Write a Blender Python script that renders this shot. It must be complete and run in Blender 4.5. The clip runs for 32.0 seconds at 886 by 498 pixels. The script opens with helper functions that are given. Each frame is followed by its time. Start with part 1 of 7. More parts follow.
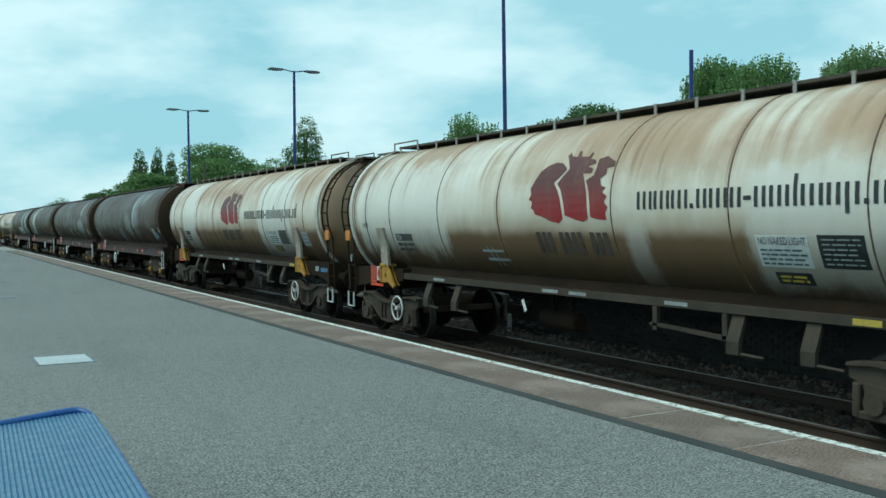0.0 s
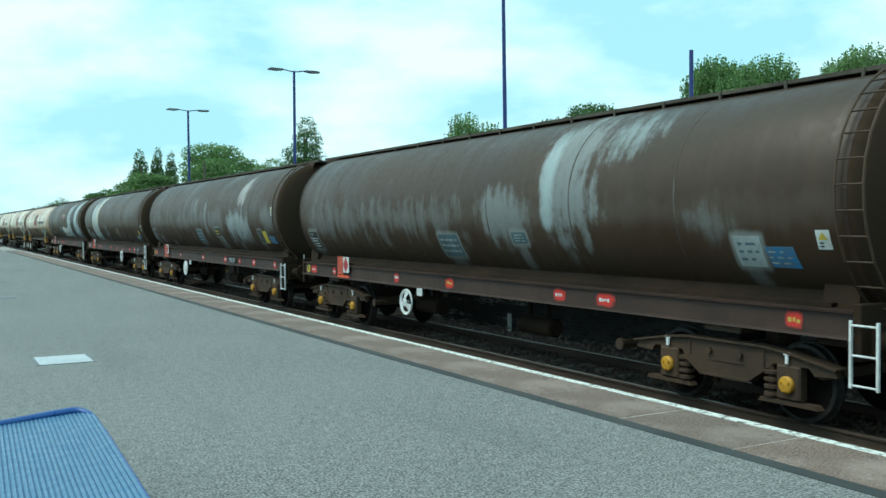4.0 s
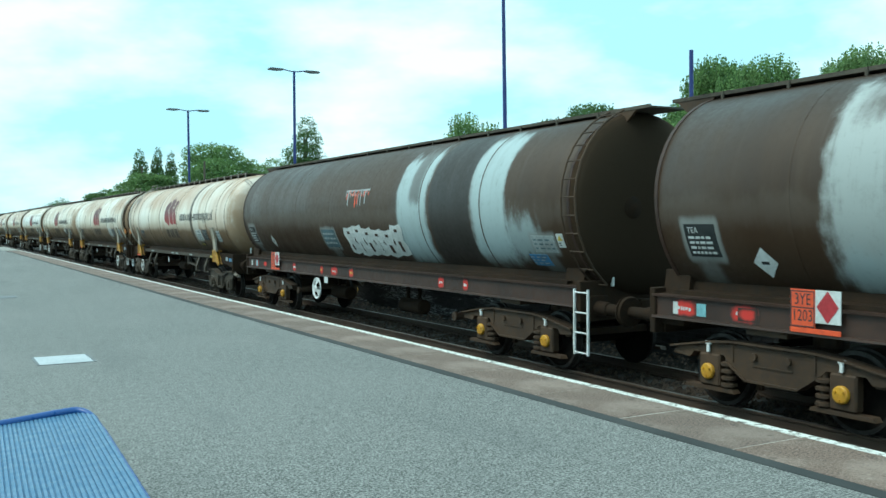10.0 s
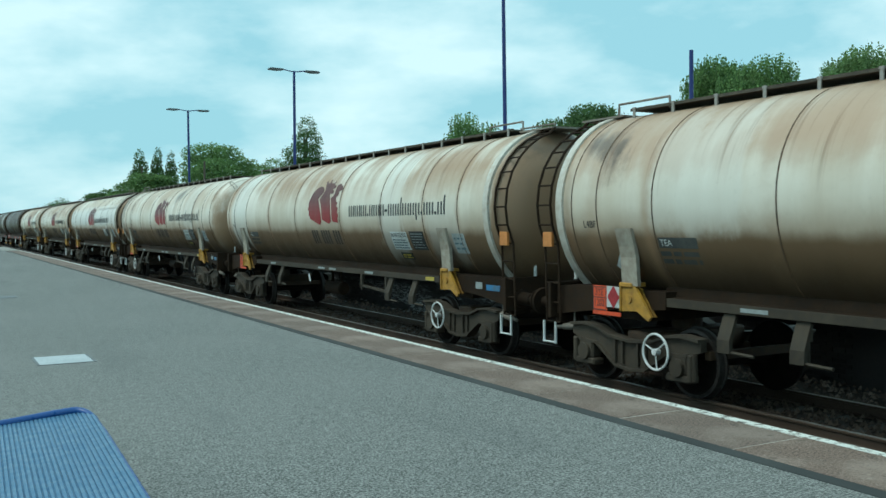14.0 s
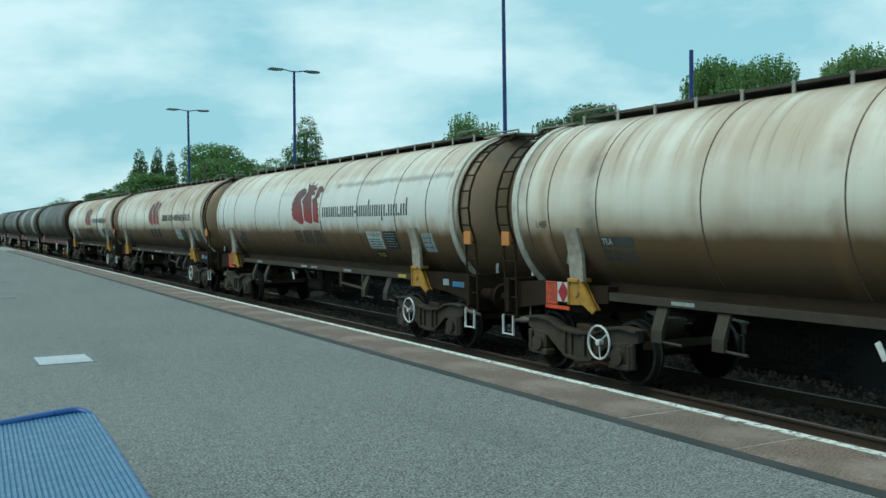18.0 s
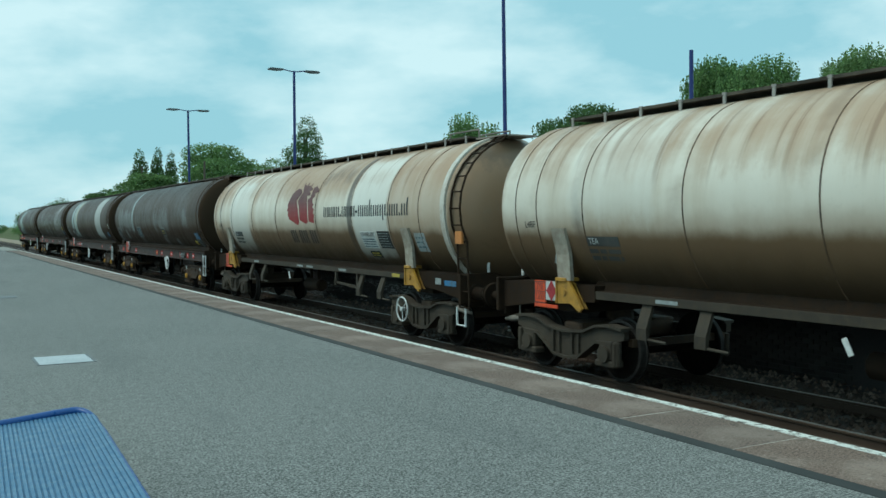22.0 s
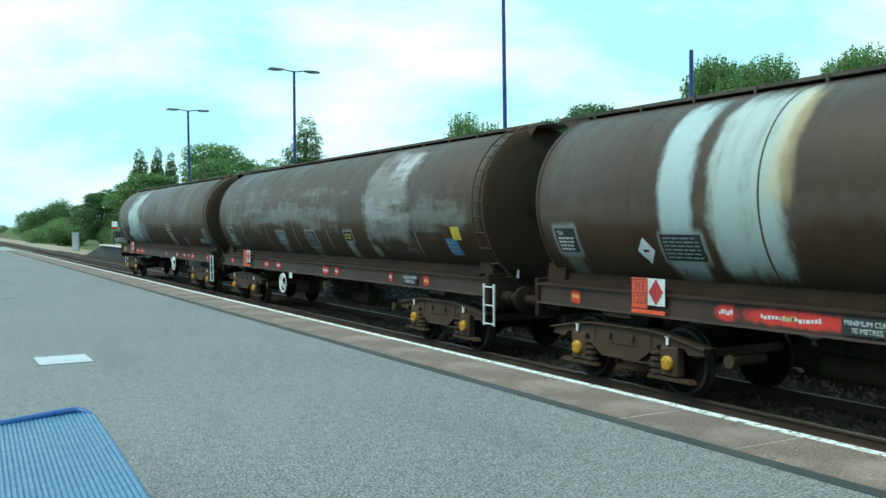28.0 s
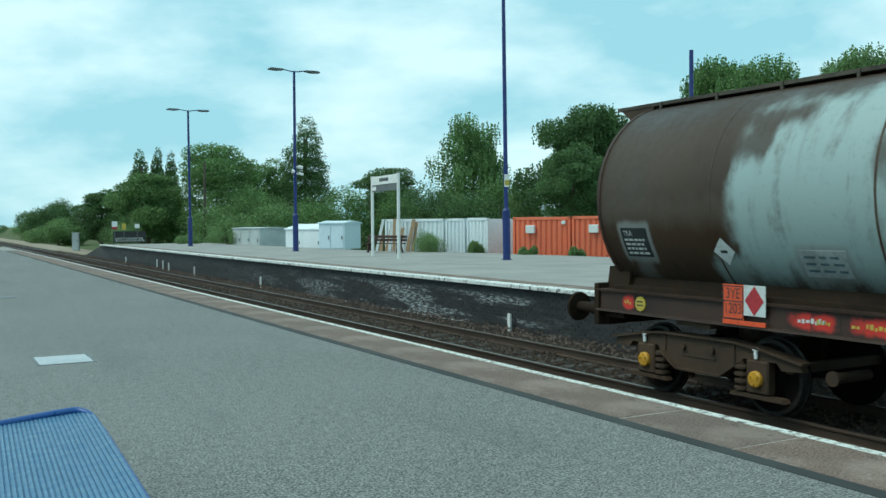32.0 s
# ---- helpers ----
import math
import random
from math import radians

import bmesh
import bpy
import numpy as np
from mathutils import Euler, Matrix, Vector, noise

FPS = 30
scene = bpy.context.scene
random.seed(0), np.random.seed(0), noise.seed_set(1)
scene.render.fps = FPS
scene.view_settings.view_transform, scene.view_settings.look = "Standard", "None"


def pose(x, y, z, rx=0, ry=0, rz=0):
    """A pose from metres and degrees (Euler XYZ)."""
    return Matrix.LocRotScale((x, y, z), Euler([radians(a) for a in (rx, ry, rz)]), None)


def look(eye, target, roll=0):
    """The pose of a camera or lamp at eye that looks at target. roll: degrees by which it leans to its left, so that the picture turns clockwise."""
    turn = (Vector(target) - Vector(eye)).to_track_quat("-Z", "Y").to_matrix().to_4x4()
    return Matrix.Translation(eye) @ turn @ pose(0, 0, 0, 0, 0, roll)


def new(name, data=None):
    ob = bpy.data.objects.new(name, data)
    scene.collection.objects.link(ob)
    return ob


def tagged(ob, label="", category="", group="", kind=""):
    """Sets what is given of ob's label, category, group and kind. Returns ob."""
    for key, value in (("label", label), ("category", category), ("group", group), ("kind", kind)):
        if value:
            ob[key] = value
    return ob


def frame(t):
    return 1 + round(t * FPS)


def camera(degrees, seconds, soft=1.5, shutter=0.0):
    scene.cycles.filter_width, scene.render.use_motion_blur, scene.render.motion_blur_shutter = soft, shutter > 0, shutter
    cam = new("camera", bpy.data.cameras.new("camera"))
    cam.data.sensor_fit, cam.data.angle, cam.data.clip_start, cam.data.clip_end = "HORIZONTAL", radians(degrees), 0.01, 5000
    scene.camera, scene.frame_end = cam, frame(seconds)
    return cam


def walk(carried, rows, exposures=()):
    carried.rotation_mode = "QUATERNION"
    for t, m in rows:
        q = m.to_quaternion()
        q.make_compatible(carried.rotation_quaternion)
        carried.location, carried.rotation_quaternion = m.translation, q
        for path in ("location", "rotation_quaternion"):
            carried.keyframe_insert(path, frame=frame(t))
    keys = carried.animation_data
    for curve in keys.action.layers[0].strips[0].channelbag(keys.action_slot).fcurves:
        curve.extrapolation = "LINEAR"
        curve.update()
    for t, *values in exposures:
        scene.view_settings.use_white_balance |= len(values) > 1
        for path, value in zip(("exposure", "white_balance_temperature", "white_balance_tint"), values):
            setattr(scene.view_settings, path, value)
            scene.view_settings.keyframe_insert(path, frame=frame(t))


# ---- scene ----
cam = camera(50.9, 32.0, soft=1.5, shutter=0.05)
EYE = Vector((-5.08, 0.0, 1.418))
AIM = Vector((math.sin(radians(29.257)) * math.cos(radians(1.575)),
              math.cos(radians(29.257)) * math.cos(radians(1.575)), -math.sin(radians(1.575))))
walk(cam, [(0, look(EYE, EYE + AIM, -0.41)), (32, look(EYE, EYE + AIM, -0.41))],
     [(t, ev - 0.24, 5950, -2) for t, ev in (
         (0, -0.05), (2, -0.05), (3, 0.15), (6, 0.54), (8, 0.55), (10, 0.52), (11, 0.47), (12, 0.38), (13, 0.15), (14, 0.0), (17, -0.1), (19, -0.15), (21, -0.2),
         (23, -0.05), (24, 0.1), (25, 0.42), (28, 0.53), (29, 0.52), (30, 0.48), (31, 0.45), (32, 0.05))])

# ---- light ----
SUN_EL, SUN_AZ = 57.0, 285.0     # degrees; azimuth from north (+y) clockwise


def build_world():
    w = bpy.data.worlds.new("sky")
    scene.world = w
    w.use_nodes = True
    nt = w.node_tree
    nt.nodes.clear()
    out = nt.nodes.new("ShaderNodeOutputWorld")
    bg = nt.nodes.new("ShaderNodeBackground")
    sky = nt.nodes.new("ShaderNodeTexSky")
    sky.sky_type = "NISHITA"
    sky.sun_disc = False
    sky.sun_elevation, sky.sun_rotation = radians(SUN_EL), radians(SUN_AZ)
    sky.air_density, sky.dust_density, sky.ozone_density = 1.0, 1.5, 1.0
    co = nt.nodes.new("ShaderNodeTexCoord")
    mp = nt.nodes.new("ShaderNodeMapping")
    mp.inputs["Scale"].default_value = (1.0, 1.0, 2.5)
    mp.inputs["Location"].default_value = (0.35, 0.1, 0.2)
    nt.links.new(co.outputs["Generated"], mp.inputs["Vector"])
    n1 = nt.nodes.new("ShaderNodeTexNoise")
    n1.inputs["Scale"].default_value, n1.inputs["Detail"].default_value = 4.4, 8.0
    n1.inputs["Roughness"].default_value = 0.52
    nt.links.new(mp.outputs["Vector"], n1.inputs["Vector"])
    ramp = nt.nodes.new("ShaderNodeValToRGB")
    ramp.color_ramp.elements[0].position, ramp.color_ramp.elements[0].color = 0.40, (0, 0, 0, 1)
    ramp.color_ramp.elements[1].position, ramp.color_ramp.elements[1].color = 0.63, (1, 1, 1, 1)
    nt.links.new(n1.outputs["Fac"], ramp.inputs["Fac"])
    cloud = nt.nodes.new("ShaderNodeValToRGB")     # grey undersides to bright tops
    cloud.color_ramp.elements[0].color = (5.4, 9.4, 10.5, 1)
    cloud.color_ramp.elements[1].color = (11.0, 13.5, 13.7, 1)
    nt.links.new(ramp.outputs["Color"], cloud.inputs["Fac"])
    mix = nt.nodes.new("ShaderNodeMix")
    mix.data_type = "RGBA"
    mix.inputs["Factor"].default_value = 0.86
    nt.links.new(sky.outputs["Color"], mix.inputs["A"])
    nt.links.new(cloud.outputs["Color"], mix.inputs["B"])
    nt.links.new(mix.outputs["Result"], bg.inputs["Color"])
    bg.inputs["Strength"].default_value = 0.094
    nt.links.new(bg.outputs["Background"], out.inputs["Surface"])


build_world()
sun = new("sun", bpy.data.lights.new("sun", "SUN"))
sun.data.energy, sun.data.angle, sun.data.color = 1.9, radians(30), (1.0, 0.92, 0.80)
az, el = radians(SUN_AZ), radians(SUN_EL)
sun.matrix_world = look((0, 0, 40), (-40 * math.cos(el) * math.sin(az), -40 * math.cos(el) * math.cos(az), 40 - 40 * math.sin(el)))


# ---- materials ----
class Nodes:
    """Short hand for building a node tree."""

    def __init__(self, name):
        self.m = bpy.data.materials.new(name)
        self.m.use_nodes = True
        self.t = self.m.node_tree
        self.b = self.t.nodes["Principled BSDF"]

    def put(self, socket, v):
        if isinstance(v, bpy.types.NodeSocket):
            self.t.links.new(v, socket)
        elif isinstance(v, (tuple, list)) and len(v) == 3 and socket.type == "RGBA":
            socket.default_value = (*v, 1)
        else:
            socket.default_value = v

    def coord(self, kind="Object"):
        return self.t.nodes.new("ShaderNodeTexCoord").outputs[kind]

    def scaled(self, vec, s, loc=(0, 0, 0)):
        n = self.t.nodes.new("ShaderNodeMapping")
        n.inputs["Scale"].default_value = s if isinstance(s, tuple) else (s, s, s)
        n.inputs["Location"].default_value = loc
        self.put(n.inputs["Vector"], vec)
        return n.outputs[0]

    def noise(self, vec, scale, detail=4.0, rough=0.55):
        n = self.t.nodes.new("ShaderNodeTexNoise")
        n.inputs["Scale"].default_value, n.inputs["Detail"].default_value = scale, detail
        n.inputs["Roughness"].default_value = rough
        self.put(n.inputs["Vector"], vec)
        return n.outputs["Fac"]

    def math(self, op, a, b=0.0, clamp=False):
        n = self.t.nodes.new("ShaderNodeMath")
        n.operation, n.use_clamp = op, clamp
        self.put(n.inputs[0], a)
        self.put(n.inputs[1], b)
        return n.outputs[0]

    def step(self, v, a, b, lo=0.0, hi=1.0):
        n = self.t.nodes.new("ShaderNodeMapRange")
        n.interpolation_type = "SMOOTHSTEP"
        self.put(n.inputs["Value"], v)
        for i, x in zip((1, 2, 3, 4), (a, b, lo, hi)):
            self.put(n.inputs[i], x)
        return n.outputs["Result"]

    def mix(self, f, a, b, blend="MIX"):
        n = self.t.nodes.new("ShaderNodeMix")
        n.data_type, n.blend_type = "RGBA", blend
        self.put(n.inputs["Factor"], f)
        self.put(n.inputs["A"], a)
        self.put(n.inputs["B"], b)
        return n.outputs["Result"]

    def xyz(self, vec):
        n = self.t.nodes.new("ShaderNodeSeparateXYZ")
        self.put(n.inputs[0], vec)
        return n.outputs

    def rand(self):
        return self.t.nodes.new("ShaderNodeObjectInfo").outputs["Random"]

    def island(self):
        return self.t.nodes.new("ShaderNodeNewGeometry").outputs["Random Per Island"]

    def bump(self, h, strength, dist=0.01):
        n = self.t.nodes.new("ShaderNodeBump")
        n.inputs["Strength"].default_value, n.inputs["Distance"].default_value = strength, dist
        self.put(n.inputs["Height"], h)
        self.put(self.b.inputs["Normal"], n.outputs[0])

    def done(self, color, rough=0.6, metal=0.0, spec=0.5):
        self.put(self.b.inputs["Base Color"], color)
        self.put(self.b.inputs["Roughness"], rough)
        self.put(self.b.inputs["Metallic"], metal)
        self.put(self.b.inputs["Specular IOR Level"], spec)
        return self.m


def plain(name, base, other, big=0.6, fine=14.0, rough=0.6, metal=0.0, bump=0.15, spec=0.5, dist=0.006):
    """A weathered surface: two colours mixed by a broad and a fine noise."""
    n = Nodes(name)
    c = n.coord()
    a = n.noise(c, big, 5)
    f = n.noise(c, fine, 6, 0.65)
    k = n.math("ADD", n.math("MULTIPLY", a, 0.6), n.math("MULTIPLY", f, 0.55))
    col = n.mix(n.step(k, 0.40, 0.76), base, other)
    r = n.step(f, 0.3, 0.7, max(0.05, rough - 0.1), min(1.0, rough + 0.12))
    if bump:
        n.bump(f, bump, dist)
    return n.done(col, r, metal, spec)


def tarmac():
    n = Nodes("tarmac")
    c = n.coord()
    f = n.math("ADD", n.math("MULTIPLY", n.noise(c, 62.0, 2, 0.8), 0.8), n.math("MULTIPLY", n.noise(c, 13.0, 3, 0.7), 0.2))
    g = n.noise(c, 0.35, 5)
    h = n.noise(n.scaled(c, (1.0, 0.25, 1.0)), 1.3, 5)
    col = n.mix(n.step(f, 0.40, 0.62), (0.046, 0.049, 0.046), (0.31, 0.315, 0.30))
    col = n.mix(n.step(g, 0.35, 0.7, 0.0, 0.35), col, (0.215, 0.215, 0.205))
    col = n.mix(n.step(h, 0.52, 0.75, 0.0, 0.35), col, (0.10, 0.105, 0.105))
    n.bump(f, 0.5, 0.006)
    return n.done(col, 0.85, 0, 0.35)


def slab_mat():
    n = Nodes("edge_slab_concrete")
    c = n.coord()
    f = n.noise(c, 60.0, 4, 0.7)
    g = n.noise(c, 1.6, 6, 0.6)
    col = n.mix(n.step(f, 0.36, 0.64), (0.075, 0.052, 0.04), (0.25, 0.175, 0.14))
    col = n.mix(n.step(g, 0.44, 0.66, 0, 0.7), col, (0.30, 0.235, 0.195))
    col = n.mix(n.step(n.noise(c, 7.0, 6, 0.75), 0.55, 0.64, 0, 0.65), col, (0.065, 0.048, 0.038))
    col = n.mix(n.step(n.noise(c, 22.0, 4, 0.7), 0.60, 0.68, 0, 0.55), col, (0.38, 0.33, 0.29))
    col = n.mix(n.math("MULTIPLY", n.rand(), 0.3), col, (0.10, 0.085, 0.075))
    n.bump(f, 0.4, 0.004)
    return n.done(col, 0.85, 0, 0.35)


def worn_white(name, paint=(0.74, 0.76, 0.74), under=(0.2, 0.19, 0.18), wear=0.42, scale=7.0):
    n = Nodes(name)
    c = n.coord()
    f = n.noise(c, scale, 7, 0.72)
    g = n.noise(c, 40.0, 3)
    k = n.math("ADD", n.math("MULTIPLY", f, 0.85), n.math("MULTIPLY", g, 0.2))
    col = n.mix(n.step(k, wear - 0.05, wear + 0.06), under, paint)
    n.bump(k, 0.2, 0.004)
    return n.done(col, 0.7)


def ballast_mat():
    n = Nodes("ballast_stone")
    c = n.coord()
    f = n.noise(c, 9.0, 4)
    # track stones darkened for the train's shade, paler ones at the wall's foot
    col = n.mix(n.island(), (0.026, 0.019, 0.015), (0.105, 0.08, 0.062))
    col = n.mix(n.step(f, 0.45, 0.7, 0, 0.5), col, (0.06, 0.04, 0.03))
    col = n.mix(n.step(n.xyz(c)[0], FAR - 1.3, FAR - 0.8), col, n.mix(n.island(), (0.045, 0.033, 0.027), (0.16, 0.122, 0.10)))
    n.bump(n.noise(c, 50, 4), 0.3, 0.005)
    return n.done(col, 0.95, 0, 0.12)


def leaf_mat(name, a, b):
    n = Nodes(name)
    c = n.coord()
    col = n.mix(n.island(), a, b)
    col = n.mix(n.step(n.noise(c, 0.8, 3), 0.35, 0.7, 0, 0.5), col, tuple(0.55 * x for x in a))
    m = n.done(col, 0.6, 0, 0.25)
    tr = n.t.nodes.new("ShaderNodeBsdfTranslucent")
    n.put(tr.inputs["Color"], col)
    mx = n.t.nodes.new("ShaderNodeMixShader")
    mx.inputs["Fac"].default_value = 0.4
    n.t.links.new(n.b.outputs[0], mx.inputs[1])
    n.t.links.new(tr.outputs[0], mx.inputs[2])
    n.t.links.new(mx.outputs[0], n.t.nodes["Material Output"].inputs["Surface"])
    return m


RAIL = -0.915            # rail head below the platform
TRACKS = (1.39, 4.59)    # centre lines of the two tracks
FAR = 6.78               # edge of the platform opposite
MAT = {}
MAT["tarmac"] = tarmac()
MAT["slab"] = slab_mat()
MAT["line"] = worn_white("platform_line_paint", (0.66, 0.67, 0.62), (0.16, 0.14, 0.12), wear=0.475, scale=16)
MAT["paving"] = plain("far_platform_paving", (0.34, 0.33, 0.305), (0.24, 0.235, 0.22), 0.5, 30, 0.9, 0.0, 0.2, 0.3)
MAT["coping"] = worn_white("coping_paint", (0.70, 0.71, 0.68), (0.12, 0.11, 0.10), 0.47, 5.5)
MAT["ballast"] = ballast_mat()
# near-black bed: the shade under the train is in its colour
MAT["bed"] = plain("ballast_bed", (0.017, 0.0125, 0.0095), (0.044, 0.033, 0.025), 0.8, 22, 0.95, 0, 0.8, 0.3, 0.04)
MAT["rail"] = plain("rail_steel", (0.05, 0.032, 0.022), (0.09, 0.06, 0.042), 1.0, 30, 0.6, 0.3)
MAT["railtop"] = plain("rail_head", (0.20, 0.17, 0.14), (0.13, 0.11, 0.09), 1.0, 30, 0.4, 0.7, 0.02)
MAT["sleeper"] = plain("sleeper_concrete", (0.035, 0.03, 0.026), (0.07, 0.06, 0.05), 1.5, 25, 0.9)
MAT["brickdark"] = plain("sooty_brick", (0.03, 0.03, 0.032), (0.065, 0.06, 0.06), 0.7, 16, 0.8)
MAT["blue"] = plain("blue_post_paint", (0.009, 0.022, 0.13), (0.015, 0.033, 0.17), 0.8, 12, 0.4)
MAT["seat"] = plain("blue_seat_paint", (0.058, 0.142, 0.255), (0.07, 0.165, 0.285), 2.0, 18, 0.38)
MAT["seatrim"] = plain("blue_seat_rim", (0.012, 0.065, 0.235), (0.018, 0.08, 0.27), 2.0, 18, 0.35)
MAT["lampgrey"] = plain("lamp_head_grey", (0.08, 0.085, 0.09), (0.13, 0.135, 0.14), 1.0, 20, 0.5)
MAT["grey"] = plain("galvanised_grey", (0.40, 0.43, 0.43), (0.55, 0.58, 0.58), 1.0, 20, 0.5, 0.1)
MAT["white"] = plain("white_paint", (0.78, 0.78, 0.76), (0.66, 0.66, 0.63), 1.0, 9, 0.5)
MAT["black"] = plain("black_paint", (0.015, 0.015, 0.016), (0.03, 0.03, 0.03), 1.0, 12, 0.6)
MAT["contwhite"] = plain("pale_container_steel", (0.78, 0.83, 0.85), (0.66, 0.70, 0.72), 0.5, 7, 0.55)
MAT["shedblue"] = plain("pale_blue_steel", (0.62, 0.73, 0.79), (0.54, 0.63, 0.68), 0.5, 7, 0.55)
MAT["contorange"] = plain("orange_container_steel", (0.78, 0.17, 0.075), (0.66, 0.15, 0.075), 0.5, 6, 0.5)
MAT["bark"] = plain("bark", (0.06, 0.048, 0.035), (0.12, 0.1, 0.08), 1.0, 12, 0.9)
MAT["wood"] = plain("raw_plank", (0.33, 0.22, 0.12), (0.22, 0.15, 0.09), 1.0, 12, 0.8)
MAT["benchwood"] = plain("brown_bench_wood", (0.045, 0.022, 0.016), (0.08, 0.04, 0.03), 1.0, 12, 0.6)
MAT["steel"] = plain("manhole_steel", (0.50, 0.53, 0.55), (0.40, 0.43, 0.45), 2.0, 30, 0.6, 0.2)
MAT["leaf"] = leaf_mat("leaves_mid", (0.095, 0.175, 0.062), (0.255, 0.40, 0.14))
MAT["leafdark"] = leaf_mat("leaves_dark", (0.065, 0.125, 0.048), (0.18, 0.29, 0.108))
MAT["leafpale"] = leaf_mat("leaves_pale", (0.13, 0.22, 0.08), (0.28, 0.41, 0.165))


# ---- mesh helpers ----
def mesh_of(bm, name, mats, smooth=False):
    me = bpy.data.meshes.new(name)
    bmesh.ops.recalc_face_normals(bm, faces=bm.faces)
    bm.to_mesh(me)
    bm.free()
    for m in (mats if isinstance(mats, (list, tuple)) else [mats]):
        me.materials.append(m)
    if smooth:
        me.polygons.foreach_set("use_smooth", [True] * len(me.polygons))
        me.set_sharp_from_angle(angle=radians(38))
    return me


def part(name, bm, material, parent=None, label="", smooth=False):
    ob = new(name, mesh_of(bm, name, material, smooth) if isinstance(bm, bmesh.types.BMesh) else bm)
    ob.parent = parent
    if label:
        tagged(ob, label)
    if name in ("lettering_bar", "marking", "spray_paint"):
        tagged(ob, kind="stuff")
    return ob


def thing(name, label, category, group="", kind="", at=None):
    ob = new(name)
    ob.empty_display_size = 0.2
    if at is not None:
        ob.matrix_world = at
    return tagged(ob, label, category, group, kind)


def box(bm, x0, x1, y0, y1, z0, z1, bevel=0.0, mi=0):
    v = [bm.verts.new((x, y, z)) for x in (x0, x1) for y in (y0, y1) for z in (z0, z1)]
    fs = [bm.faces.new([v[i] for i in q]) for q in
          ((0, 1, 3, 2), (4, 6, 7, 5), (0, 4, 5, 1), (2, 3, 7, 6), (0, 2, 6, 4), (1, 5, 7, 3))]
    for f in fs:
        f.material_index = mi
    if bevel:
        bmesh.ops.bevel(bm, geom=list({e for f in fs for e in f.edges}), offset=bevel, segments=1, affect="EDGES")
    return v


def prism(bm, pts, a, b, axis="x", mi=0):
    """Extrude an outline of (u, v) pairs between a and b along an axis; u, v are the other two axes in order."""
    def at(u, v, w):
        return {"x": (w, u, v), "y": (u, w, v), "z": (u, v, w)}[axis]
    lo = [bm.verts.new(at(u, v, a)) for u, v in pts]
    hi = [bm.verts.new(at(u, v, b)) for u, v in pts]
    fs = [bm.faces.new(lo), bm.faces.new(hi[::-1])]
    n = len(pts)
    fs += [bm.faces.new((lo[i], hi[i], hi[(i + 1) % n], lo[(i + 1) % n])) for i in range(n)]
    for f in fs:
        f.material_index = mi
    return fs


def rod(bm, a, b, r, seg=8, r2=None, caps=True, mi=0):
    a, b = Vector(a), Vector(b)
    q = (b - a).to_track_quat("Z", "Y")
    r2 = r if r2 is None else r2
    rings = []
    for p, rr in ((a, r), (b, r2)):
        rings.append([bm.verts.new(p + q @ Vector((rr * math.cos(k * math.tau / seg), rr * math.sin(k * math.tau / seg), 0)))
                      for k in range(seg)])
    fs = [bm.faces.new((rings[0][k], rings[0][(k + 1) % seg], rings[1][(k + 1) % seg], rings[1][k])) for k in range(seg)]
    if caps:
        fs += [bm.faces.new(rings[0][::-1]), bm.faces.new(rings[1])]
    for f in fs:
        f.material_index = mi


def lathe(bm, prof, axis="y", seg=32, c=(0, 0, 0), mi=0):
    """Turn a profile of (along, radius) pairs about an axis through c."""
    rings = []
    for s, r in prof:
        ring = []
        for k in range(seg):
            a = k * math.tau / seg
            u, v = r * math.cos(a), r * math.sin(a)
            p = {"x": (s, u, v), "y": (u, s, v), "z": (u, v, s)}[axis]
            ring.append(bm.verts.new(Vector(p) + Vector(c)))
        rings.append(ring)
    for i in range(len(rings) - 1):
        for k in range(seg):
            f = bm.faces.new((rings[i][k], rings[i][(k + 1) % seg], rings[i + 1][(k + 1) % seg], rings[i + 1][k]))
            f.material_index = mi
    for ring, r in ((rings[0], prof[0][1]), (rings[-1], prof[-1][1])):
        if r > 1e-4:
            bm.faces.new(ring).material_index = mi


def torus(bm, c, axis, R, r, seg=24, sub=6):
    rings = []
    for k in range(seg):
        a = k * math.tau / seg
        ring = []
        for j in range(sub):
            b = j * math.tau / sub
            rr, h = R + r * math.cos(b), r * math.sin(b)
            u, v = rr * math.cos(a), rr * math.sin(a)
            p = {"x": (h, u, v), "y": (u, h, v), "z": (u, v, h)}[axis]
            ring.append(bm.verts.new(Vector(p) + Vector(c)))
        rings.append(ring)
    for k in range(seg):
        for j in range(sub):
            bm.faces.new((rings[k][j], rings[(k + 1) % seg][j], rings[(k + 1) % seg][(j + 1) % sub], rings[k][(j + 1) % sub]))


def tube(bm, pts, r, seg=6):
    """One bent tube through points that lie in the x-z plane."""
    rings = []
    for i, p in enumerate(pts):
        a, b = Vector(pts[max(0, i - 1)]), Vector(pts[min(len(pts) - 1, i + 1)])
        t = (b - a).normalized()
        u, v = Vector((0, 1, 0)), t.cross(Vector((0, 1, 0))).normalized()
        rings.append([bm.verts.new(Vector(p) + r * (u * math.cos(k * math.tau / seg) + v * math.sin(k * math.tau / seg))) for k in range(seg)])
    for a, b in zip(rings[:-1], rings[1:]):
        for k in range(seg):
            bm.faces.new((a[k], a[(k + 1) % seg], b[(k + 1) % seg], b[k]))
    bm.faces.new(rings[0])
    bm.faces.new(rings[-1])


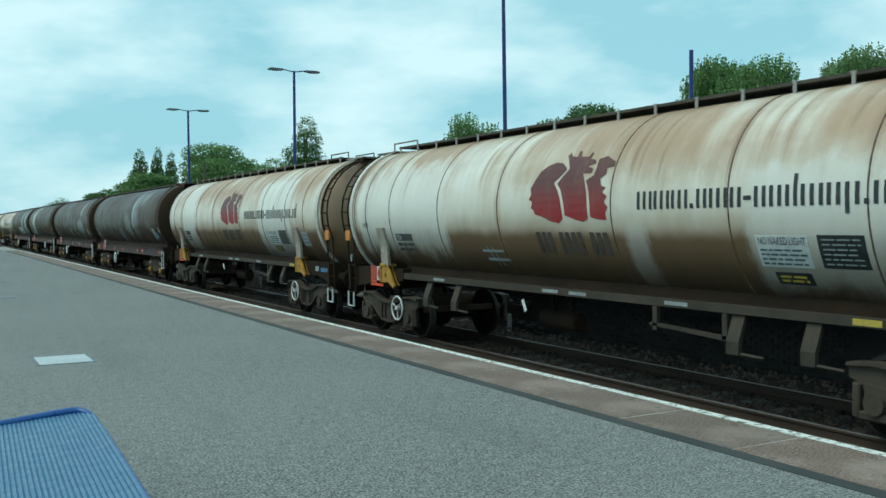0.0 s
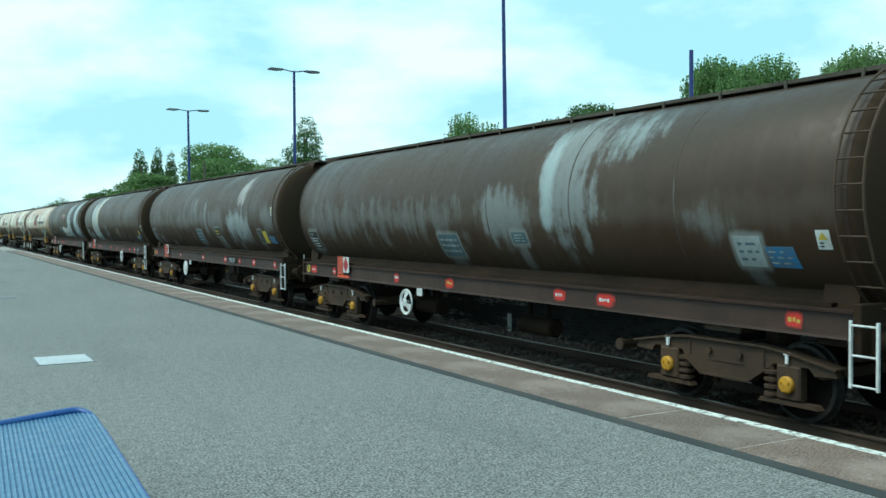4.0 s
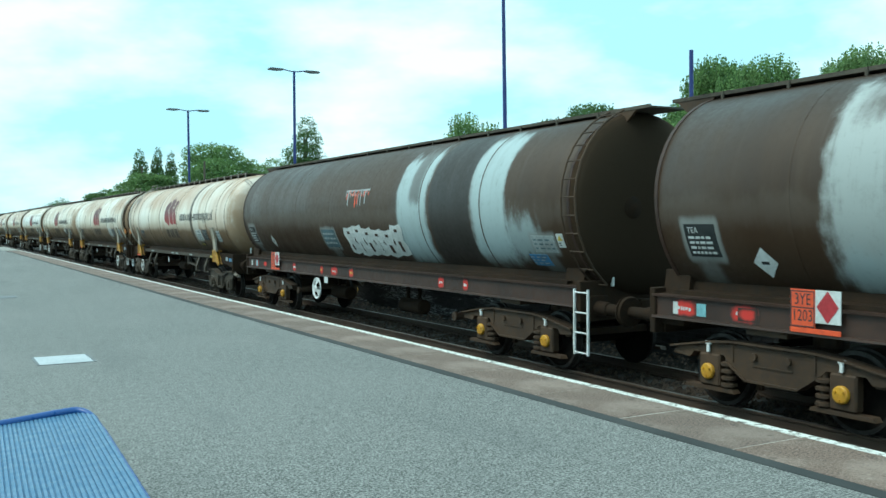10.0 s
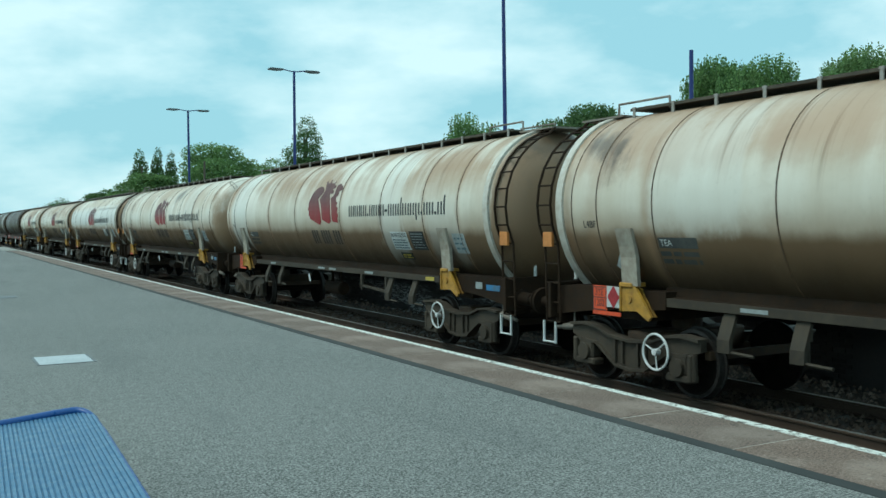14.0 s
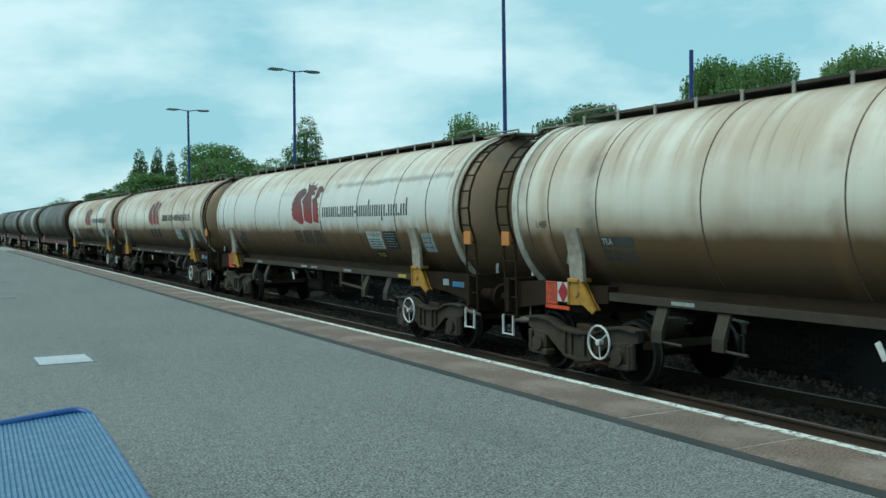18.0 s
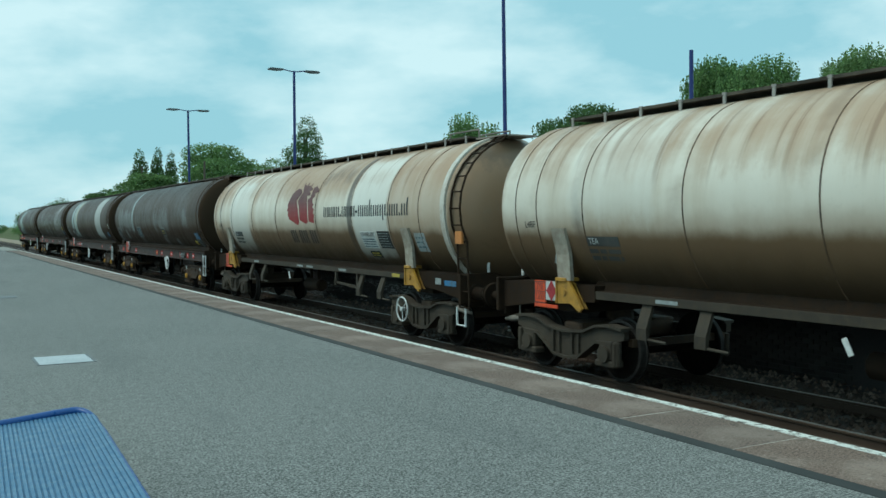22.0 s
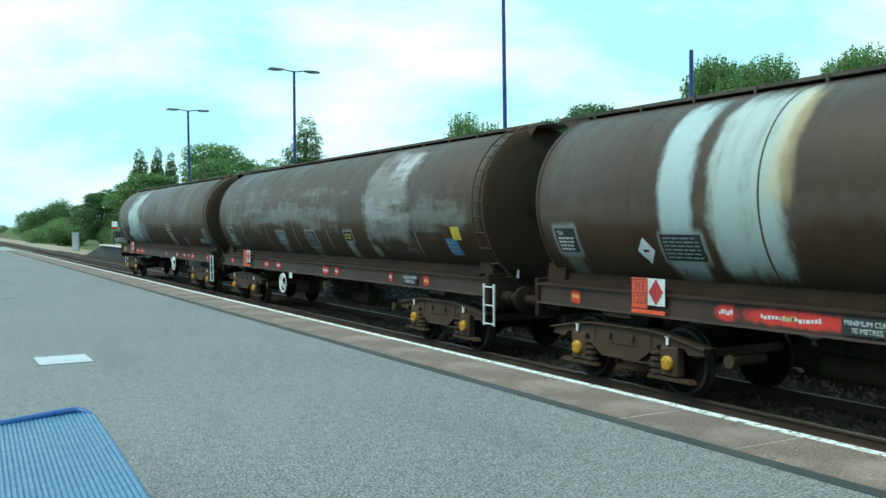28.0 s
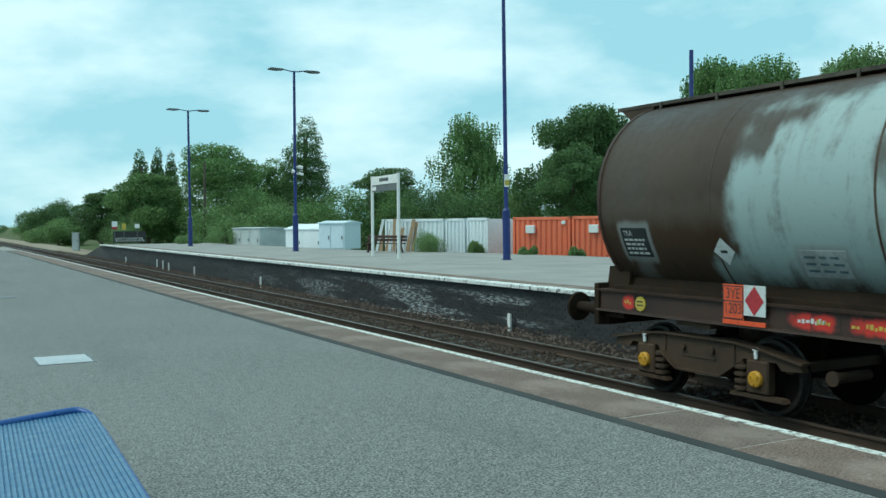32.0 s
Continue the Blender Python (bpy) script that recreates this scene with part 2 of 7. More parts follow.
def quick(name, verts, faces, mats, smooth=False):
    me = bpy.data.meshes.new(name)
    me.from_pydata(verts, [], faces)
    for m in (mats if isinstance(mats, (list, tuple)) else [mats]):
        me.materials.append(m)
    if smooth:
        me.polygons.foreach_set("use_smooth", [True] * len(me.polygons))
    return me


B = bmesh.new


# ---- ground and track ----
def grass_mat():
    n = Nodes("rough_grass")
    c = n.coord()
    a = n.noise(c, 0.05, 6)
    f = n.noise(c, 1.2, 6, 0.7)
    col = n.mix(n.step(a, 0.35, 0.65), (0.07, 0.10, 0.03), (0.13, 0.13, 0.06))
    col = n.mix(n.step(f, 0.4, 0.7, 0, 0.7), col, (0.04, 0.065, 0.02))
    n.bump(f, 0.8, 0.1)
    return n.done(col, 0.95, 0, 0.2)


def setting():
    me = quick("ground", [(-900, -300, -1.5), (1500, -300, -1.5), (1500, 2400, -1.5), (-900, 2400, -1.5)], [(0, 1, 2, 3)], grass_mat())
    tagged(new("ground", me), "rough green grassland round the railway", "ground", kind="structure")
    # formation under the tracks
    bm = B()
    prism(bm, [(-0.1, -1.09), (-0.1, -1.5), (FAR + 0.1, -1.5), (FAR + 0.1, -1.09)], -20, 75, "y")
    prism(bm, [(-3.5, -1.5), (-2.2, -1.13), (FAR + 1.5, -1.13), (FAR + 2.8, -1.5)], 75, 900, "y")
    tagged(part("track_bed", bm, MAT["bed"]), "ballast bed between the platforms, coloured dark for train shade", "ground", kind="structure")
    bm = B()
    prism(bm, [(FAR + 0.2, -1.14), (FAR + 0.4, -1.02), (FAR + 3.2, -1.06), (FAR + 4.2, -1.5), (FAR + 0.2, -1.5)], 82.6, 500, "y")
    tagged(part("cess_path", bm, plain("pale_gravel", (0.30, 0.25, 0.18), (0.22, 0.18, 0.13), 0.6, 9, 0.95)), "pale gravel path beside the far track", "path", kind="structure")
    # loose stones
    rng = random.Random(3)
    vs, fs = [], []
    for i in range(34000):
        y = 3 + 95 * rng.random() ** 1.7
        x = rng.uniform(2.2, FAR - 0.05) if rng.random() < 0.85 else rng.uniform(0.1, FAR - 0.05)
        s = rng.uniform(0.022, 0.05)
        z = -1.085 + rng.uniform(0, 0.02)
        if x > FAR - 0.9:
            z += 0.10 * (x - FAR + 0.9)
        k = len(vs)
        for dx, dy, dz in ((-1, 0, 0), (0, -1, 0.1), (1, 0, 0), (0, 1, -0.1), (0, 0, 1), ):
            vs.append((x + s * dx * rng.uniform(0.7, 1.2), y + s * dy * rng.uniform(0.7, 1.2), z + s * dz * rng.uniform(0.7, 1.4)))
        fs += [(k, k + 1, k + 4), (k + 1, k + 2, k + 4), (k + 2, k + 3, k + 4), (k + 3, k, k + 4)]
    tagged(new("ballast", quick("ballast", vs, fs, MAT["ballast"])), "loose grey-brown ballast stones along the tracks", "ballast", kind="stuff")
    # rails
    prof = [(-0.07, -0.158), (0.07, -0.158), (0.07, -0.146), (0.012, -0.125), (0.012, -0.04), (0.035, -0.03),
            (0.036, -0.006), (0.03, 0.0), (-0.03, 0.0), (-0.036, -0.006), (-0.035, -0.03), (-0.012, -0.04), (-0.012, -0.125), (-0.07, -0.146)]
    for cx in TRACKS:
        t = thing("railway_track", "steel rails on concrete sleepers in dark ballast", "track", "tracks", "structure", pose(cx, 0, RAIL))
        for sx in (-0.7525, 0.7525):
            bm = B()
            for f in prism(bm, [(u + sx, v) for u, v in prof], -20, 700, "y"):
                if abs(f.calc_center_median().z) < 0.003:
                    f.material_index = 1
            part("rail", bm, [MAT["rail"], MAT["railtop"]], t)
        bm = B()
        box(bm, -1.25, 1.25, -0.12, 0.12, -0.33, -0.165, 0.02)
        sl = mesh_of(bm, "sleeper", MAT["sleeper"])
        for k in range(150):
            s = new("sleeper", sl)
            s.parent = t
            s.location = (0, 2 + k * 0.65, 0)


def near_platform():
    p = thing("platform", "grey tarmac station platform with brown edge slabs and white line", "platform", kind="structure")
    bm = B()
    box(bm, -26, -0.834, -20, 72, -1.5, 0.0)
    part("surface", bm, MAT["tarmac"], p)
    bm = B()
    box(bm, -0.832, -0.712, -20, 58, -0.3, 0.003)
    part("joint_strip", bm, plain("bitumen_strip", (0.022, 0.025, 0.025), (0.05, 0.054, 0.053), 1.0, 30, 0.9), p, "dark bitumen joint behind the slabs")
    bm = B()
    box(bm, -0.7, -0.12, -20, 72, -1.5, -0.07)
    part("platform_wall", bm, MAT["brickdark"], p)
    bm = B()
    box(bm, -0.70, -0.03, -20, 58, -0.069, -0.0025)
    part("mortar_bed", bm, plain("pale_mortar", (0.42, 0.37, 0.33), (0.22, 0.18, 0.15), 1.2, 20, 0.9), p, "pale mortar between the slabs")
    bm = B()
    box(bm, -0.350, 0.350, -0.5, 0.5, -0.07, 0.0, 0.004)
    sl = mesh_of(bm, "edge_slab", MAT["slab"])
    y, k = 4.146 - 1.08 * 20, 0      # short slabs near by, longer ones further on
    while y < 60:
        l = 1.08 if y < 6.2 else 1.31
        e = part("edge_slab", sl, None, p)
        e.location = (-0.358 + 0.002 * math.sin(k * 7.1), y + l / 2, 0.001 + 0.002 * math.sin(k * 3.7))
        e.scale = (1.0, l - 0.022, 1.0)
        y, k = y + l, k + 1
    bm = B()
    box(bm, -0.075, 0.002, -20, 60, -0.03, 0.0065)
    part("white_line", bm, MAT["line"], p, "worn white painted line on the platform edge")
    bm = B()
    box(bm, -0.9, 0.0, 60.2, 72, -0.3, 0.004)
    part("edge_strip", bm, plain("pale_edge", (0.3, 0.3, 0.27), (0.22, 0.22, 0.2), 1, 20, 0.85), p)
    # covers let into the surface
    for x, y, w, l in ((-3.79, 10.57, 0.52, 0.62), (-3.75, 20.6, 0.6, 0.6)):
        c = thing("access_cover", "flat pale steel access cover set in the tarmac", "cover", "access covers", at=pose(x, y, 0))
        bm = B()
        box(bm, -w / 2, w / 2, -l / 2, l / 2, -0.02, 0.006, 0.002)
        part("plate", bm, MAT["steel"] if y < 15 else MAT["lampgrey"], c)
        bm = B()
        for a, b, d, e in ((-w / 2 - .03, w / 2 + .03, -l / 2 - .03, -l / 2 - .004), (-w / 2 - .03, w / 2 + .03, l / 2 + .004, l / 2 + .03),
                           (-w / 2 - .03, -w / 2 - .004, -l / 2, l / 2), (w / 2 + .004, w / 2 + .03, -l / 2, l / 2)):
            box(bm, a, b, d, e, -0.02, 0.004)
        part("frame", bm, MAT["lampgrey"], c)


setting()
near_platform()


def brick_wall_mat(single):
    n = Nodes("sooty_flaking_brick")
    c = n.t.nodes.new("ShaderNodeNewGeometry").outputs["Position"]
    f = n.noise(c, 18, 5)
    p1 = n.noise(n.scaled(c, (1, 0.35, 3.0)), 1.1, 6, 0.62)
    p2 = n.noise(n.scaled(c, (1, 0.9, 7)), 4.5, 6, 0.75)
    col = n.mix(n.rand() if single else n.island(), (0.014, 0.014, 0.015), (0.038, 0.037, 0.038))
    col = n.mix(n.step(f, 0.4, 0.7, 0, 0.5), col, (0.035, 0.03, 0.028))
    y = n.xyz(c)[1]
    z = n.xyz(c)[2]
    near = n.math("MULTIPLY", n.math("MULTIPLY", n.step(y, 42, 20, 0.10, 1.0), n.step(y, 15.0, 19.0)), n.step(z, -0.2, -0.42))
    flake = n.math("MULTIPLY", n.math("MULTIPLY", n.step(p1, 0.45, 0.57), n.step(p2, 0.47, 0.58)), near)
    col = n.mix(flake, col, (0.50, 0.53, 0.54))
    n.bump(f, 0.3, 0.006)
    return n.done(col, 0.7)


def far_platform():
    p = thing("platform", "opposite station platform with sooty brick wall and white-painted coping", "platform", kind="structure")
    Y0, Y1 = -20, 74.5
    bm = B()
    prism(bm, [(FAR + 0.30, Y0), (27.0, Y0), (19.6, 28.5), (18.6, 36.3), (15.9, 43.8), (15.6, 50.0), (14.8, Y1), (FAR + 0.30, Y1)], -1.5, -0.004, "z")
    prism(bm, [(Y1, -0.004), (Y1 + 8, -0.95), (Y1 + 8, -1.5), (Y1, -1.5)], FAR + 0.30, 12.5, "x")
    part("surface", bm, MAT["paving"], p)
    bm = B()
    box(bm, FAR + 0.10, FAR + 0.30, Y0, Y1, -1.5, -0.081)
    prism(bm, [(Y1, -0.08), (Y1 + 8, -1.0), (Y1 + 8, -1.5), (Y1, -1.5)], FAR + 0.10, FAR + 0.30, "x")
    part("wall_core", bm, MAT["brickdark"], p)
    bm = B()
    for k in range(52):
        y = Y0 + k * 1.82
        box(bm, FAR - 0.04, FAR + 0.32, y, y + 1.812, -0.08, 0.004, 0.006)
    part("coping", bm, MAT["coping"], p, "white-painted worn concrete coping stones")
    bm = B()
    box(bm, FAR + 0.322, FAR + 0.95, Y0, Y1, -0.1, 0.002)
    part("edge_paving", bm, MAT["slab"], p)
    # courses of brick; those of one stretch stand alone
    bm = B()
    box(bm, -0.01, 0.02, 0.0, 0.215, 0.0, 0.067)
    one = mesh_of(bm, "brick", brick_wall_mat(True))
    rng = random.Random(9)
    vs, fs = [], []
    for c in range(13):
        z0 = -1.10 + c * 0.078
        y = 9.0 + (0.1125 if c % 2 else 0)
        while y < 74.3:
            l = 0.215 if y < 46 else 0.44
            d = rng.uniform(0, 0.008)
            if 18.6 < y < 23.6:
                part("brick", one, None, p).location = (FAR + 0.10 - d, y, z0)
                y += l + 0.011
                continue
            k = len(vs)
            x0, x1 = FAR - 0.0 + 0.09 - d, FAR + 0.11
            for x in (x0, x1):
                for yy in (y, y + l):
                    for z in (z0, z0 + 0.067):
                        vs.append((x, yy, z))
            fs += [(k, k + 1, k + 3, k + 2), (k, k + 4, k + 5, k + 1), (k + 2, k + 3, k + 7, k + 6), (k, k + 2, k + 6, k + 4), (k + 1, k + 5, k + 7, k + 3)]
            y += l + 0.011
    w = part("brickwork", quick("brickwork", vs, fs, brick_wall_mat(False)), None, p, "dark bricks with flaking white paint")
    tagged(w, kind="stuff")
    # white distance plates at the wall's foot
    for y, h in ((18.0, 0.26), (36.1, 0.28), (46.5, 0.3), (52.0, 0.3), (53.4, 0.4), (54.9, 0.4), (64.3, 0.3)):
        t = thing("marker_post", "small white marker post at the foot of the platform wall", "marker", "marker posts", at=pose(FAR - 0.03, y, -1.02))
        bm = B()
        box(bm, -0.02, 0.03, -0.06, 0.06, -0.1, 0.08 + h, 0.006)
        part("post", bm, MAT["white"], t)


far_platform()


# ---- the train: paints ----
MAT["frame"] = plain("grimy_underframe", (0.030, 0.017, 0.0085), (0.074, 0.042, 0.021), 1.2, 12, 0.75, 0.0, 0.25)
MAT["frame2"] = plain("dusty_underframe", (0.030, 0.023, 0.015), (0.068, 0.053, 0.036), 1.2, 12, 0.8, 0.0, 0.25)
# underframe colour halved, so ends and plates carry shade in their colour
MAT["darkframe"] = plain("dark_underframe", (0.015, 0.009, 0.005), (0.036, 0.021, 0.0115), 0.9, 9, 0.85, 0.0, 0.2, 0.2)
MAT["sole"] = plain("brown_solebar", (0.028, 0.013, 0.008), (0.060, 0.029, 0.018), 0.8, 10, 0.6, 0.0, 0.2)
MAT["wheelsteel"] = plain("wheel_steel", (0.009, 0.007, 0.006), (0.02, 0.016, 0.013), 2.0, 14, 0.95, 0.0, 0.15, 0.1)
MAT["tread"] = plain("worn_tread", (0.05, 0.046, 0.042), (0.025, 0.022, 0.02), 2.0, 14, 0.6, 0.3, 0.02, 0.2)
MAT["yellowcap"] = plain("yellow_cap_paint", (0.62, 0.33, 0.02), (0.42, 0.2, 0.02), 3.0, 20, 0.5)
MAT["yellow"] = plain("yellow_bracket_paint", (0.52, 0.27, 0.03), (0.24, 0.13, 0.035), 2.0, 10, 0.6)
MAT["wheelwhite"] = plain("white_handwheel_paint", (0.78, 0.80, 0.80), (0.55, 0.55, 0.52), 3.0, 16, 0.5)
MAT["orange"] = plain("hazard_orange", (0.80, 0.10, 0.025), (0.55, 0.075, 0.03), 2.0, 9, 0.5)


def spray_paint(name, paint, under):
    """Paint sprayed on in a blot that thins out unevenly towards its edge."""
    n = Nodes(name)
    g = n.coord("Generated")
    x, y, z = n.xyz(g)
    dy = n.math("ABSOLUTE", n.math("SUBTRACT", y, 0.5))
    dz = n.math("ABSOLUTE", n.math("SUBTRACT", z, 0.5))
    d = n.math("POWER", n.math("ADD", n.math("POWER", dy, 3.0), n.math("POWER", dz, 3.0)), 0.3333)
    d = n.math("ADD", d, n.math("MULTIPLY", n.math("SUBTRACT", n.noise(n.coord(), 7.0, 5, 0.7), 0.5), 0.45))
    return n.done(n.mix(n.step(d, 0.50, 0.26), under, paint), 0.65)


MAT["red"] = spray_paint("red_sprayed_paint", (0.56, 0.032, 0.022), (0.036, 0.021, 0.015))
MAT["signwhite"] = plain("label_white", (0.66, 0.69, 0.68), (0.48, 0.5, 0.48), 2.0, 18, 0.5)
MAT["signgrey"] = plain("label_faded", (0.36, 0.40, 0.40), (0.22, 0.24, 0.23), 2.0, 18, 0.6)
MAT["signblack"] = plain("label_black", (0.016, 0.02, 0.022), (0.035, 0.04, 0.04), 2.0, 18, 0.5)
MAT["signblue"] = plain("label_blue", (0.03, 0.19, 0.42), (0.09, 0.15, 0.20), 3.0, 12, 0.5)
MAT["signcyan"] = plain("label_cyan", (0.30, 0.62, 0.66), (0.15, 0.32, 0.36), 3.0, 16, 0.5)
MAT["signdull"] = plain("label_blue_faded", (0.10, 0.17, 0.20), (0.06, 0.09, 0.10), 2.0, 18, 0.6)
MAT["signfaded"] = plain("label_black_faded", (0.045, 0.05, 0.05), (0.10, 0.10, 0.09), 2.0, 18, 0.6)
MAT["signyellow"] = plain("label_yellow", (0.62, 0.47, 0.05), (0.42, 0.32, 0.06), 2.0, 18, 0.5)
MAT["diamond"] = plain("hazard_red", (0.45, 0.03, 0.04), (0.3, 0.025, 0.03), 2.0, 18, 0.5)


def crest_paint(name, low, high, worn, amount):
    """Red shading into dark maroon towards the top, worn by grime."""
    n = Nodes(name)
    c = n.coord()
    z = n.xyz(c)[2]
    k = n.noise(n.scaled(c, (1.0, 2.5, 0.8)), 2.0, 6, 0.65)
    col = n.mix(n.step(z, 2.35, 3.05), low, high)
    col = n.mix(n.step(k, 0.45, 0.75, 0, amount), col, worn)
    return n.done(col, 0.5)


MAT["maroon"] = crest_paint("maroon_crest_paint", (0.30, 0.016, 0.02), (0.10, 0.028, 0.026), (0.24, 0.13, 0.09), 0.35)
MAT["maroondull"] = crest_paint("faded_crest_paint", (0.25, 0.04, 0.036), (0.16, 0.06, 0.045), (0.32, 0.2, 0.14), 0.6)
MAT["ink"] = plain("dark_lettering_paint", (0.022, 0.026, 0.03), (0.04, 0.042, 0.044), 2.0, 12, 0.5)
MAT["inkfaded"] = plain("grimy_lettering_paint", (0.05, 0.042, 0.034), (0.085, 0.065, 0.05), 1.2, 8, 0.7)
MAT["walk"] = plain("walkway_mesh", (0.14, 0.12, 0.10), (0.28, 0.25, 0.21), 1.2, 14, 0.8)
MAT["walkdark"] = plain("dark_walkway_mesh", (0.03, 0.025, 0.018), (0.10, 0.086, 0.064), 1.2, 14, 0.85)
MAT["walkpost"] = plain("walkway_bracket", (0.36, 0.35, 0.32), (0.24, 0.22, 0.2), 1.2, 14, 0.7)


def tank_paint(name, base, base2, stains_and_shade, bands, seed, rough=0.42, seams=(), spec=0.5, fleck=0.22, wipe=(1.0, 4.5, 0.7), ends=(-99.0, 99.0), over=(), drip=None):
    """Painted steel with streaks and patches. Stain and shade layers (colour, amount, from z, to z, cut, wobble) fade
    in by height;
    bands: (y0, y1, z0, z1, colour, amount, ragged) patches such as other paint, wiped metal and painted sheen; seams:
    rust along welds."""
    n = Nodes(name)
    c = n.scaled(n.coord(), 1.0, (seed * 3.7, seed * 1.3, 0))
    x, y, z = n.xyz(n.coord())
    streak = n.noise(n.scaled(c, (0.3, 2.6, 0.3)), 1.0, 5, 0.55)
    cloud = n.noise(n.scaled(c, (0.5, 0.4, 0.7)), 1.0, 5, 0.55)
    fine = n.noise(c, 11.0, 5, 0.65)
    rag = n.noise(n.scaled(c, (1.0, 1.3, 1.0)), 1.5, 6, 0.62)
    off = n.math("SUBTRACT", rag, 0.5)
    iso = n.noise(n.scaled(c, (1.0, 1.2, 1.0), (5.0, 2.0, 1.0)), 2.6, 8, 0.72)
    smear = n.noise(n.scaled(c, wipe), 1.0, 6, 0.62)
    patchy = n.math("ADD", n.math("MULTIPLY", iso, 0.45), n.math("MULTIPLY", smear, 0.55))
    tone = n.math("ADD", n.math("MULTIPLY", streak, 0.45), n.math("MULTIPLY", cloud, 0.55))
    col = n.mix(n.step(tone, 0.36, 0.64), base, base2)
    for colour, amount, za, zb, cut, wobble in stains_and_shade:
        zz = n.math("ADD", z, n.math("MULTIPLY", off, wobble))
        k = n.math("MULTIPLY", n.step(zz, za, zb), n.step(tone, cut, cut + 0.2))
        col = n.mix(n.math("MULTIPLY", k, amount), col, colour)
    for ys, colour, amount, wide in seams:
        d = n.math("ABSOLUTE", n.math("ADD", n.math("SUBTRACT", y, ys), n.math("MULTIPLY", off, 0.2)))
        k = n.math("MULTIPLY", n.step(d, wide, 0.0), n.step(cloud, 0.38, 0.62))
        col = n.mix(n.math("MULTIPLY", k, amount), col, colour)
    for y0, y1, z0, z1, colour, amount, ragged in bands:
        yy = n.math("ADD", y, n.math("MULTIPLY", off, 0.5 * ragged))
        zz = n.math("ADD", z, n.math("MULTIPLY", off, 0.8 * ragged))
        e = 0.035 + 0.26 * ragged
        k = n.math("MULTIPLY", n.step(yy, y0 - e, y0 + e), n.step(yy, y1 + e, y1 - e))
        k = n.math("MULTIPLY", k, n.math("MULTIPLY", n.step(zz, z0 - 1.5 * e, z0 + 1.5 * e), n.step(zz, z1 + 1.5 * e, z1 - 1.5 * e)))
        g = n.math("MULTIPLY", n.math("SUBTRACT", patchy, 0.5), 0.5 + 2.6 * ragged)
        k2 = n.step(n.math("ADD", k, g), 0.28, 1.0, 0.0, amount)
        col = n.mix(n.math("MULTIPLY", k2, n.step(k, 0.0, 0.3)), col, colour)
    if drip:
        thin = n.noise(n.scaled(c, (0.25, 7.0, 0.22)), 1.0, 4, 0.6)
        reach = n.math("ADD", z, n.math("MULTIPLY", n.math("SUBTRACT", streak, 0.5), 1.6))
        k = n.math("MULTIPLY", n.step(thin, 0.56, 0.68), n.step(reach, drip[2], drip[3]))
        col = n.mix(n.math("MULTIPLY", k, drip[1]), col, drip[0])
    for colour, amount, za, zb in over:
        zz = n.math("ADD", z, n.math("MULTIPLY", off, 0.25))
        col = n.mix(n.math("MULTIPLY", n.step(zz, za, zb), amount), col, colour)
    col = n.mix(n.step(fine, 0.55, 0.8, 0, fleck), col, tuple(0.45 * v for v in base2))
    n.bump(n.math("ADD", n.math("MULTIPLY", cloud, 0.7), n.math("MULTIPLY", fine, 0.12)), 0.10, 0.05)
    r = n.step(n.math("ADD", tone, n.math("MULTIPLY", fine, 0.4)), 0.45, 0.95, rough - 0.08, rough + 0.22)
    dull = n.math("ADD", n.step(y, ends[0] + 0.03, ends[0] - 0.03), n.step(y, ends[1] - 0.03, ends[1] + 0.03), True)
    r = n.math("ADD", r, n.math("MULTIPLY", dull, 0.45), True)
    return n.done(col, r, 0.0, n.math("MULTIPLY", n.math("SUBTRACT", 1.0, n.math("MULTIPLY", dull, 0.8)), spec))


# ---- the train: shared parts ----
WB = 1.94     # bogie wheelbase
WR = 0.46     # wheel radius


def wheelset_mesh():
    bm = B()
    rod(bm, (-1.02, 0, 0), (1.02, 0, 0), 0.08, 12)
    for s in (-1, 1):
        lathe(bm, [(s * 0.69, 0.10), (s * 0.69, WR + 0.028), (s * 0.715, WR + 0.028), (s * 0.725, WR + 0.002), (s * 0.815, WR - 0.004),
                   (s * 0.82, WR - 0.05), (s * 0.775, WR - 0.08), (s * 0.76, 0.17), (s * 0.84, 0.13), (s * 0.84, 0.08)], "x", 30)
    for f in bm.faces:
        c = f.calc_center_median()
        if math.hypot(c.y, c.z) > WR - 0.03 and 0.72 < abs(c.x) < 0.825:
            f.material_index = 1
    return mesh_of(bm, "wheelset", [MAT["wheelsteel"], MAT["tread"]], True)


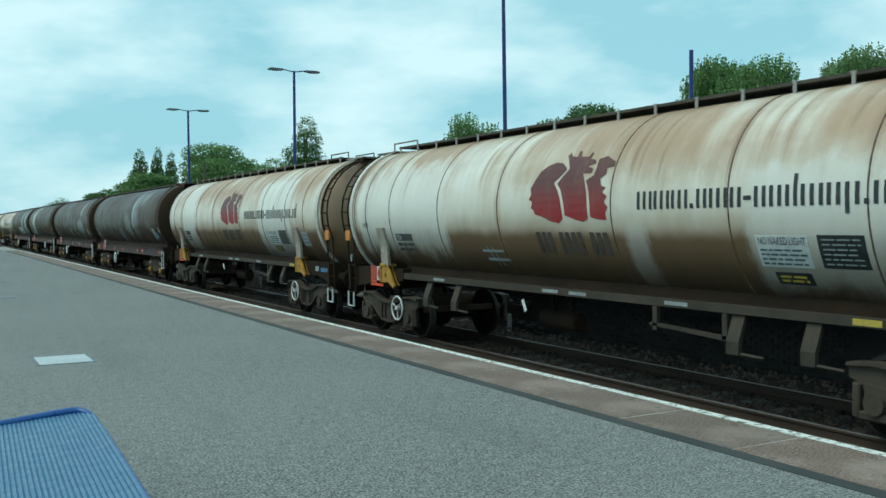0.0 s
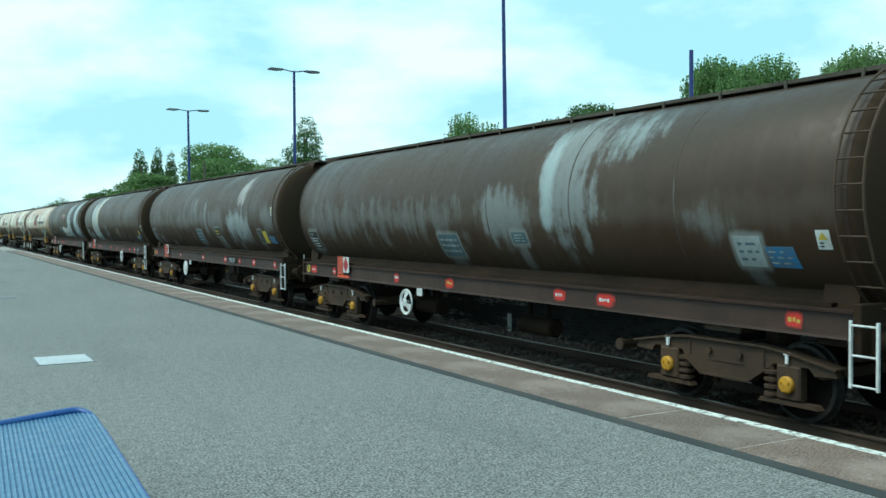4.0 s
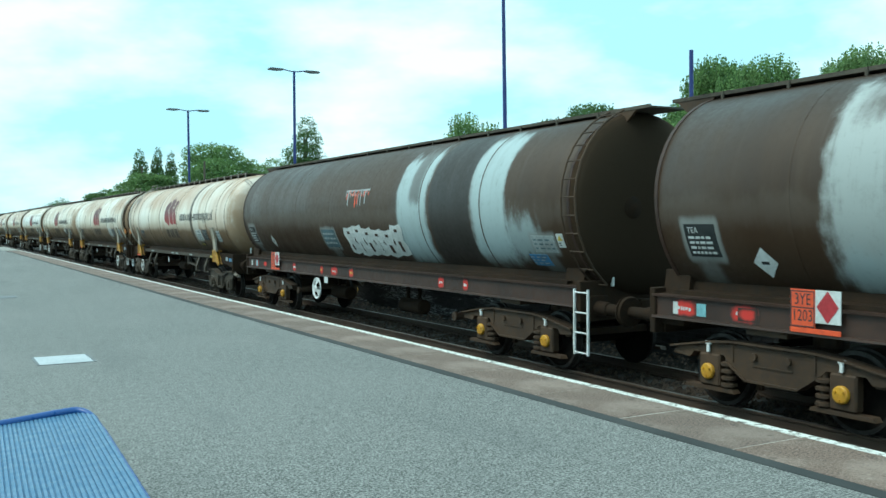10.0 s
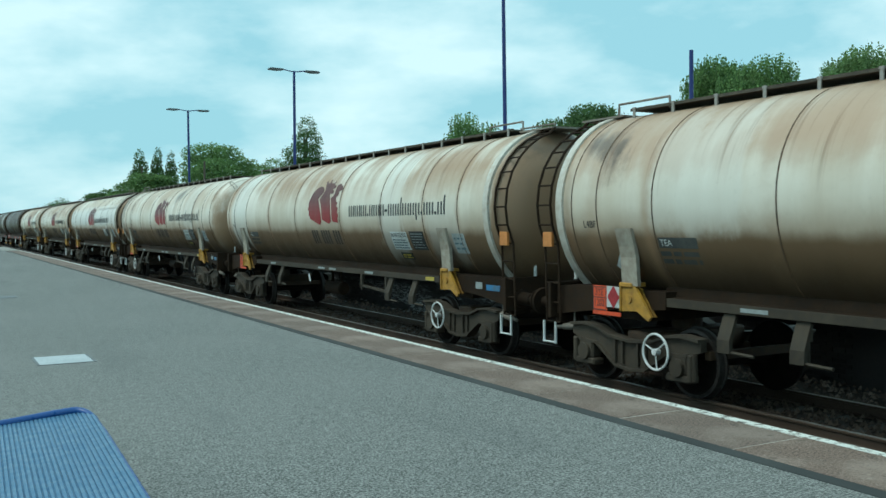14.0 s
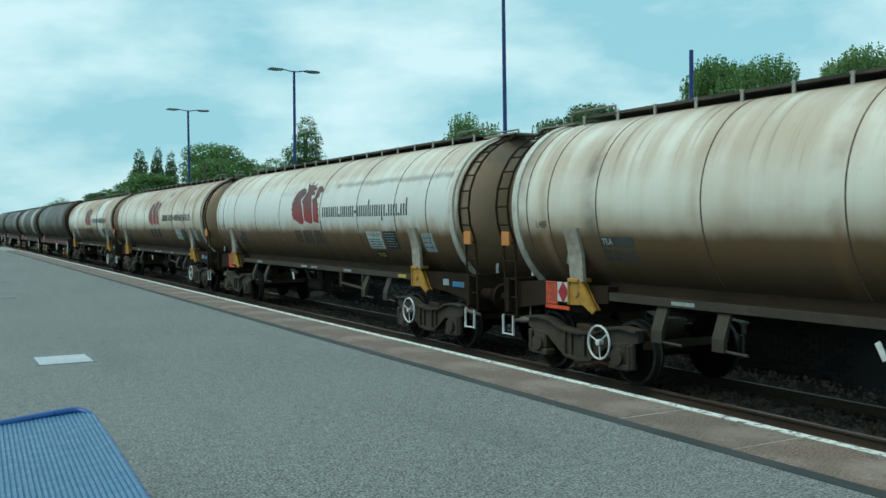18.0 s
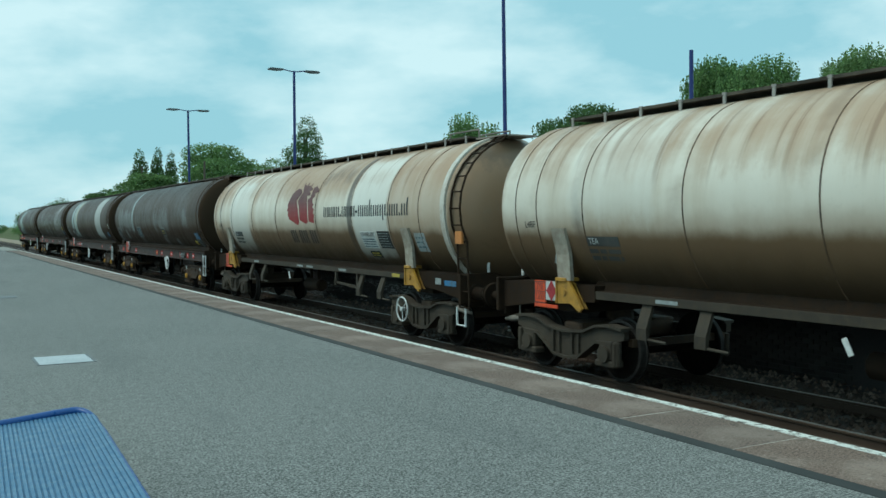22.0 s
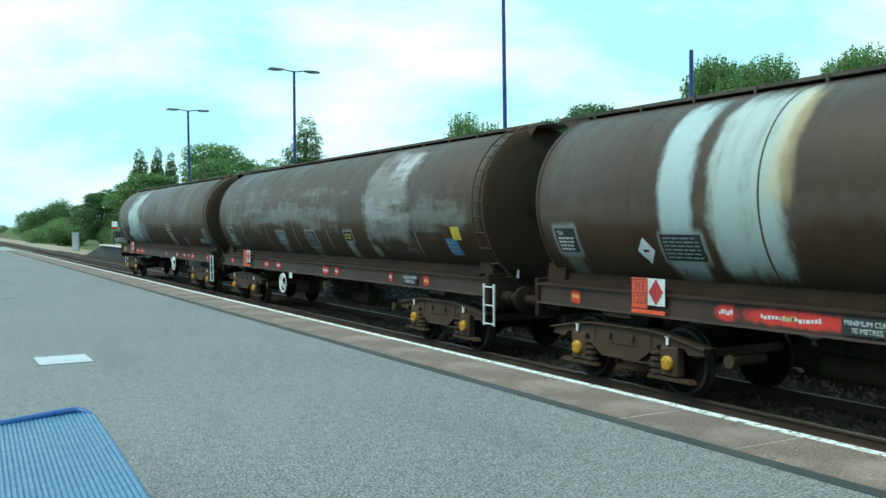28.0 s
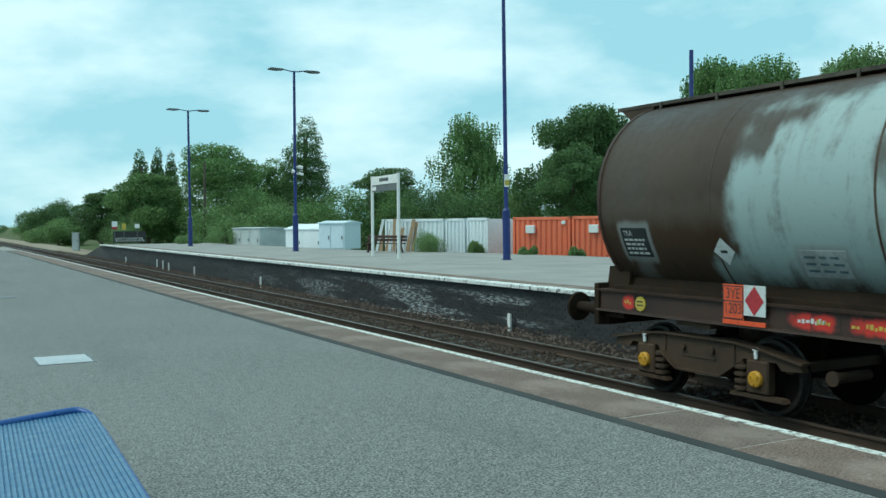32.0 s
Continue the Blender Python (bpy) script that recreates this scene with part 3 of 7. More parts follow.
def plate_frame():
    """Welded plate side frame with a trapezoid belly."""
    bm = B()
    prism(bm, [(-1.62, 0.62), (-1.58, 0.70), (-0.95, 0.81), (-0.6, 0.84), (0.6, 0.84), (0.95, 0.81), (1.58, 0.70), (1.62, 0.62),
               (1.32, 0.60), (1.25, 0.68), (0.75, 0.68), (0.66, 0.60), (0.38, 0.42), (-0.38, 0.42), (-0.66, 0.60), (-0.75, 0.68), (-1.25, 0.68), (-1.32, 0.60)], -0.05, 0.05)
    prism(bm, [(-1.64, 0.70), (-0.97, 0.815), (-0.6, 0.85), (0.6, 0.85), (0.97, 0.815), (1.64, 0.70), (1.64, 0.725), (0.97, 0.84), (0.6, 0.875), (-0.6, 0.875), (-0.97, 0.84), (-1.64, 0.725)], -0.10, 0.10)
    box(bm, -0.062, -0.048, -0.30, 0.30, 0.60, 0.615)
    box(bm, -0.064, -0.048, -0.62, -0.58, 0.62, 0.84)
    box(bm, -0.064, -0.048, 0.58, 0.62, 0.62, 0.84)
    prism(bm, [(-0.66, 0.585), (-0.38, 0.405), (0.38, 0.405), (0.66, 0.585), (0.66, 0.61), (0.38, 0.43), (-0.38, 0.43), (-0.66, 0.61)], -0.09, 0.09)
    for s in (-1, 1):
        box(bm, -0.07, 0.07, s * 0.97 - 0.17, s * 0.97 + 0.17, 0.28, 0.68, 0.02)
        prism(bm, [(s * 0.97 - 0.40, 0.22), (s * 0.97 + 0.44, 0.22), (s * 0.97 + 0.40, 0.27), (s * 0.97 - 0.36, 0.27)], -0.06, 0.06)
        rod(bm, (-0.02, s * 0.25, 0.72), (0.02 - 0.11, s * 0.25, 0.72), 0.045, 10)
    return mesh_of(bm, "side_frame", MAT["frame"])


def cast_frame():
    """Cast side frame, humped over the axles with a deep swooping middle."""
    bm = B()
    top = [(-1.33, 0.66), (-1.33, 0.80), (-1.0, 0.83), (-0.72, 0.80), (-0.45, 0.70), (0.0, 0.66), (0.45, 0.70), (0.72, 0.80), (1.0, 0.83), (1.33, 0.80), (1.33, 0.66)]
    bot = [(1.12, 0.60), (0.74, 0.58), (0.55, 0.46), (0.30, 0.30), (0.0, 0.27), (-0.30, 0.30), (-0.55, 0.46), (-0.74, 0.58), (-1.12, 0.60)]
    prism(bm, top + bot, -0.05, 0.05)
    for a, b in zip(top[:-1], top[1:]):
        if abs(a[0] - b[0]) > 0.02:
            prism(bm, [(a[0], a[1] - 0.01), (b[0], b[1] - 0.01), (b[0], b[1] + 0.03), (a[0], a[1] + 0.03)], -0.105, 0.09)
    for a, b in zip(bot[:-1], bot[1:]):
        prism(bm, [(a[0], a[1] - 0.02), (b[0], b[1] - 0.02), (b[0], b[1] + 0.02), (a[0], a[1] + 0.02)], -0.10, 0.08)
    for y in (-0.32, -0.16, 0.16, 0.32):
        box(bm, -0.09, -0.04, y - 0.02, y + 0.02, 0.34, 0.66)
    for s in (-1, 1):
        box(bm, -0.10, 0.10, s * 0.97 - 0.16, s * 0.97 + 0.16, 0.33, 0.60, 0.03)
        box(bm, -0.12, 0.08, s * 0.97 - 0.22, s * 0.97 + 0.22, 0.24, 0.34, 0.02)
        rod(bm, (-0.10, s * 0.97, 0.43), (-0.15, s * 0.97, 0.43), 0.12, 14)
        box(bm, -0.13, 0.0, s * 0.97 + s * 0.18, s * 0.97 + s * 0.26, 0.26, 0.62, 0.015)
        rod(bm, (-0.06, s * 1.22, 0.28), (-0.06, s * 1.22, 0.62), 0.05, 10)
    return mesh_of(bm, "side_frame", MAT["frame2"])


def spring_mesh():
    bm = B()
    for k in range(4):
        lathe(bm, [(0.29 + k * 0.085, 0.075), (0.30 + k * 0.085, 0.102), (0.335 + k * 0.085, 0.102), (0.345 + k * 0.085, 0.075)], "z", 14)
    rod(bm, (0, 0, 0.22), (0, 0, 0.66), 0.045, 10)
    return mesh_of(bm, "spring", MAT["frame"], True)


def cap_mesh():
    bm = B()
    lathe(bm, [(0.0, 0.10), (-0.035, 0.10), (-0.05, 0.085), (-0.056, 0.0)], "x", 20)
    for k in range(3):
        a = k * math.tau / 3 + 0.5
        rod(bm, (-0.045, 0.06 * math.cos(a), 0.06 * math.sin(a)), (-0.07, 0.06 * math.cos(a), 0.06 * math.sin(a)), 0.016, 6)
    return mesh_of(bm, "axle_cap", MAT["yellowcap"])


def tee_mesh():
    bm = B()
    box(bm, -0.02, 0.02, -0.028, 0.028, 0.0, 0.16, 0.004)
    box(bm, -0.025, 0.025, -0.062, 0.062, 0.13, 0.18, 0.008)
    return mesh_of(bm, "lifting_pin", MAT["wheelwhite"])


SH = {"wheelset": wheelset_mesh(), "plate": plate_frame(), "cast": cast_frame(), "spring": spring_mesh(), "cap": cap_mesh(), "tee": tee_mesh()}
AXLES = []


def bogie(wagon, y, kind):
    bm = B()
    box(bm, -0.95, 0.95, -0.22, 0.22, 0.50, 0.80, 0.03)
    for s in (-1, 1):
        box(bm, -0.9, 0.9, s * 1.3 - 0.05, s * 1.3 + 0.05, 0.55, 0.66)
        box(bm, -0.72, -0.66, s * 0.50 - 0.05, s * 0.50 + 0.05, 0.25, 0.6)
        box(bm, 0.66, 0.72, s * 0.50 - 0.05, s * 0.50 + 0.05, 0.25, 0.6)
    rod(bm, (0, 0, 0.78), (0, 0, 0.98), 0.22, 14)
    b = part("bogie", bm, MAT["frame"], wagon)
    b.location = (0, y, 0)
    fx = 1.0
    for s in (-1, 1):
        f = part("side_frame", SH[kind], None, b)
        f.matrix_local = Matrix.Translation((s * fx, 0, 0)) @ (Matrix.Rotation(math.pi, 4, "Z") if s > 0 else Matrix())
        for a in (-1, 1):
            if kind == "plate":
                sp = part("spring", SH["spring"], None, b)
                sp.location = (s * fx, a * 0.70, 0)
                c = part("axle_cap", SH["cap"], None, b, "yellow axle end cap")
                c.matrix_local = Matrix.Translation((s * 1.07, a * 0.97, WR)) @ (Matrix.Rotation(math.pi, 4, "Z") if s > 0 else Matrix())
                t = part("lifting_pin", SH["tee"], None, b, "white-painted pin")
                t.location = (s * 1.08, a * 0.97, 0.70)
                t.scale = (0.75, 0.75, 0.75)
    for a in (-1, 1):
        w = part("wheelset", SH["wheelset"], None, b)
        w.matrix_parent_inverse = Matrix.Translation((0, a * WB / 2, WR))
    return b


def buffer_mesh(yb):
    bm = B()
    lathe(bm, [(0.0, 0.16), (0.05, 0.16), (0.06, 0.115), (0.34, 0.105), (0.345, 0.085), (yb - 0.06, 0.08), (yb - 0.055, 0.21), (yb - 0.02, 0.225), (yb, 0.16), (yb + 0.008, 0.0)], "y", 20)
    return mesh_of(bm, "buffer", MAT["darkframe"], True)


def handwheel_mesh(style):
    bm = B()
    if style == "spoked":
        torus(bm, (0, 0, 0), "x", 0.24, 0.017, 28, 6)
        for k in range(3):
            a = k * math.tau / 3 + 0.4
            rod(bm, (0, 0, 0), (0, 0.24 * math.cos(a), 0.24 * math.sin(a)), 0.011, 6)
        rod(bm, (-0.03, 0, 0), (0.06, 0, 0), 0.045, 10)
    else:
        # pressed disc, with or without three openings
        seg, hub, mid, rim = 36, 0.09, 0.20, 0.255
        def ring(r, x):
            return [bm.verts.new((x, r * math.cos(k * math.tau / seg), r * math.sin(k * math.tau / seg))) for k in range(seg)]
        R = [ring(0.03, -0.05), ring(hub, -0.045), ring(mid, -0.01), ring(rim, -0.03), ring(rim + 0.008, 0.0), ring(rim - 0.03, 0.012)]
        for i in range(len(R) - 1):
            for k in range(seg):
                if style == "disc" and i == 1 and (k % 12) < 7:
                    continue
                bm.faces.new((R[i][k], R[i][(k + 1) % seg], R[i + 1][(k + 1) % seg], R[i + 1][k]))
        bm.faces.new(R[0])
        rod(bm, (-0.06, 0, 0), (0.05, 0, 0), 0.035, 10)
    return mesh_of(bm, "handwheel", MAT["wheelwhite"], True)


def ladder_bm(x, y0, y1, z0, z1, t=0.02, bar=None):
    bm = B()
    for y in (y0, y1):
        box(bm, x - t, x + t, y - t, y + t, z0, z1)
    if bar:
        rod(bm, (x, y0, bar), (x, y1, bar), t, 6)
    return bm


SH["hw_spoked"], SH["hw_disc"], SH["hw_solid"] = handwheel_mesh("spoked"), handwheel_mesh("disc"), handwheel_mesh("solid")


# ---- the train: markings on the curved tank ----
class Tank:
    """Barrel of radius r about height c, its lower half drawn down by the factor low."""

    def __init__(self, r, c, low=1.0):
        self.r, self.c, self.low = r, c, low

    def drop(self, z):
        return z if z > self.c else self.c + (z - self.c) * self.low

    def at(self, y, z, off=0.004):
        d = max(0.02, self.r ** 2 - ((z - self.c) / (self.low if z < self.c else 1.0)) ** 2)
        k = (self.r + off) / self.r
        return (-math.sqrt(d) * k, y, self.c + (z - self.c) * k)


def patch(tank, y0, y1, z0, z1, off=0.004, slant=0.0, n=5):
    """A sheet on the tank's side; slant shifts its lower edge along the tank."""
    bm = B()
    rows = []
    for k in range(n + 1):
        z = z0 + (z1 - z0) * k / n
        s = slant * (1 - k / n)
        rows.append([bm.verts.new(tank.at(y + s, z, off)) for y in (y0, y1)])
    for k in range(n):
        bm.faces.new((rows[k][0], rows[k][1], rows[k + 1][1], rows[k + 1][0]))
    edge = [rows[k][0] for k in range(n + 1)] + [rows[n - k][1] for k in range(n + 1)]
    inner = [bm.verts.new(tank.at(v.co.y, tank.c + (v.co.z - tank.c) * tank.r / (tank.r + off), -0.002)) for v in edge]
    m = len(edge)
    for k in range(m):
        bm.faces.new((edge[k], edge[(k + 1) % m], inner[(k + 1) % m], inner[k]))
    return bm


def outline(tank, pts, off=0.006, cuts=6):
    """A filled outline of (y, z) points laid on the tank's side."""
    bm = B()
    vs = [bm.verts.new((0, y, z)) for y, z in pts]
    bm.faces.new(vs)
    zs = [z for _, z in pts]
    for k in range(1, cuts):
        z = min(zs) + (max(zs) - min(zs)) * k / cuts
        bmesh.ops.bisect_plane(bm, geom=bm.verts[:] + bm.edges[:] + bm.faces[:], plane_co=(0, 0, z), plane_no=(0, 0, 1))
    bmesh.ops.triangulate(bm, faces=bm.faces[:])
    for v in bm.verts:
        v.co = tank.at(v.co.y, v.co.z, off)
    return bm


def blocks(tank, rows, off=0.006):
    """Plain bars: (y0, y1, z0, z1) each."""
    bm = B()
    for y0, y1, z0, z1 in rows:
        n = 3
        cols = [[bm.verts.new(tank.at(y, z0 + (z1 - z0) * k / n, off)) for k in range(n + 1)] for y in (y0, y1)]
        for k in range(n):
            bm.faces.new((cols[0][k], cols[1][k], cols[1][k + 1], cols[0][k + 1]))
    return bm


def bar_rows(y_left, y_right, z0, z1, lines, seed, word=0.16, gap=0.05, fill=0.62):
    """Lines of word-long bars inside a box (reading from y_left down to y_right)."""
    rng = random.Random(seed)
    out = []
    h = (z1 - z0) / lines
    for k in range(lines):
        z = z1 - (k + 0.5) * h
        y = y_left
        while y > y_right + 0.04:
            w = min(word * rng.uniform(0.5, 1.4), y - y_right)
            out.append((y, y - w, z - h * fill / 2, z + h * fill / 2))
            y -= w + gap
    return out


def words(tank, text, y_left, z, height, off=0.007, stretch=1.0):
    """Real lettering in the built-in font, wrapped on the tank; runs towards smaller y."""
    cu = bpy.data.curves.new("lettering", "FONT")
    cu.body, cu.size = text, height / 0.7
    ob = new("lettering_tmp", cu)
    me = bpy.data.meshes.new_from_object(ob.evaluated_get(bpy.context.evaluated_depsgraph_get()))
    bpy.data.objects.remove(ob)
    bm = B()
    bm.from_mesh(me)
    bpy.data.meshes.remove(me)
    for v in bm.verts:
        u, w = v.co.x * stretch, v.co.y
        v.co = tank.at(y_left - u, z + w, off) if tank else (0, y_left - u, z + w)
    return bm


# ---- the train: wagons ----
LD, LC = 17.7, 17.3
SEAMS = (0.98, 1.95, 3.28, 5.15, 7.3, 10.22, 12.27, 14.3, 15.45, 16.02)     # welds along the cream tanks
TD, TC = Tank(1.35, 2.66, 1.08), Tank(1.34, 2.60, 1.12)


D_RAIL = [TD.at(0, z, 0.09) for z in (1.48, 1.7, 1.95, 2.2, 2.45, 2.7, 2.95, 3.2, 3.42, 3.6, 3.74, 3.85, 3.92)]
C_RAIL = [(-1.12, 0, 0.8), (-1.13, 0, 1.1), (-1.14, 0, 1.4), (-1.15, 0, 1.7)] + [Tank(1.31, 2.6).at(0, z, 0.0) for z in (2.0, 2.3, 2.6, 2.9, 3.18, 3.42, 3.60, 3.74, 3.84)] + [(-0.30, 0, 3.94)]


def rungs(ladder, spots, r, mat, other=None):
    """Rungs across a ladder's two rails, at (x, z) each."""
    key = "rung_%.3f" % r
    if key not in SH:
        bm = B()
        rod(bm, (0, -0.17, 0), (0, 0.17, 0), r, 6)
        SH[key] = mesh_of(bm, "rung", mat)
    for x, z in spots:
        part("rung", SH[key], None, ladder).location = (x, 0, z)
    if other:
        part("rail", other, None, ladder).location = (0, 0.34, 0)


def barrel_mesh(t, y0, y1, dish, name, tail=1.0):
    bm = B()
    prof = [(y0 - dish, 0.0)]
    for k in range(1, 7):
        a = k / 6 * math.pi / 2
        prof.append((y0 - dish * math.cos(a), t.r * math.sin(a) ** 0.72 if k < 6 else t.r))
    ny = 8
    prof += [(y0 + (y1 - y0) * k / ny, t.r) for k in range(1, ny)]
    prof += [(y1 + (y0 - s) * tail, r) for s, r in prof[6::-1]]
    lathe(bm, prof, "y", 64, (0, 0, t.c))
    for v in bm.verts:
        v.co.z = t.drop(v.co.z)
    bmesh.ops.remove_doubles(bm, verts=bm.verts, dist=1e-4)
    return mesh_of(bm, name, MAT["frame"], True)


def hoop(t, y, w, h, seg=48, a0=0.0, a1=math.tau):
    """A flat band round the tank."""
    bm = B()
    n = seg
    rows = []
    for k in range(n + 1):
        a = a0 + (a1 - a0) * k / n
        row = []
        for yy, rr in ((y - w / 2, t.r - 0.01), (y - w / 2, t.r + h), (y + w / 2, t.r + h), (y + w / 2, t.r - 0.01)):
            row.append(bm.verts.new((rr * math.cos(a), yy, t.drop(t.c + rr * math.sin(a)))))
        rows.append(row)
    for k in range(n):
        for j in range(3):
            bm.faces.new((rows[k][j], rows[k + 1][j], rows[k + 1][j + 1], rows[k][j + 1]))
    return bm


def dark_shared():
    h = LD / 2
    SH["d_barrel"] = barrel_mesh(TD, -h + 0.74, h - 1.10, 0.24, "barrel", 0.8)
    SH["d_buffer"] = buffer_mesh(0.76)
    for s, key in ((-1, "d_sole_near"), (1, "d_sole_off")):
        bm = B()
        prism(bm, [(s * u, v) for u, v in ((1.2, 1.07), (1.195, 1.098), (1.15, 1.102), (1.15, 1.348), (1.195, 1.352), (1.2, 1.385), (1.0, 1.385), (1.0, 1.07))],
              -h + 0.8, h - 0.84, "y")
        SH[key] = mesh_of(bm, "solebar", MAT["sole"])
    for s, key in ((-1, "d_skirt_near"), (1, "d_skirt_off")):     # flange, and an added plate, dark for the shade between solebar and tank
        bm = B()
        prism(bm, [(s * 1.10, 1.386), (s * 1.07, 1.386), (s * 1.07, 1.425), (s * 0.90, 1.43), (s * 0.84, 1.60), (s * 0.87, 1.61), (s * 0.92, 1.45), (s * 1.10, 1.44)], -h + 1.15, h - 1.15, "y")
        SH[key] = mesh_of(bm, "saddle_plate", MAT["darkframe"])
    bm = B()
    box(bm, -0.35, 0.35, -h + 0.8, h - 0.8, 1.0, 1.38)
    SH["d_spine"] = mesh_of(bm, "centre_sill", MAT["frame"])
    bm = B()
    box(bm, -1.12, 1.12, -0.3, 0.3, 0.99, 1.36)
    SH["d_bolster"] = mesh_of(bm, "bolster", MAT["frame"])
    bm = B()
    prism(bm, [(-1.08, 0.98), (-1.08, 1.395), (-1.0, 1.395), (-0.95, 1.70), (0.95, 1.70), (1.0, 1.395), (1.08, 1.395), (1.08, 0.98)], -0.22, 0.24, "y")
    SH["d_head"] = mesh_of(bm, "headstock", MAT["darkframe"])
    bm = B()
    box(bm, -1.19, 1.19, -0.05, 0.05, 0.86, 1.46, 0.01)
    for s in (-1, 1):
        box(bm, s * 0.87 - 0.17, s * 0.87 + 0.17, -0.09, 0.09, 0.86, 1.24, 0.01)
    box(bm, -0.12, 0.12, -0.16, 0.16, 0.92, 1.16, 0.02)
    SH["d_beam"] = mesh_of(bm, "buffer_beam", MAT["darkframe"])
    bm = B()
    prism(bm, [(-0.37, 4.008), (-0.37, 4.058), (-0.34, 4.058), (-0.34, 4.035), (0.34, 4.035), (0.34, 4.058), (0.37, 4.058), (0.37, 4.008)], -h + 0.12, h - 0.35, "y")
    SH["d_walk"] = mesh_of(bm, "walkway", MAT["walkdark"])
    for s, key in ((-1, "d_gusset_a"), (1, "d_gusset_b")):
        bm = B()
        prism(bm, [(s * (h - 1.15), 4.03), (s * (h - 0.4), 4.03), (s * (h - 0.95), 3.6)], -0.36, -0.32, "x")
        SH[key] = mesh_of(bm, "walkway_gusset", MAT["frame"])
    bm = B()
    box(bm, -0.012, 0.012, -0.02, 0.02, 3.90, 4.055)
    SH["d_walkpost"] = mesh_of(bm, "walkway_bracket", MAT["walkdark"])
    bm = B()
    prism(bm, [(-0.95, 1.396), (0.95, 1.396), (0.85, 1.80), (-0.85, 1.80)], -0.02, 0.02, "y")
    SH["d_endplate"] = mesh_of(bm, "saddle_end", MAT["darkframe"])
    # ladder bent round the tank's flank
    bm = B()
    tube(bm, [(q[0], -0.17, q[2]) for q in D_RAIL], 0.016)
    SH["d_ladder"] = mesh_of(bm, "ladder", MAT["frame"])
    SH["d_seam"] = mesh_of(hoop(TD, 0, 0.03, 0.003), "weld_seam", MAT["sole"])
    SH["d_hoop"] = mesh_of(hoop(TD, 0, 0.06, 0.010), "end_hoop", MAT["sole"])
    bm = B()
    lathe(bm, [(-0.5, 0.0), (-0.5, 0.12), (-0.46, 0.16), (0.46, 0.16), (0.5, 0.12), (0.5, 0.0)], "y", 18)
    box(bm, -0.03, 0.03, -0.3, -0.24, 0.1, 0.5)
    box(bm, -0.03, 0.03, 0.24, 0.3, 0.1, 0.5)
    SH["cylinder"] = mesh_of(bm, "brake_cylinder", MAT["darkframe"], True)
    bm = B()
    rod(bm, (-0.4, 0, 0.60), (-0.98, 0, 0.60), 0.06, 14)
    rod(bm, (-0.98, 0, 0.60), (-1.02, 0, 0.60), 0.085, 14)
    SH["d_linkage"] = mesh_of(bm, "brake_rod", MAT["frame"], True)
    bm = B()
    lathe(bm, [(0, 0.17), (-0.03, 0.17), (-0.05, 0.12), (-0.06, 0.0)], "y", 20)
    SH["d_boss"] = mesh_of(bm, "manlid", MAT["darkframe"], True)
    bm = B()
    box(bm, -0.015, 0.015, -0.03, 0.03, -0.09, 0.09, 0.004)
    SH["lampiron"] = mesh_of(bm, "lamp_bracket", MAT["wheelwhite"])


def hazard_panel(wagon, x, y, z, w=0.66, h=0.42, code=("3YE", "1203"), strip=True):
    """Orange code panel beside a white square with a red diamond."""
    bm = B()
    box(bm, x - 0.012, x + 0.0, y, y + w / 2, z, z + h, 0.003)
    pnl = part("hazard_panel", bm, MAT["orange"], wagon, "orange hazard panel with black code")
    bm = B()
    box(bm, x - 0.014, x - 0.001, y - w / 2, y - 0.004, z + 0.06 * strip, z + h, 0.003)
    dp = part("diamond_plate", bm, MAT["signwhite"], wagon, "white plate with red diamond")
    cy, cz, s = y - w / 4, z + h / 2 + 0.03 * strip, min(w / 4, h / 2) * 0.92
    bm = B()
    prism(bm, [(cy, cz - s * 1.15), (cy + s * 0.92, cz), (cy, cz + s * 1.15), (cy - s * 0.92, cz)], x - 0.019, x - 0.013)
    part("diamond", bm, MAT["diamond"], dp)
    bm = B()
    for za in (z + 0.012, z + h * 0.52, z + h - 0.022):
        box(bm, x - 0.0145, x - 0.0118, y + 0.008, y + w / 2 - 0.008, za - 0.006, za + 0.006)
    for ya in (y + 0.012, y + w / 2 - 0.012):
        box(bm, x - 0.0143, x - 0.0118, ya - 0.006, ya + 0.006, z + 0.02, z + h - 0.03)
    part("border", bm, MAT["ink"], pnl)
    for k, line in enumerate(code):
        bm = words(None, line, y + w / 2 - 0.025 - 0.03 * (k == 0), z + h * (0.60 if k == 0 else 0.17), h * 0.30, stretch=0.78)
        for v in bm.verts:
            v.co.x = x - 0.0145
        part("code", bm, MAT["ink"], pnl)
    if strip:
        bm = B()
        box(bm, x - 0.013, x - 0.001, y - w / 2, y + w / 2, z - 0.06, z - 0.004, 0.002)
        part("code_strip", bm, MAT["orange"], wagon)


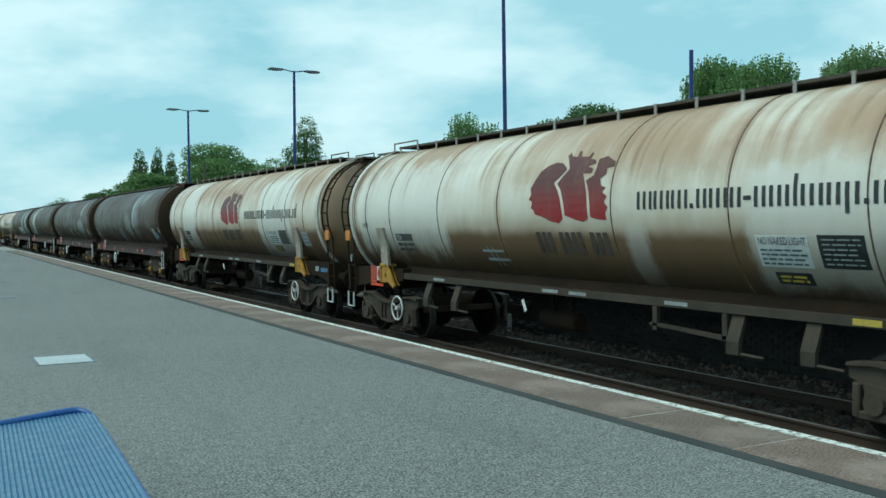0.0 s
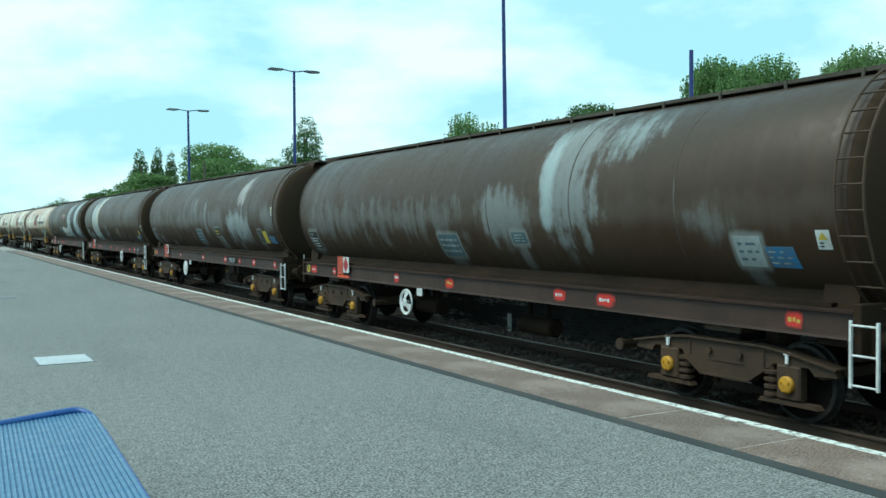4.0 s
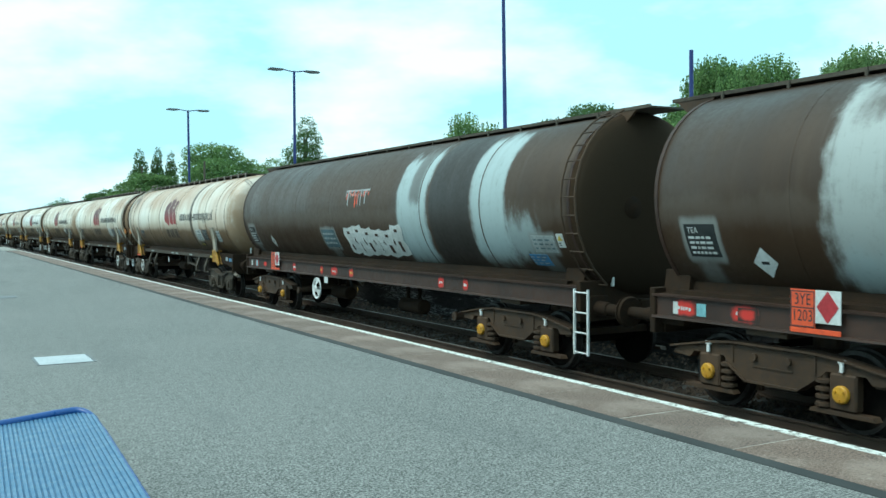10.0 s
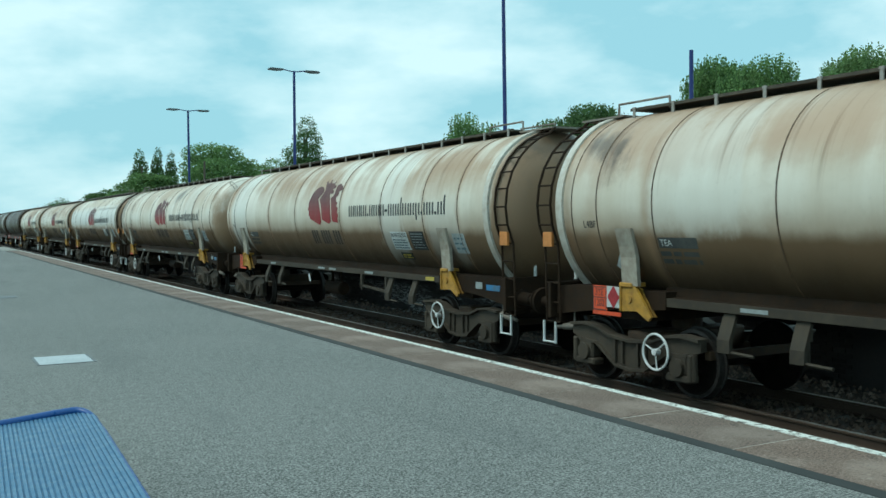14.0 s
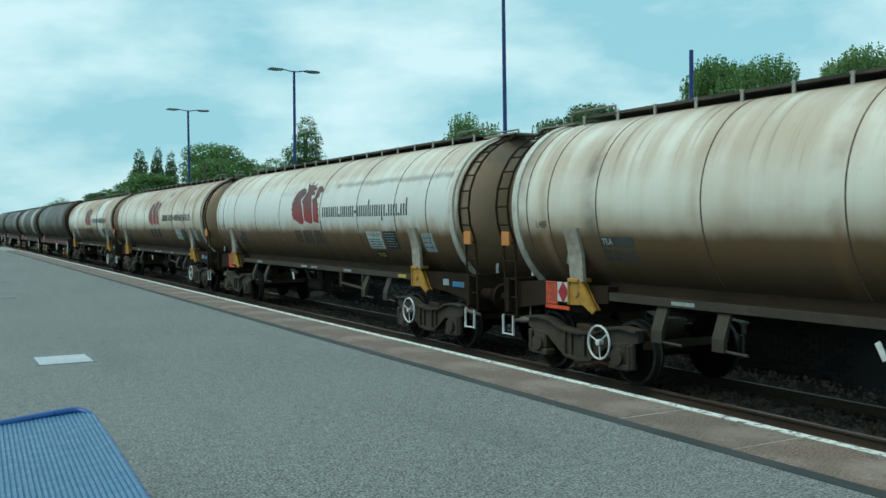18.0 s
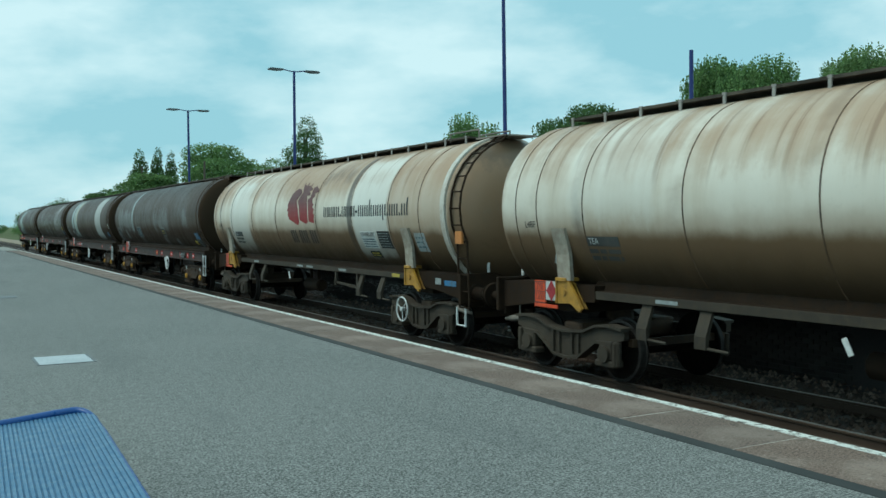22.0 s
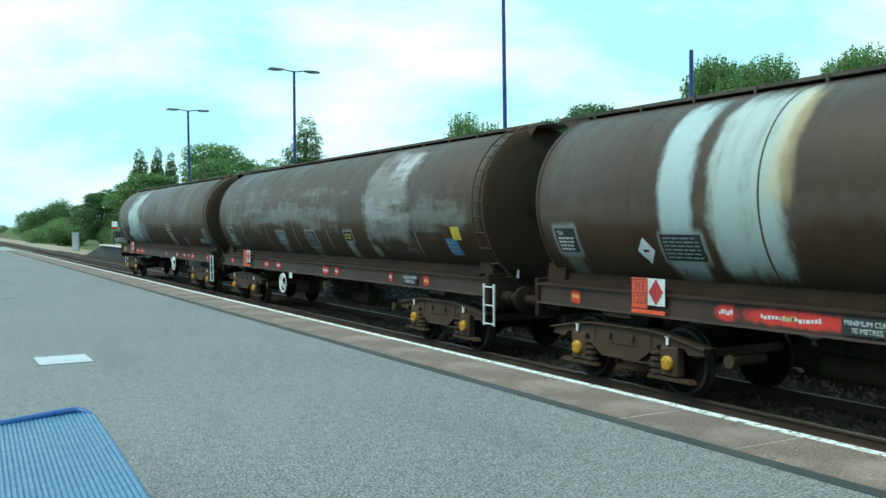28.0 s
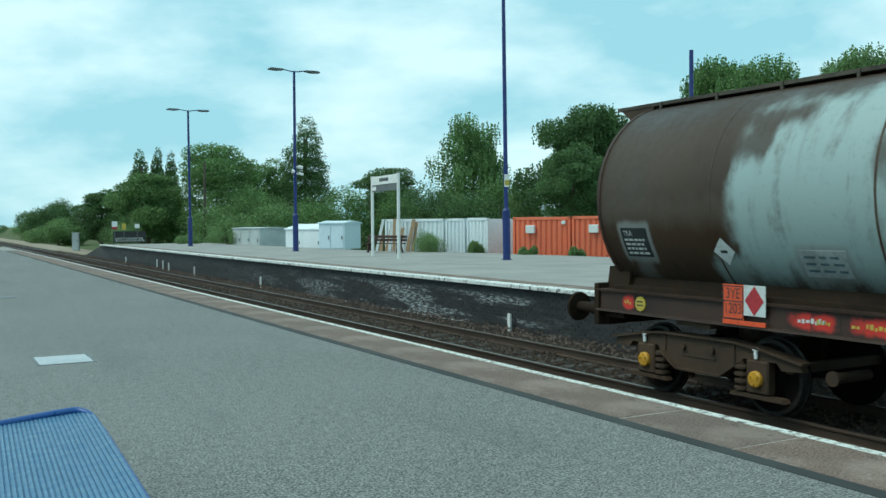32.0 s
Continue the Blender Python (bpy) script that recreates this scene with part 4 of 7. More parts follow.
def dark_wagon(cfg):
    w = thing("tank_wagon", cfg["label"], "tank wagon", "tank wagons of the train")
    h = LD / 2
    b = part("barrel", SH["d_barrel"], None, w)
    b.material_slots[0].link = "OBJECT"
    b.material_slots[0].material = cfg["paint"]
    for key, nm in (("d_sole_near", "solebar"), ("d_sole_off", "solebar"), ("d_skirt_near", "saddle_plate"), ("d_skirt_off", "saddle_plate"), ("d_spine", "centre_sill"),
                    ("d_walk", "walkway"), ("d_gusset_a", "walkway_gusset"), ("d_gusset_b", "walkway_gusset")):
        part(nm, SH[key], None, w)
    for s in (-1, 1):
        part("bolster", SH["d_bolster"], None, w).location = (0, s * (h - 2.7), 0)
        part("headstock", SH["d_head"], None, w).location = (0, s * (h - 1.10), 0)
    for k in range(15):
        wp = part("walkway_bracket", SH["d_walkpost"], None, w)
        wp.location = (-0.375, -h + 1.3 + k * (LD - 2.6) / 14, 0)
    for s in (-1, 1):
        ep = part("saddle_end", SH["d_endplate"], None, w)
        ep.location = (0, s * (h - 1.25), 0)
        beam = part("buffer_beam", SH["d_beam"], None, w)
        beam.location = (0, s * (h - (0.76 if s < 0 else 0.84)), 0)
        for x in (-0.87, 0.87):
            f = part("buffer", SH["d_buffer"], None, w)
            f.matrix_local = Matrix.Translation((x, s * (h - 0.76), 1.05)) @ (Matrix.Rotation(math.pi, 4, "Z") if s < 0 else Matrix())
        bogie(w, s * (h - 2.72), "plate")
        hp = part("end_hoop", SH["d_hoop"], None, w)
        hp.location = (0, s * (h - (0.79 if s < 0 else 1.10)), 0)
        lb = part("lamp_bracket", SH["lampiron"], None, w)
        lb.location = (-0.62, s * (h - 0.66), 1.46)
    for rel in (3.3, 5.5, 7.8, 10.05, 12.25, 14.5):
        ws = part("weld_seam", SH["d_seam"], None, w)
        ws.material_slots[0].link = "OBJECT"
        ws.material_slots[0].material = cfg["weld"]
        ws.location = (0, -h + rel, 0)
    z0, z1 = cfg.get("steps", (0.58, 1.29))
    st = part("step_ladder", ladder_bm(-1.22, -0.16, 0.16, z0, z1, 0.015), MAT["wheelwhite"], w, "white steel step ladder")
    st.location = (0, -h + 0.65, 0)
    rungs(st, [(-1.22, z0 + 0.03 + (z1 - z0 - 0.08) * q / round((z1 - z0) / 0.29)) for q in range(round((z1 - z0) / 0.29) + 1)], 0.013, MAT["wheelwhite"])
    la = part("ladder", SH["d_ladder"], None, w)
    la.location = (0, -h + 0.68, 0)
    rungs(la, [(q[0], q[2]) for q in D_RAIL[:-1]], 0.012, MAT["frame"], SH["d_ladder"])
    bs = part("manlid", SH["d_boss"], None, w)
    bs.location = (-0.35, -h + 0.535, 2.55)
    wy = cfg.get("wheel", 6.0)
    hw = part("handwheel", SH["hw_solid" if cfg["seed"] == 4 else "hw_disc"], None, w, "white pressed steel brake handwheel")
    hw.location = (-1.23, -h + wy, 0.87 if wy < 7 else 0.77)
    bm = B()
    box(bm, -1.21, -1.20, -h + wy - (0.62 if wy > 9 else -0.36), -h + wy - (0.40 if wy > 9 else -0.60), 0.92, 1.07, 0.002)
    part("tag_plate", bm, MAT["signwhite"], w, "small white tag plate")
    if cfg.get("curve"):
        yy = -h + cfg["curve"]
        bm = B()
        box(bm, -1.199, -1.189, yy - 0.3, yy + 0.3, 1.13, 1.31, 0.002)
        pt = part("curve_plate", bm, MAT["signblack"], w, "black plate with white words")
        for k, line in enumerate(("MINIMUM CURVE", "70 METRES")):
            bm = words(None, line, yy + (0.27 if k == 0 else 0.18), 1.235 - 0.08 * k, 0.055)
            for v in bm.verts:
                v.co.x = -1.2005
            part("lettering", bm, MAT["signwhite"], pt)
    for y, x, z in ((-1.2, -0.35, 0.55), (2.8, -0.3, 0.6)):
        cy = part("brake_cylinder", SH["cylinder"], None, w)
        cy.location = (x, y, z)
    for y in (-h + 4.75, h - 4.7):
        r = part("brake_rod", SH["d_linkage"], None, w)
        r.location = (0, y, 0)
    hazard_panel(w, -1.2, h - cfg.get("panel", 3.45), 1.12 + 0.04)
    # solebar patches and bars
    rng = random.Random(cfg["seed"])
    spots = cfg.get("spots") or [1.5, 3.3, 4.7, 6.0, 7.6, 9.2, 12.3, 13.0, 15.6, 16.4]
    for y, wide in [(q, 0.0) for q in spots] + cfg.get("long", []):
        wd = wide or rng.choice((0.2, 0.26, 0.34, 0.45))
        yy = -h + y
        z0, z1 = 1.105, 1.345
        bm = B()
        n = 14      # a sprayed blot with an uneven edge
        prism(bm, [(yy + wd * (0.5 + 0.06 * rng.random()) * math.copysign(abs(math.cos(a)) ** 0.3, math.cos(a)),
                    (z0 + z1) / 2 + (z1 - z0) * (0.46 + 0.06 * rng.random()) * math.copysign(abs(math.sin(a)) ** 0.3, math.sin(a)))
                   for a in (q * math.tau / n for q in range(n))], -1.154, -1.148)
        pt = part("paint_patch", bm, MAT["red"], w, "red sprayed patch with white marks")
        bm = B()
        y0 = yy + wd * 0.28
        while y0 > yy - wd * 0.22:
            l = rng.uniform(0.02, 0.05)
            za = 1.19 + rng.uniform(0, 0.02)
            box(bm, -1.1565, -1.150, y0 - l, y0, za, za + rng.uniform(0.03, 0.06))
            y0 -= l + 0.018
        part("marking", bm, MAT["signyellow"] if rng.random() < 0.2 else MAT["signwhite"], pt)
    if cfg.get("roundel"):
        yr = h - cfg["roundel"]
        bm = B()
        rod(bm, (-1.15, yr, 1.22), (-1.165, yr, 1.22), 0.10, 20)
        rd = part("roundel", bm, MAT["signyellow"], w, "yellow roundel with dark bars")
        bm = B()
        for dz in (-0.03, 0.02):
            box(bm, -1.168, -1.164, yr - 0.06, yr + 0.06, 1.22 + dz, 1.24 + dz)
        part("marking", bm, MAT["ink"], rd)
    for y, wd, m in ((1.2, 0.09, "signwhite"), (1.62, 0.16, "signcyan"), (2.3, 0.3, "red")) if cfg.get("tags") else ():
        bm = B()
        box(bm, -1.158, -1.15, h - y - wd, h - y, 1.14, 1.30, 0.003)
        part("tag_plate", bm, MAT[m], w)
    for mk in cfg["marks"]:
        mark(w, TD, h, mk)
    return w


def mark(w, t, h, mk):
    """A label on the tank: (kind, y from the front, z, width, height[, slant])."""
    kind, y, z, wd, ht = mk[:5]
    sl = mk[5] if len(mk) > 5 else 0.0
    yc = -h + y
    if kind == "data":
        wd *= 0.68
        ht *= 0.88
    if kind == "triangle":
        wd, ht = wd * 0.7, ht * 0.7
    y0, y1 = yc + wd / 2, yc - wd / 2
    seed = int(abs(y * 100) + z * 10)
    if kind == "data":       # black data panel
        p = part("data_panel", patch(t, y0, y1, z - ht / 2, z + ht / 2), MAT["signblack"], w, "black panel with white data")
        part("lettering", words(t, "TEA", y0 - 0.05, z + ht * 0.23, ht * 0.18, 0.008), MAT["signwhite"], p)
        part("lettering_bar", blocks(t, bar_rows(y0 - 0.05, y1 + 0.05, z - ht * 0.45, z + ht * 0.17, 4, seed, 0.075, 0.02, 0.5), 0.008), MAT["signwhite"], p)
    elif kind == "plate":    # dark plate with pale lines
        p = part("data_plate", patch(t, y0, y1, z - ht / 2, z + ht / 2), MAT["signblack"], w, "dark data plate in a pale border")
        part("lettering_bar", blocks(t, bar_rows(y0 - 0.05, y1 + 0.05, z - ht * 0.44, z + ht * 0.44, 6, seed, 0.13, 0.025, 0.30), 0.008), MAT["signgrey"], p)
    elif kind == "dull":     # faded blue-green panel
        p = part("label", patch(t, y0, y1, z - ht / 2, z + ht / 2), MAT["signdull"], w, "faded blue label")
        part("lettering_bar", blocks(t, bar_rows(y0 - 0.05, y1 + 0.05, z - ht * 0.38, z + ht * 0.38, 3, seed, 0.14, 0.04, 0.4), 0.008), MAT["signgrey"], p)
    elif kind == "warn":     # black label with yellow line
        p = part("label", patch(t, y0, y1, z - ht / 2, z + ht / 2), MAT["signblack"], w, "black label with yellow lettering bars")
        part("lettering_bar", blocks(t, bar_rows(y0 - 0.06, y1 + 0.06, z - ht * 0.34, z + ht * 0.34, 2, seed, 0.13, 0.03, 0.55), 0.008), MAT["signyellow"], p)
    elif kind == "blue":
        p = part("label", patch(t, y0, y1, z - ht / 2, z + ht / 2, slant=-0.03), MAT["signblue"], w, "blue label with rubbed pale lines")
        part("lettering_bar", blocks(t, bar_rows(y0 - 0.03, y1 + 0.05, z - ht * 0.4, z + ht * 0.4, 3, seed, 0.09, 0.06, 0.3), 0.008), MAT["signgrey"], p)
    elif kind == "yellow":
        part("label", patch(t, y0, y1, z - ht / 2, z + ht / 2), MAT["signyellow"], w, "yellow label")
    elif kind == "white":
        p = part("label", patch(t, y0, y1, z - ht / 2, z + ht / 2), MAT["signwhite"], w, "white label")
    elif kind == "grey":
        p = part("label", patch(t, y0, y1, z - ht / 2, z + ht / 2), MAT["signgrey"], w, "faded grey label")
        part("lettering_bar", blocks(t, bar_rows(y0 - 0.05, y1 + 0.05, z - ht * 0.38, z + ht * 0.38, 3, seed, 0.12, 0.05, 0.35), 0.008), MAT["signdull"], p)
    elif kind == "diamond":
        p = part("diamond_label", outline(t, [(yc, z - ht / 2), (yc + wd / 2, z), (yc, z + ht / 2), (yc - wd / 2, z)], 0.005, 4), MAT["signwhite"], w, "white diamond label")
        part("symbol", blocks(t, [(yc + wd * 0.16, yc - wd * 0.16, z - ht * 0.05, z + ht * 0.05)], 0.009), MAT["ink"], p)
    elif kind == "triangle":
        p = part("warning_label", patch(t, y0, y1, z - ht / 2, z + ht / 2), MAT["signwhite"], w, "warning label with a yellow triangle")
        part("symbol", outline(t, [(yc - wd * 0.38, z), (yc + wd * 0.38, z), (yc, z + ht * 0.4)], 0.009, 3), MAT["signyellow"], p)
        part("lettering_bar", blocks(t, bar_rows(y0 - 0.03, y1 + 0.03, z - ht * 0.42, z - ht * 0.08, 2, seed, 0.06, 0.02, 0.5), 0.009), MAT["ink"], p)
    elif kind == "naked":
        p = part("notice", patch(t, y0, y1, z - ht / 2, z + ht / 2), MAT["signwhite"], w, "white notice with dark words")
        part("lettering", words(t, "NO NAKED LIGHT", y0 - 0.03, z + ht * 0.22, 0.085, 0.009, 0.66), MAT["ink"], p)
        part("lettering_bar", blocks(t, bar_rows(y0 - 0.04, y1 + 0.04, z - ht * 0.46, z + ht * 0.12, 4, seed, 0.10, 0.02, 0.42), 0.008), MAT["signdull"], p)
    elif kind == "tea":      # dark strip with letters over two dull lines
        p = part("data_panel", patch(t, y0, y1, z + ht * 0.12, z + ht / 2), MAT["signfaded"], w, "black strip with pale letters")
        part("lettering", words(t, "TEA", y0 - 0.04, z + ht * 0.2, ht * 0.24, 0.008), MAT["signwhite"], p)
        part("lettering_bar", blocks(t, bar_rows(y0, y1, z - ht * 0.5, z + ht * 0.06, 2, seed, 0.2, 0.04, 0.6), 0.006), MAT["signfaded"], w)
    elif kind == "hash":     # two rubbed lines crossed by two thin ones
        bm = blocks(t, [(y0, y1 + 0.1, z + ht * 0.18, z + ht * 0.3), (y0 - 0.06, y1, z - ht * 0.26, z - ht * 0.12)], 0.005)
        part("spray_paint", bm, MAT["signgrey"], w, "pale rubbed crossed lines")
        for d in (0.0, 0.14):
            a = y0 - wd * 0.22 - d
            part("spray_paint", outline(t, [(a, z + ht / 2), (a - 0.025, z + ht / 2), (a - 0.2, z - ht / 2), (a - 0.175, z - ht / 2)], 0.007, 4), MAT["signgrey"], w)
    elif kind == "l4bf":
        part("lettering", words(t, "L4BF", y0, z, ht, 0.006), MAT["ink"], w, "small black lettering")
    elif kind == "redspray":
        rng = random.Random(seed)
        rows = []
        for k in range(22):
            top = z + ht / 2 - rng.uniform(0.0, 0.08)
            rows.append((y0 - wd * k / 22, y0 - wd * (k + rng.uniform(0.35, 0.9)) / 22, top - rng.choice((0.04, 0.07, 0.12, 0.3)), top))
        part("spray_paint", blocks(t, rows[::2] + [(y0, y0 - wd, z + ht / 2 - 0.03, z + ht / 2 + 0.01)], 0.005), MAT["signgrey"], w, "flaking pale spray paint")
        part("spray_paint", blocks(t, rows[1::2], 0.006), MAT["orange"], w, "flaking red spray paint")
    elif kind == "tag":      # spray-painted loops, drawn as plain fat shapes
        rng = random.Random(seed)
        bm, slits = B(), []
        n = 6
        for k in range(n):
            a = y0 - wd * k / n
            b = a - wd / n * 0.96
            m = (a + b) / 2
            lo, hi = z - ht / 2 * rng.uniform(0.8, 1.15), z + ht / 2 * rng.uniform(0.7, 1.1)
            g = outline(t, [(a + 0.05, lo + 0.04), (m + 0.06, lo), (b - 0.02, lo + 0.05), (b - 0.06, lo + 0.22), (b + 0.04, (lo + hi) / 2), (b - 0.05, hi - 0.12), (b + 0.02, hi),
                            (m, hi - 0.04), (a, hi - 0.02), (a + 0.06, hi - 0.18), (a - 0.04, (lo + hi) / 2 - 0.04)], 0.005, 4)
            slits += [(m + 0.05 + rng.uniform(-0.05, 0.05), m + rng.uniform(-0.06, 0.02), lo + 0.1, lo + 0.1 + rng.uniform(0.12, 0.25)),
                      (m + 0.08, m - 0.06, hi - 0.17, hi - 0.11)]
            me = bpy.data.meshes.new("tmp")
            g.to_mesh(me)
            g.free()
            bm.from_mesh(me)
            bpy.data.meshes.remove(me)
        part("spray_paint", blocks(t, slits, 0.009), MAT["sole"], w, "brown gaps in the spray paint")
        part("spray_paint", bm, MAT["signwhite"], w, "silver spray-painted shapes")


# three overlapping maroon shapes standing for the crest
CREST = (
    [(0.99, 0.51), (0.94, 0.65), (0.90, 0.75), (0.81, 0.83), (0.73, 0.86), (0.64, 0.84), (0.58, 0.78), (0.56, 0.74), (0.62, 0.66), (0.69, 0.58), (0.63, 0.47),
     (0.59, 0.36), (0.57, 0.22), (0.56, 0.09), (0.61, 0.02), (0.71, 0.05), (0.83, 0.12), (0.92, 0.15), (0.93, 0.20), (0.97, 0.24), (0.95, 0.32), (1.0, 0.36), (0.97, 0.43)],
    [(0.57, 0.85), (0.62, 0.94), (0.60, 0.99), (0.56, 0.93), (0.49, 0.91), (0.50, 0.99), (0.47, 0.99), (0.44, 0.91), (0.35, 0.90), (0.33, 0.96), (0.31, 0.94), (0.32, 0.87),
     (0.24, 0.84), (0.23, 0.80), (0.32, 0.77), (0.24, 0.73), (0.25, 0.67), (0.35, 0.68), (0.31, 0.58), (0.265, 0.40), (0.255, 0.18), (0.25, 0.09), (0.31, 0.04), (0.40, 0.07),
     (0.53, 0.13), (0.54, 0.29), (0.58, 0.46), (0.64, 0.56), (0.58, 0.67), (0.53, 0.75)],
    [(0.21, 0.85), (0.12, 0.88), (0.01, 0.80), (0.0, 0.74), (0.08, 0.72), (0.07, 0.64), (0.13, 0.59), (0.10, 0.50), (0.05, 0.47), (0.09, 0.42), (0.03, 0.36), (0.06, 0.29),
     (0.02, 0.22), (0.05, 0.15), (0.04, 0.06), (0.14, 0.07), (0.22, 0.10), (0.225, 0.29), (0.245, 0.45), (0.29, 0.58), (0.21, 0.64), (0.20, 0.73)],
)
# bars of the long line: w wide, s small, i slim, t tall, d deep, p point, h dash
LINE = "wwwpswshssitwsdpsspst"


def livery(w, t, h, crest, cr_y, url_y):
    y0, y1 = -h + cr_y + 0.98, -h + cr_y - 0.98
    for pl in CREST:
        pts = [(y1 + (y0 - y1) * u, 2.30 + 1.10 * v) for u, v in pl]
        part("crest", outline(t, pts, 0.006, 8), crest, w, "maroon plume of a painted crest")
    # three groups of plain bars below the crest
    rows = []
    for u in (0.02, 0.10, 0.18, 0.34, 0.42, 0.50, 0.58, 0.74, 0.82, 0.90):
        rows.append((y0 - u * 1.85 - 0.08, y0 - (u + 0.055) * 1.85 - 0.08, 1.87, 2.19))
    part("lettering_bar", blocks(t, rows), MAT["inkfaded"], w, "grimy dark painted bars")
    # long line of plain dark bars
    ya, yb = -h + url_y[0], -h + url_y[1]
    wds = {"w": 1.35, "s": 0.92, "i": 0.45, "t": 0.45, "d": 0.95, "p": 0.45, "h": 0.6}
    tot = sum(wds[k] for k in LINE)
    k0 = (ya - yb) / tot
    rows, y = [], ya
    xh, z, stem = 0.235, 2.50, 0.052
    for ch in LINE:
        wd = wds[ch] * k0
        m = y - wd / 2
        if ch in "wsd":
            for q in ((-0.36, 0.0, 0.36) if ch == "w" else (-0.26, 0.26)):
                low = 0.09 if ch == "d" and q > 0 else 0.0
                rows.append((m + wd * q + stem / 2, m + wd * q - stem / 2, z - low, z + xh))
        elif ch in "it":
            rows.append((m + stem / 2, m - stem / 2, z, z + xh * (1.5 if ch == "t" else 1.0)))
        elif ch == "p":
            rows.append((m + 0.03, m - 0.03, z, z + 0.06))
        else:
            rows.append((m + wd * 0.4, m - wd * 0.4, z + 0.08, z + 0.13))
        y -= wd
    part("lettering_bar", blocks(t, rows), MAT["ink"], w, "long line of dark painted bars")


def cream_shared():
    h = LC / 2
    SH["c_barrel"] = barrel_mesh(TC, -h + 0.96, h - 1.12, 0.62, "barrel")
    SH["c_buffer"] = buffer_mesh(0.62)
    bm = B()
    for s in (-1, 1):
        # sill, with an added dark upright limb that fills the shaded gap above
        prism(bm, [(s * 1.05, 1.20), (s * 0.93, 1.20), (s * 0.93, 1.215), (s * 1.02, 1.22), (s * 1.02, 1.30), (s * 0.86, 1.31), (s * 0.82, 1.52), (s * 0.85, 1.52), (s * 0.90, 1.325), (s * 1.05, 1.318)], -h + 2.9, h - 2.9, "y")
    SH["c_sill"] = mesh_of(bm, "side_sill", MAT["darkframe"])
    bm = B()
    for s in (-1, 1):
        box(bm, s * 1.053, s * 1.066, -h + 2.9, h - 2.9, 1.205, 1.322, 0.003)
    SH["c_edge"] = mesh_of(bm, "sill_edge", MAT["frame2"])
    for s, key in ((-1, "c_enda"), (1, "c_endb")):
        bm = B()
        prism(bm, [(s * (h - 0.66), 0.92), (s * (h - 0.66), 1.36), (s * (h - 1.2), 1.40), (s * (h - 3.1), 1.40), (s * (h - 3.1), 1.16), (s * (h - 1.6), 1.05)], -1.08, 1.08, "x")
        box(bm, -1.0, 1.0, s * (h - 2.35) - 0.35, s * (h - 2.35) + 0.35, 0.97, 1.2)
        for x in (-0.87, 0.87):
            box(bm, x - 0.2, x + 0.2, s * (h - 0.66) - 0.03, s * (h - 0.66) + 0.03, 0.8, 1.40, 0.01)
        box(bm, -1.2, 1.2, s * (h - 0.64) - 0.04, s * (h - 0.64) + 0.04, 0.86, 1.42, 0.01)
        SH[key] = mesh_of(bm, "end_frame", MAT["darkframe"])
    bm = B()
    prism(bm, [(-0.39, 3.985), (-0.39, 4.025), (-0.36, 4.025), (-0.36, 4.01), (0.36, 4.01), (0.36, 4.025), (0.39, 4.025), (0.39, 3.985)], -h + 1.6, h - 1.6, "y")
    SH["c_walk"] = mesh_of(bm, "walkway", MAT["walkdark"])
    bm = B()
    box(bm, -0.010, 0.010, -0.024, 0.024, 3.85, 4.0)
    box(bm, -0.014, 0.014, -0.032, 0.032, 4.0, 4.032)
    SH["c_post"] = mesh_of(bm, "walkway_bracket", MAT["walkpost"])
    bm = B()     # ladder-end railing over the walkway
    for x in (-0.35, 0.35):
        rod(bm, (x, 0.0, 3.96), (x, 0.0, 4.12), 0.018, 6)
        rod(bm, (x, 1.1, 3.96), (x, 1.1, 4.12), 0.018, 6)
        rod(bm, (x, 0.0, 4.12), (x, 1.1, 4.12), 0.018, 6)
    box(bm, -0.36, 0.36, -0.9, 0.1, 3.93, 3.96)
    SH["c_rail"] = mesh_of(bm, "top_platform", MAT["walk"])
    SH["c_seam"] = mesh_of(hoop(TC, 0, 0.018, 0.007), "weld_seam", plain("weld_rust", (0.045, 0.03, 0.02), (0.19, 0.12, 0.07), 0.9, 8, 0.7))
    SH["c_hoop"] = mesh_of(hoop(TC, 0, 0.15, 0.03), "end_hoop", plain("hoop_cream", (0.62, 0.60, 0.54), (0.45, 0.38, 0.3), 0.8, 8, 0.5))
    bm = B()     # ladder bent round the tank's end
    tube(bm, [(q[0], -0.17, q[2]) for q in C_RAIL], 0.02)
    SH["c_ladder"] = mesh_of(bm, "ladder", MAT["darkframe"])
    bm = B()
    box(bm, -1.25, -1.20, -0.115, 0.115, 1.96, 2.19, 0.006)
    SH["c_orange"] = mesh_of(bm, "warning_board", plain("orange_board", (0.62, 0.24, 0.06), (0.42, 0.17, 0.05), 1, 10, 0.6))
    SH["c_step"] = mesh_of(ladder_bm(-1.12, -0.15, 0.15, 0.46, 0.80, 0.015, 0.475), "step", MAT["wheelwhite"])
    # strap: a bent plate standing off the belly, down to a yellow bracket
    bm = B()
    pts = [TC.at(0, z, 0.05) for z in (2.26, 2.14, 2.02)] + [(-1.25, 0, 1.85), (-1.235, 0, 1.65), (-1.22, 0, 1.46)]
    for a, b in zip(pts[:-1], pts[1:]):
        for x0, x1 in ((a, b),):
            v = [bm.verts.new((p[0] + d, p[1] + e, p[2])) for p in (x0, x1) for e in (-0.16, 0.16) for d in (0.0, 0.06)]
            for q in ((0, 2, 6, 4), (1, 5, 7, 3), (0, 4, 5, 1), (2, 3, 7, 6)):
                bm.faces.new([v[i] for i in q])
    SH["c_strap"] = mesh_of(bm, "strap", plain("strap_cream", (0.42, 0.38, 0.31), (0.27, 0.22, 0.17), 1, 8, 0.6))
    bm = B()
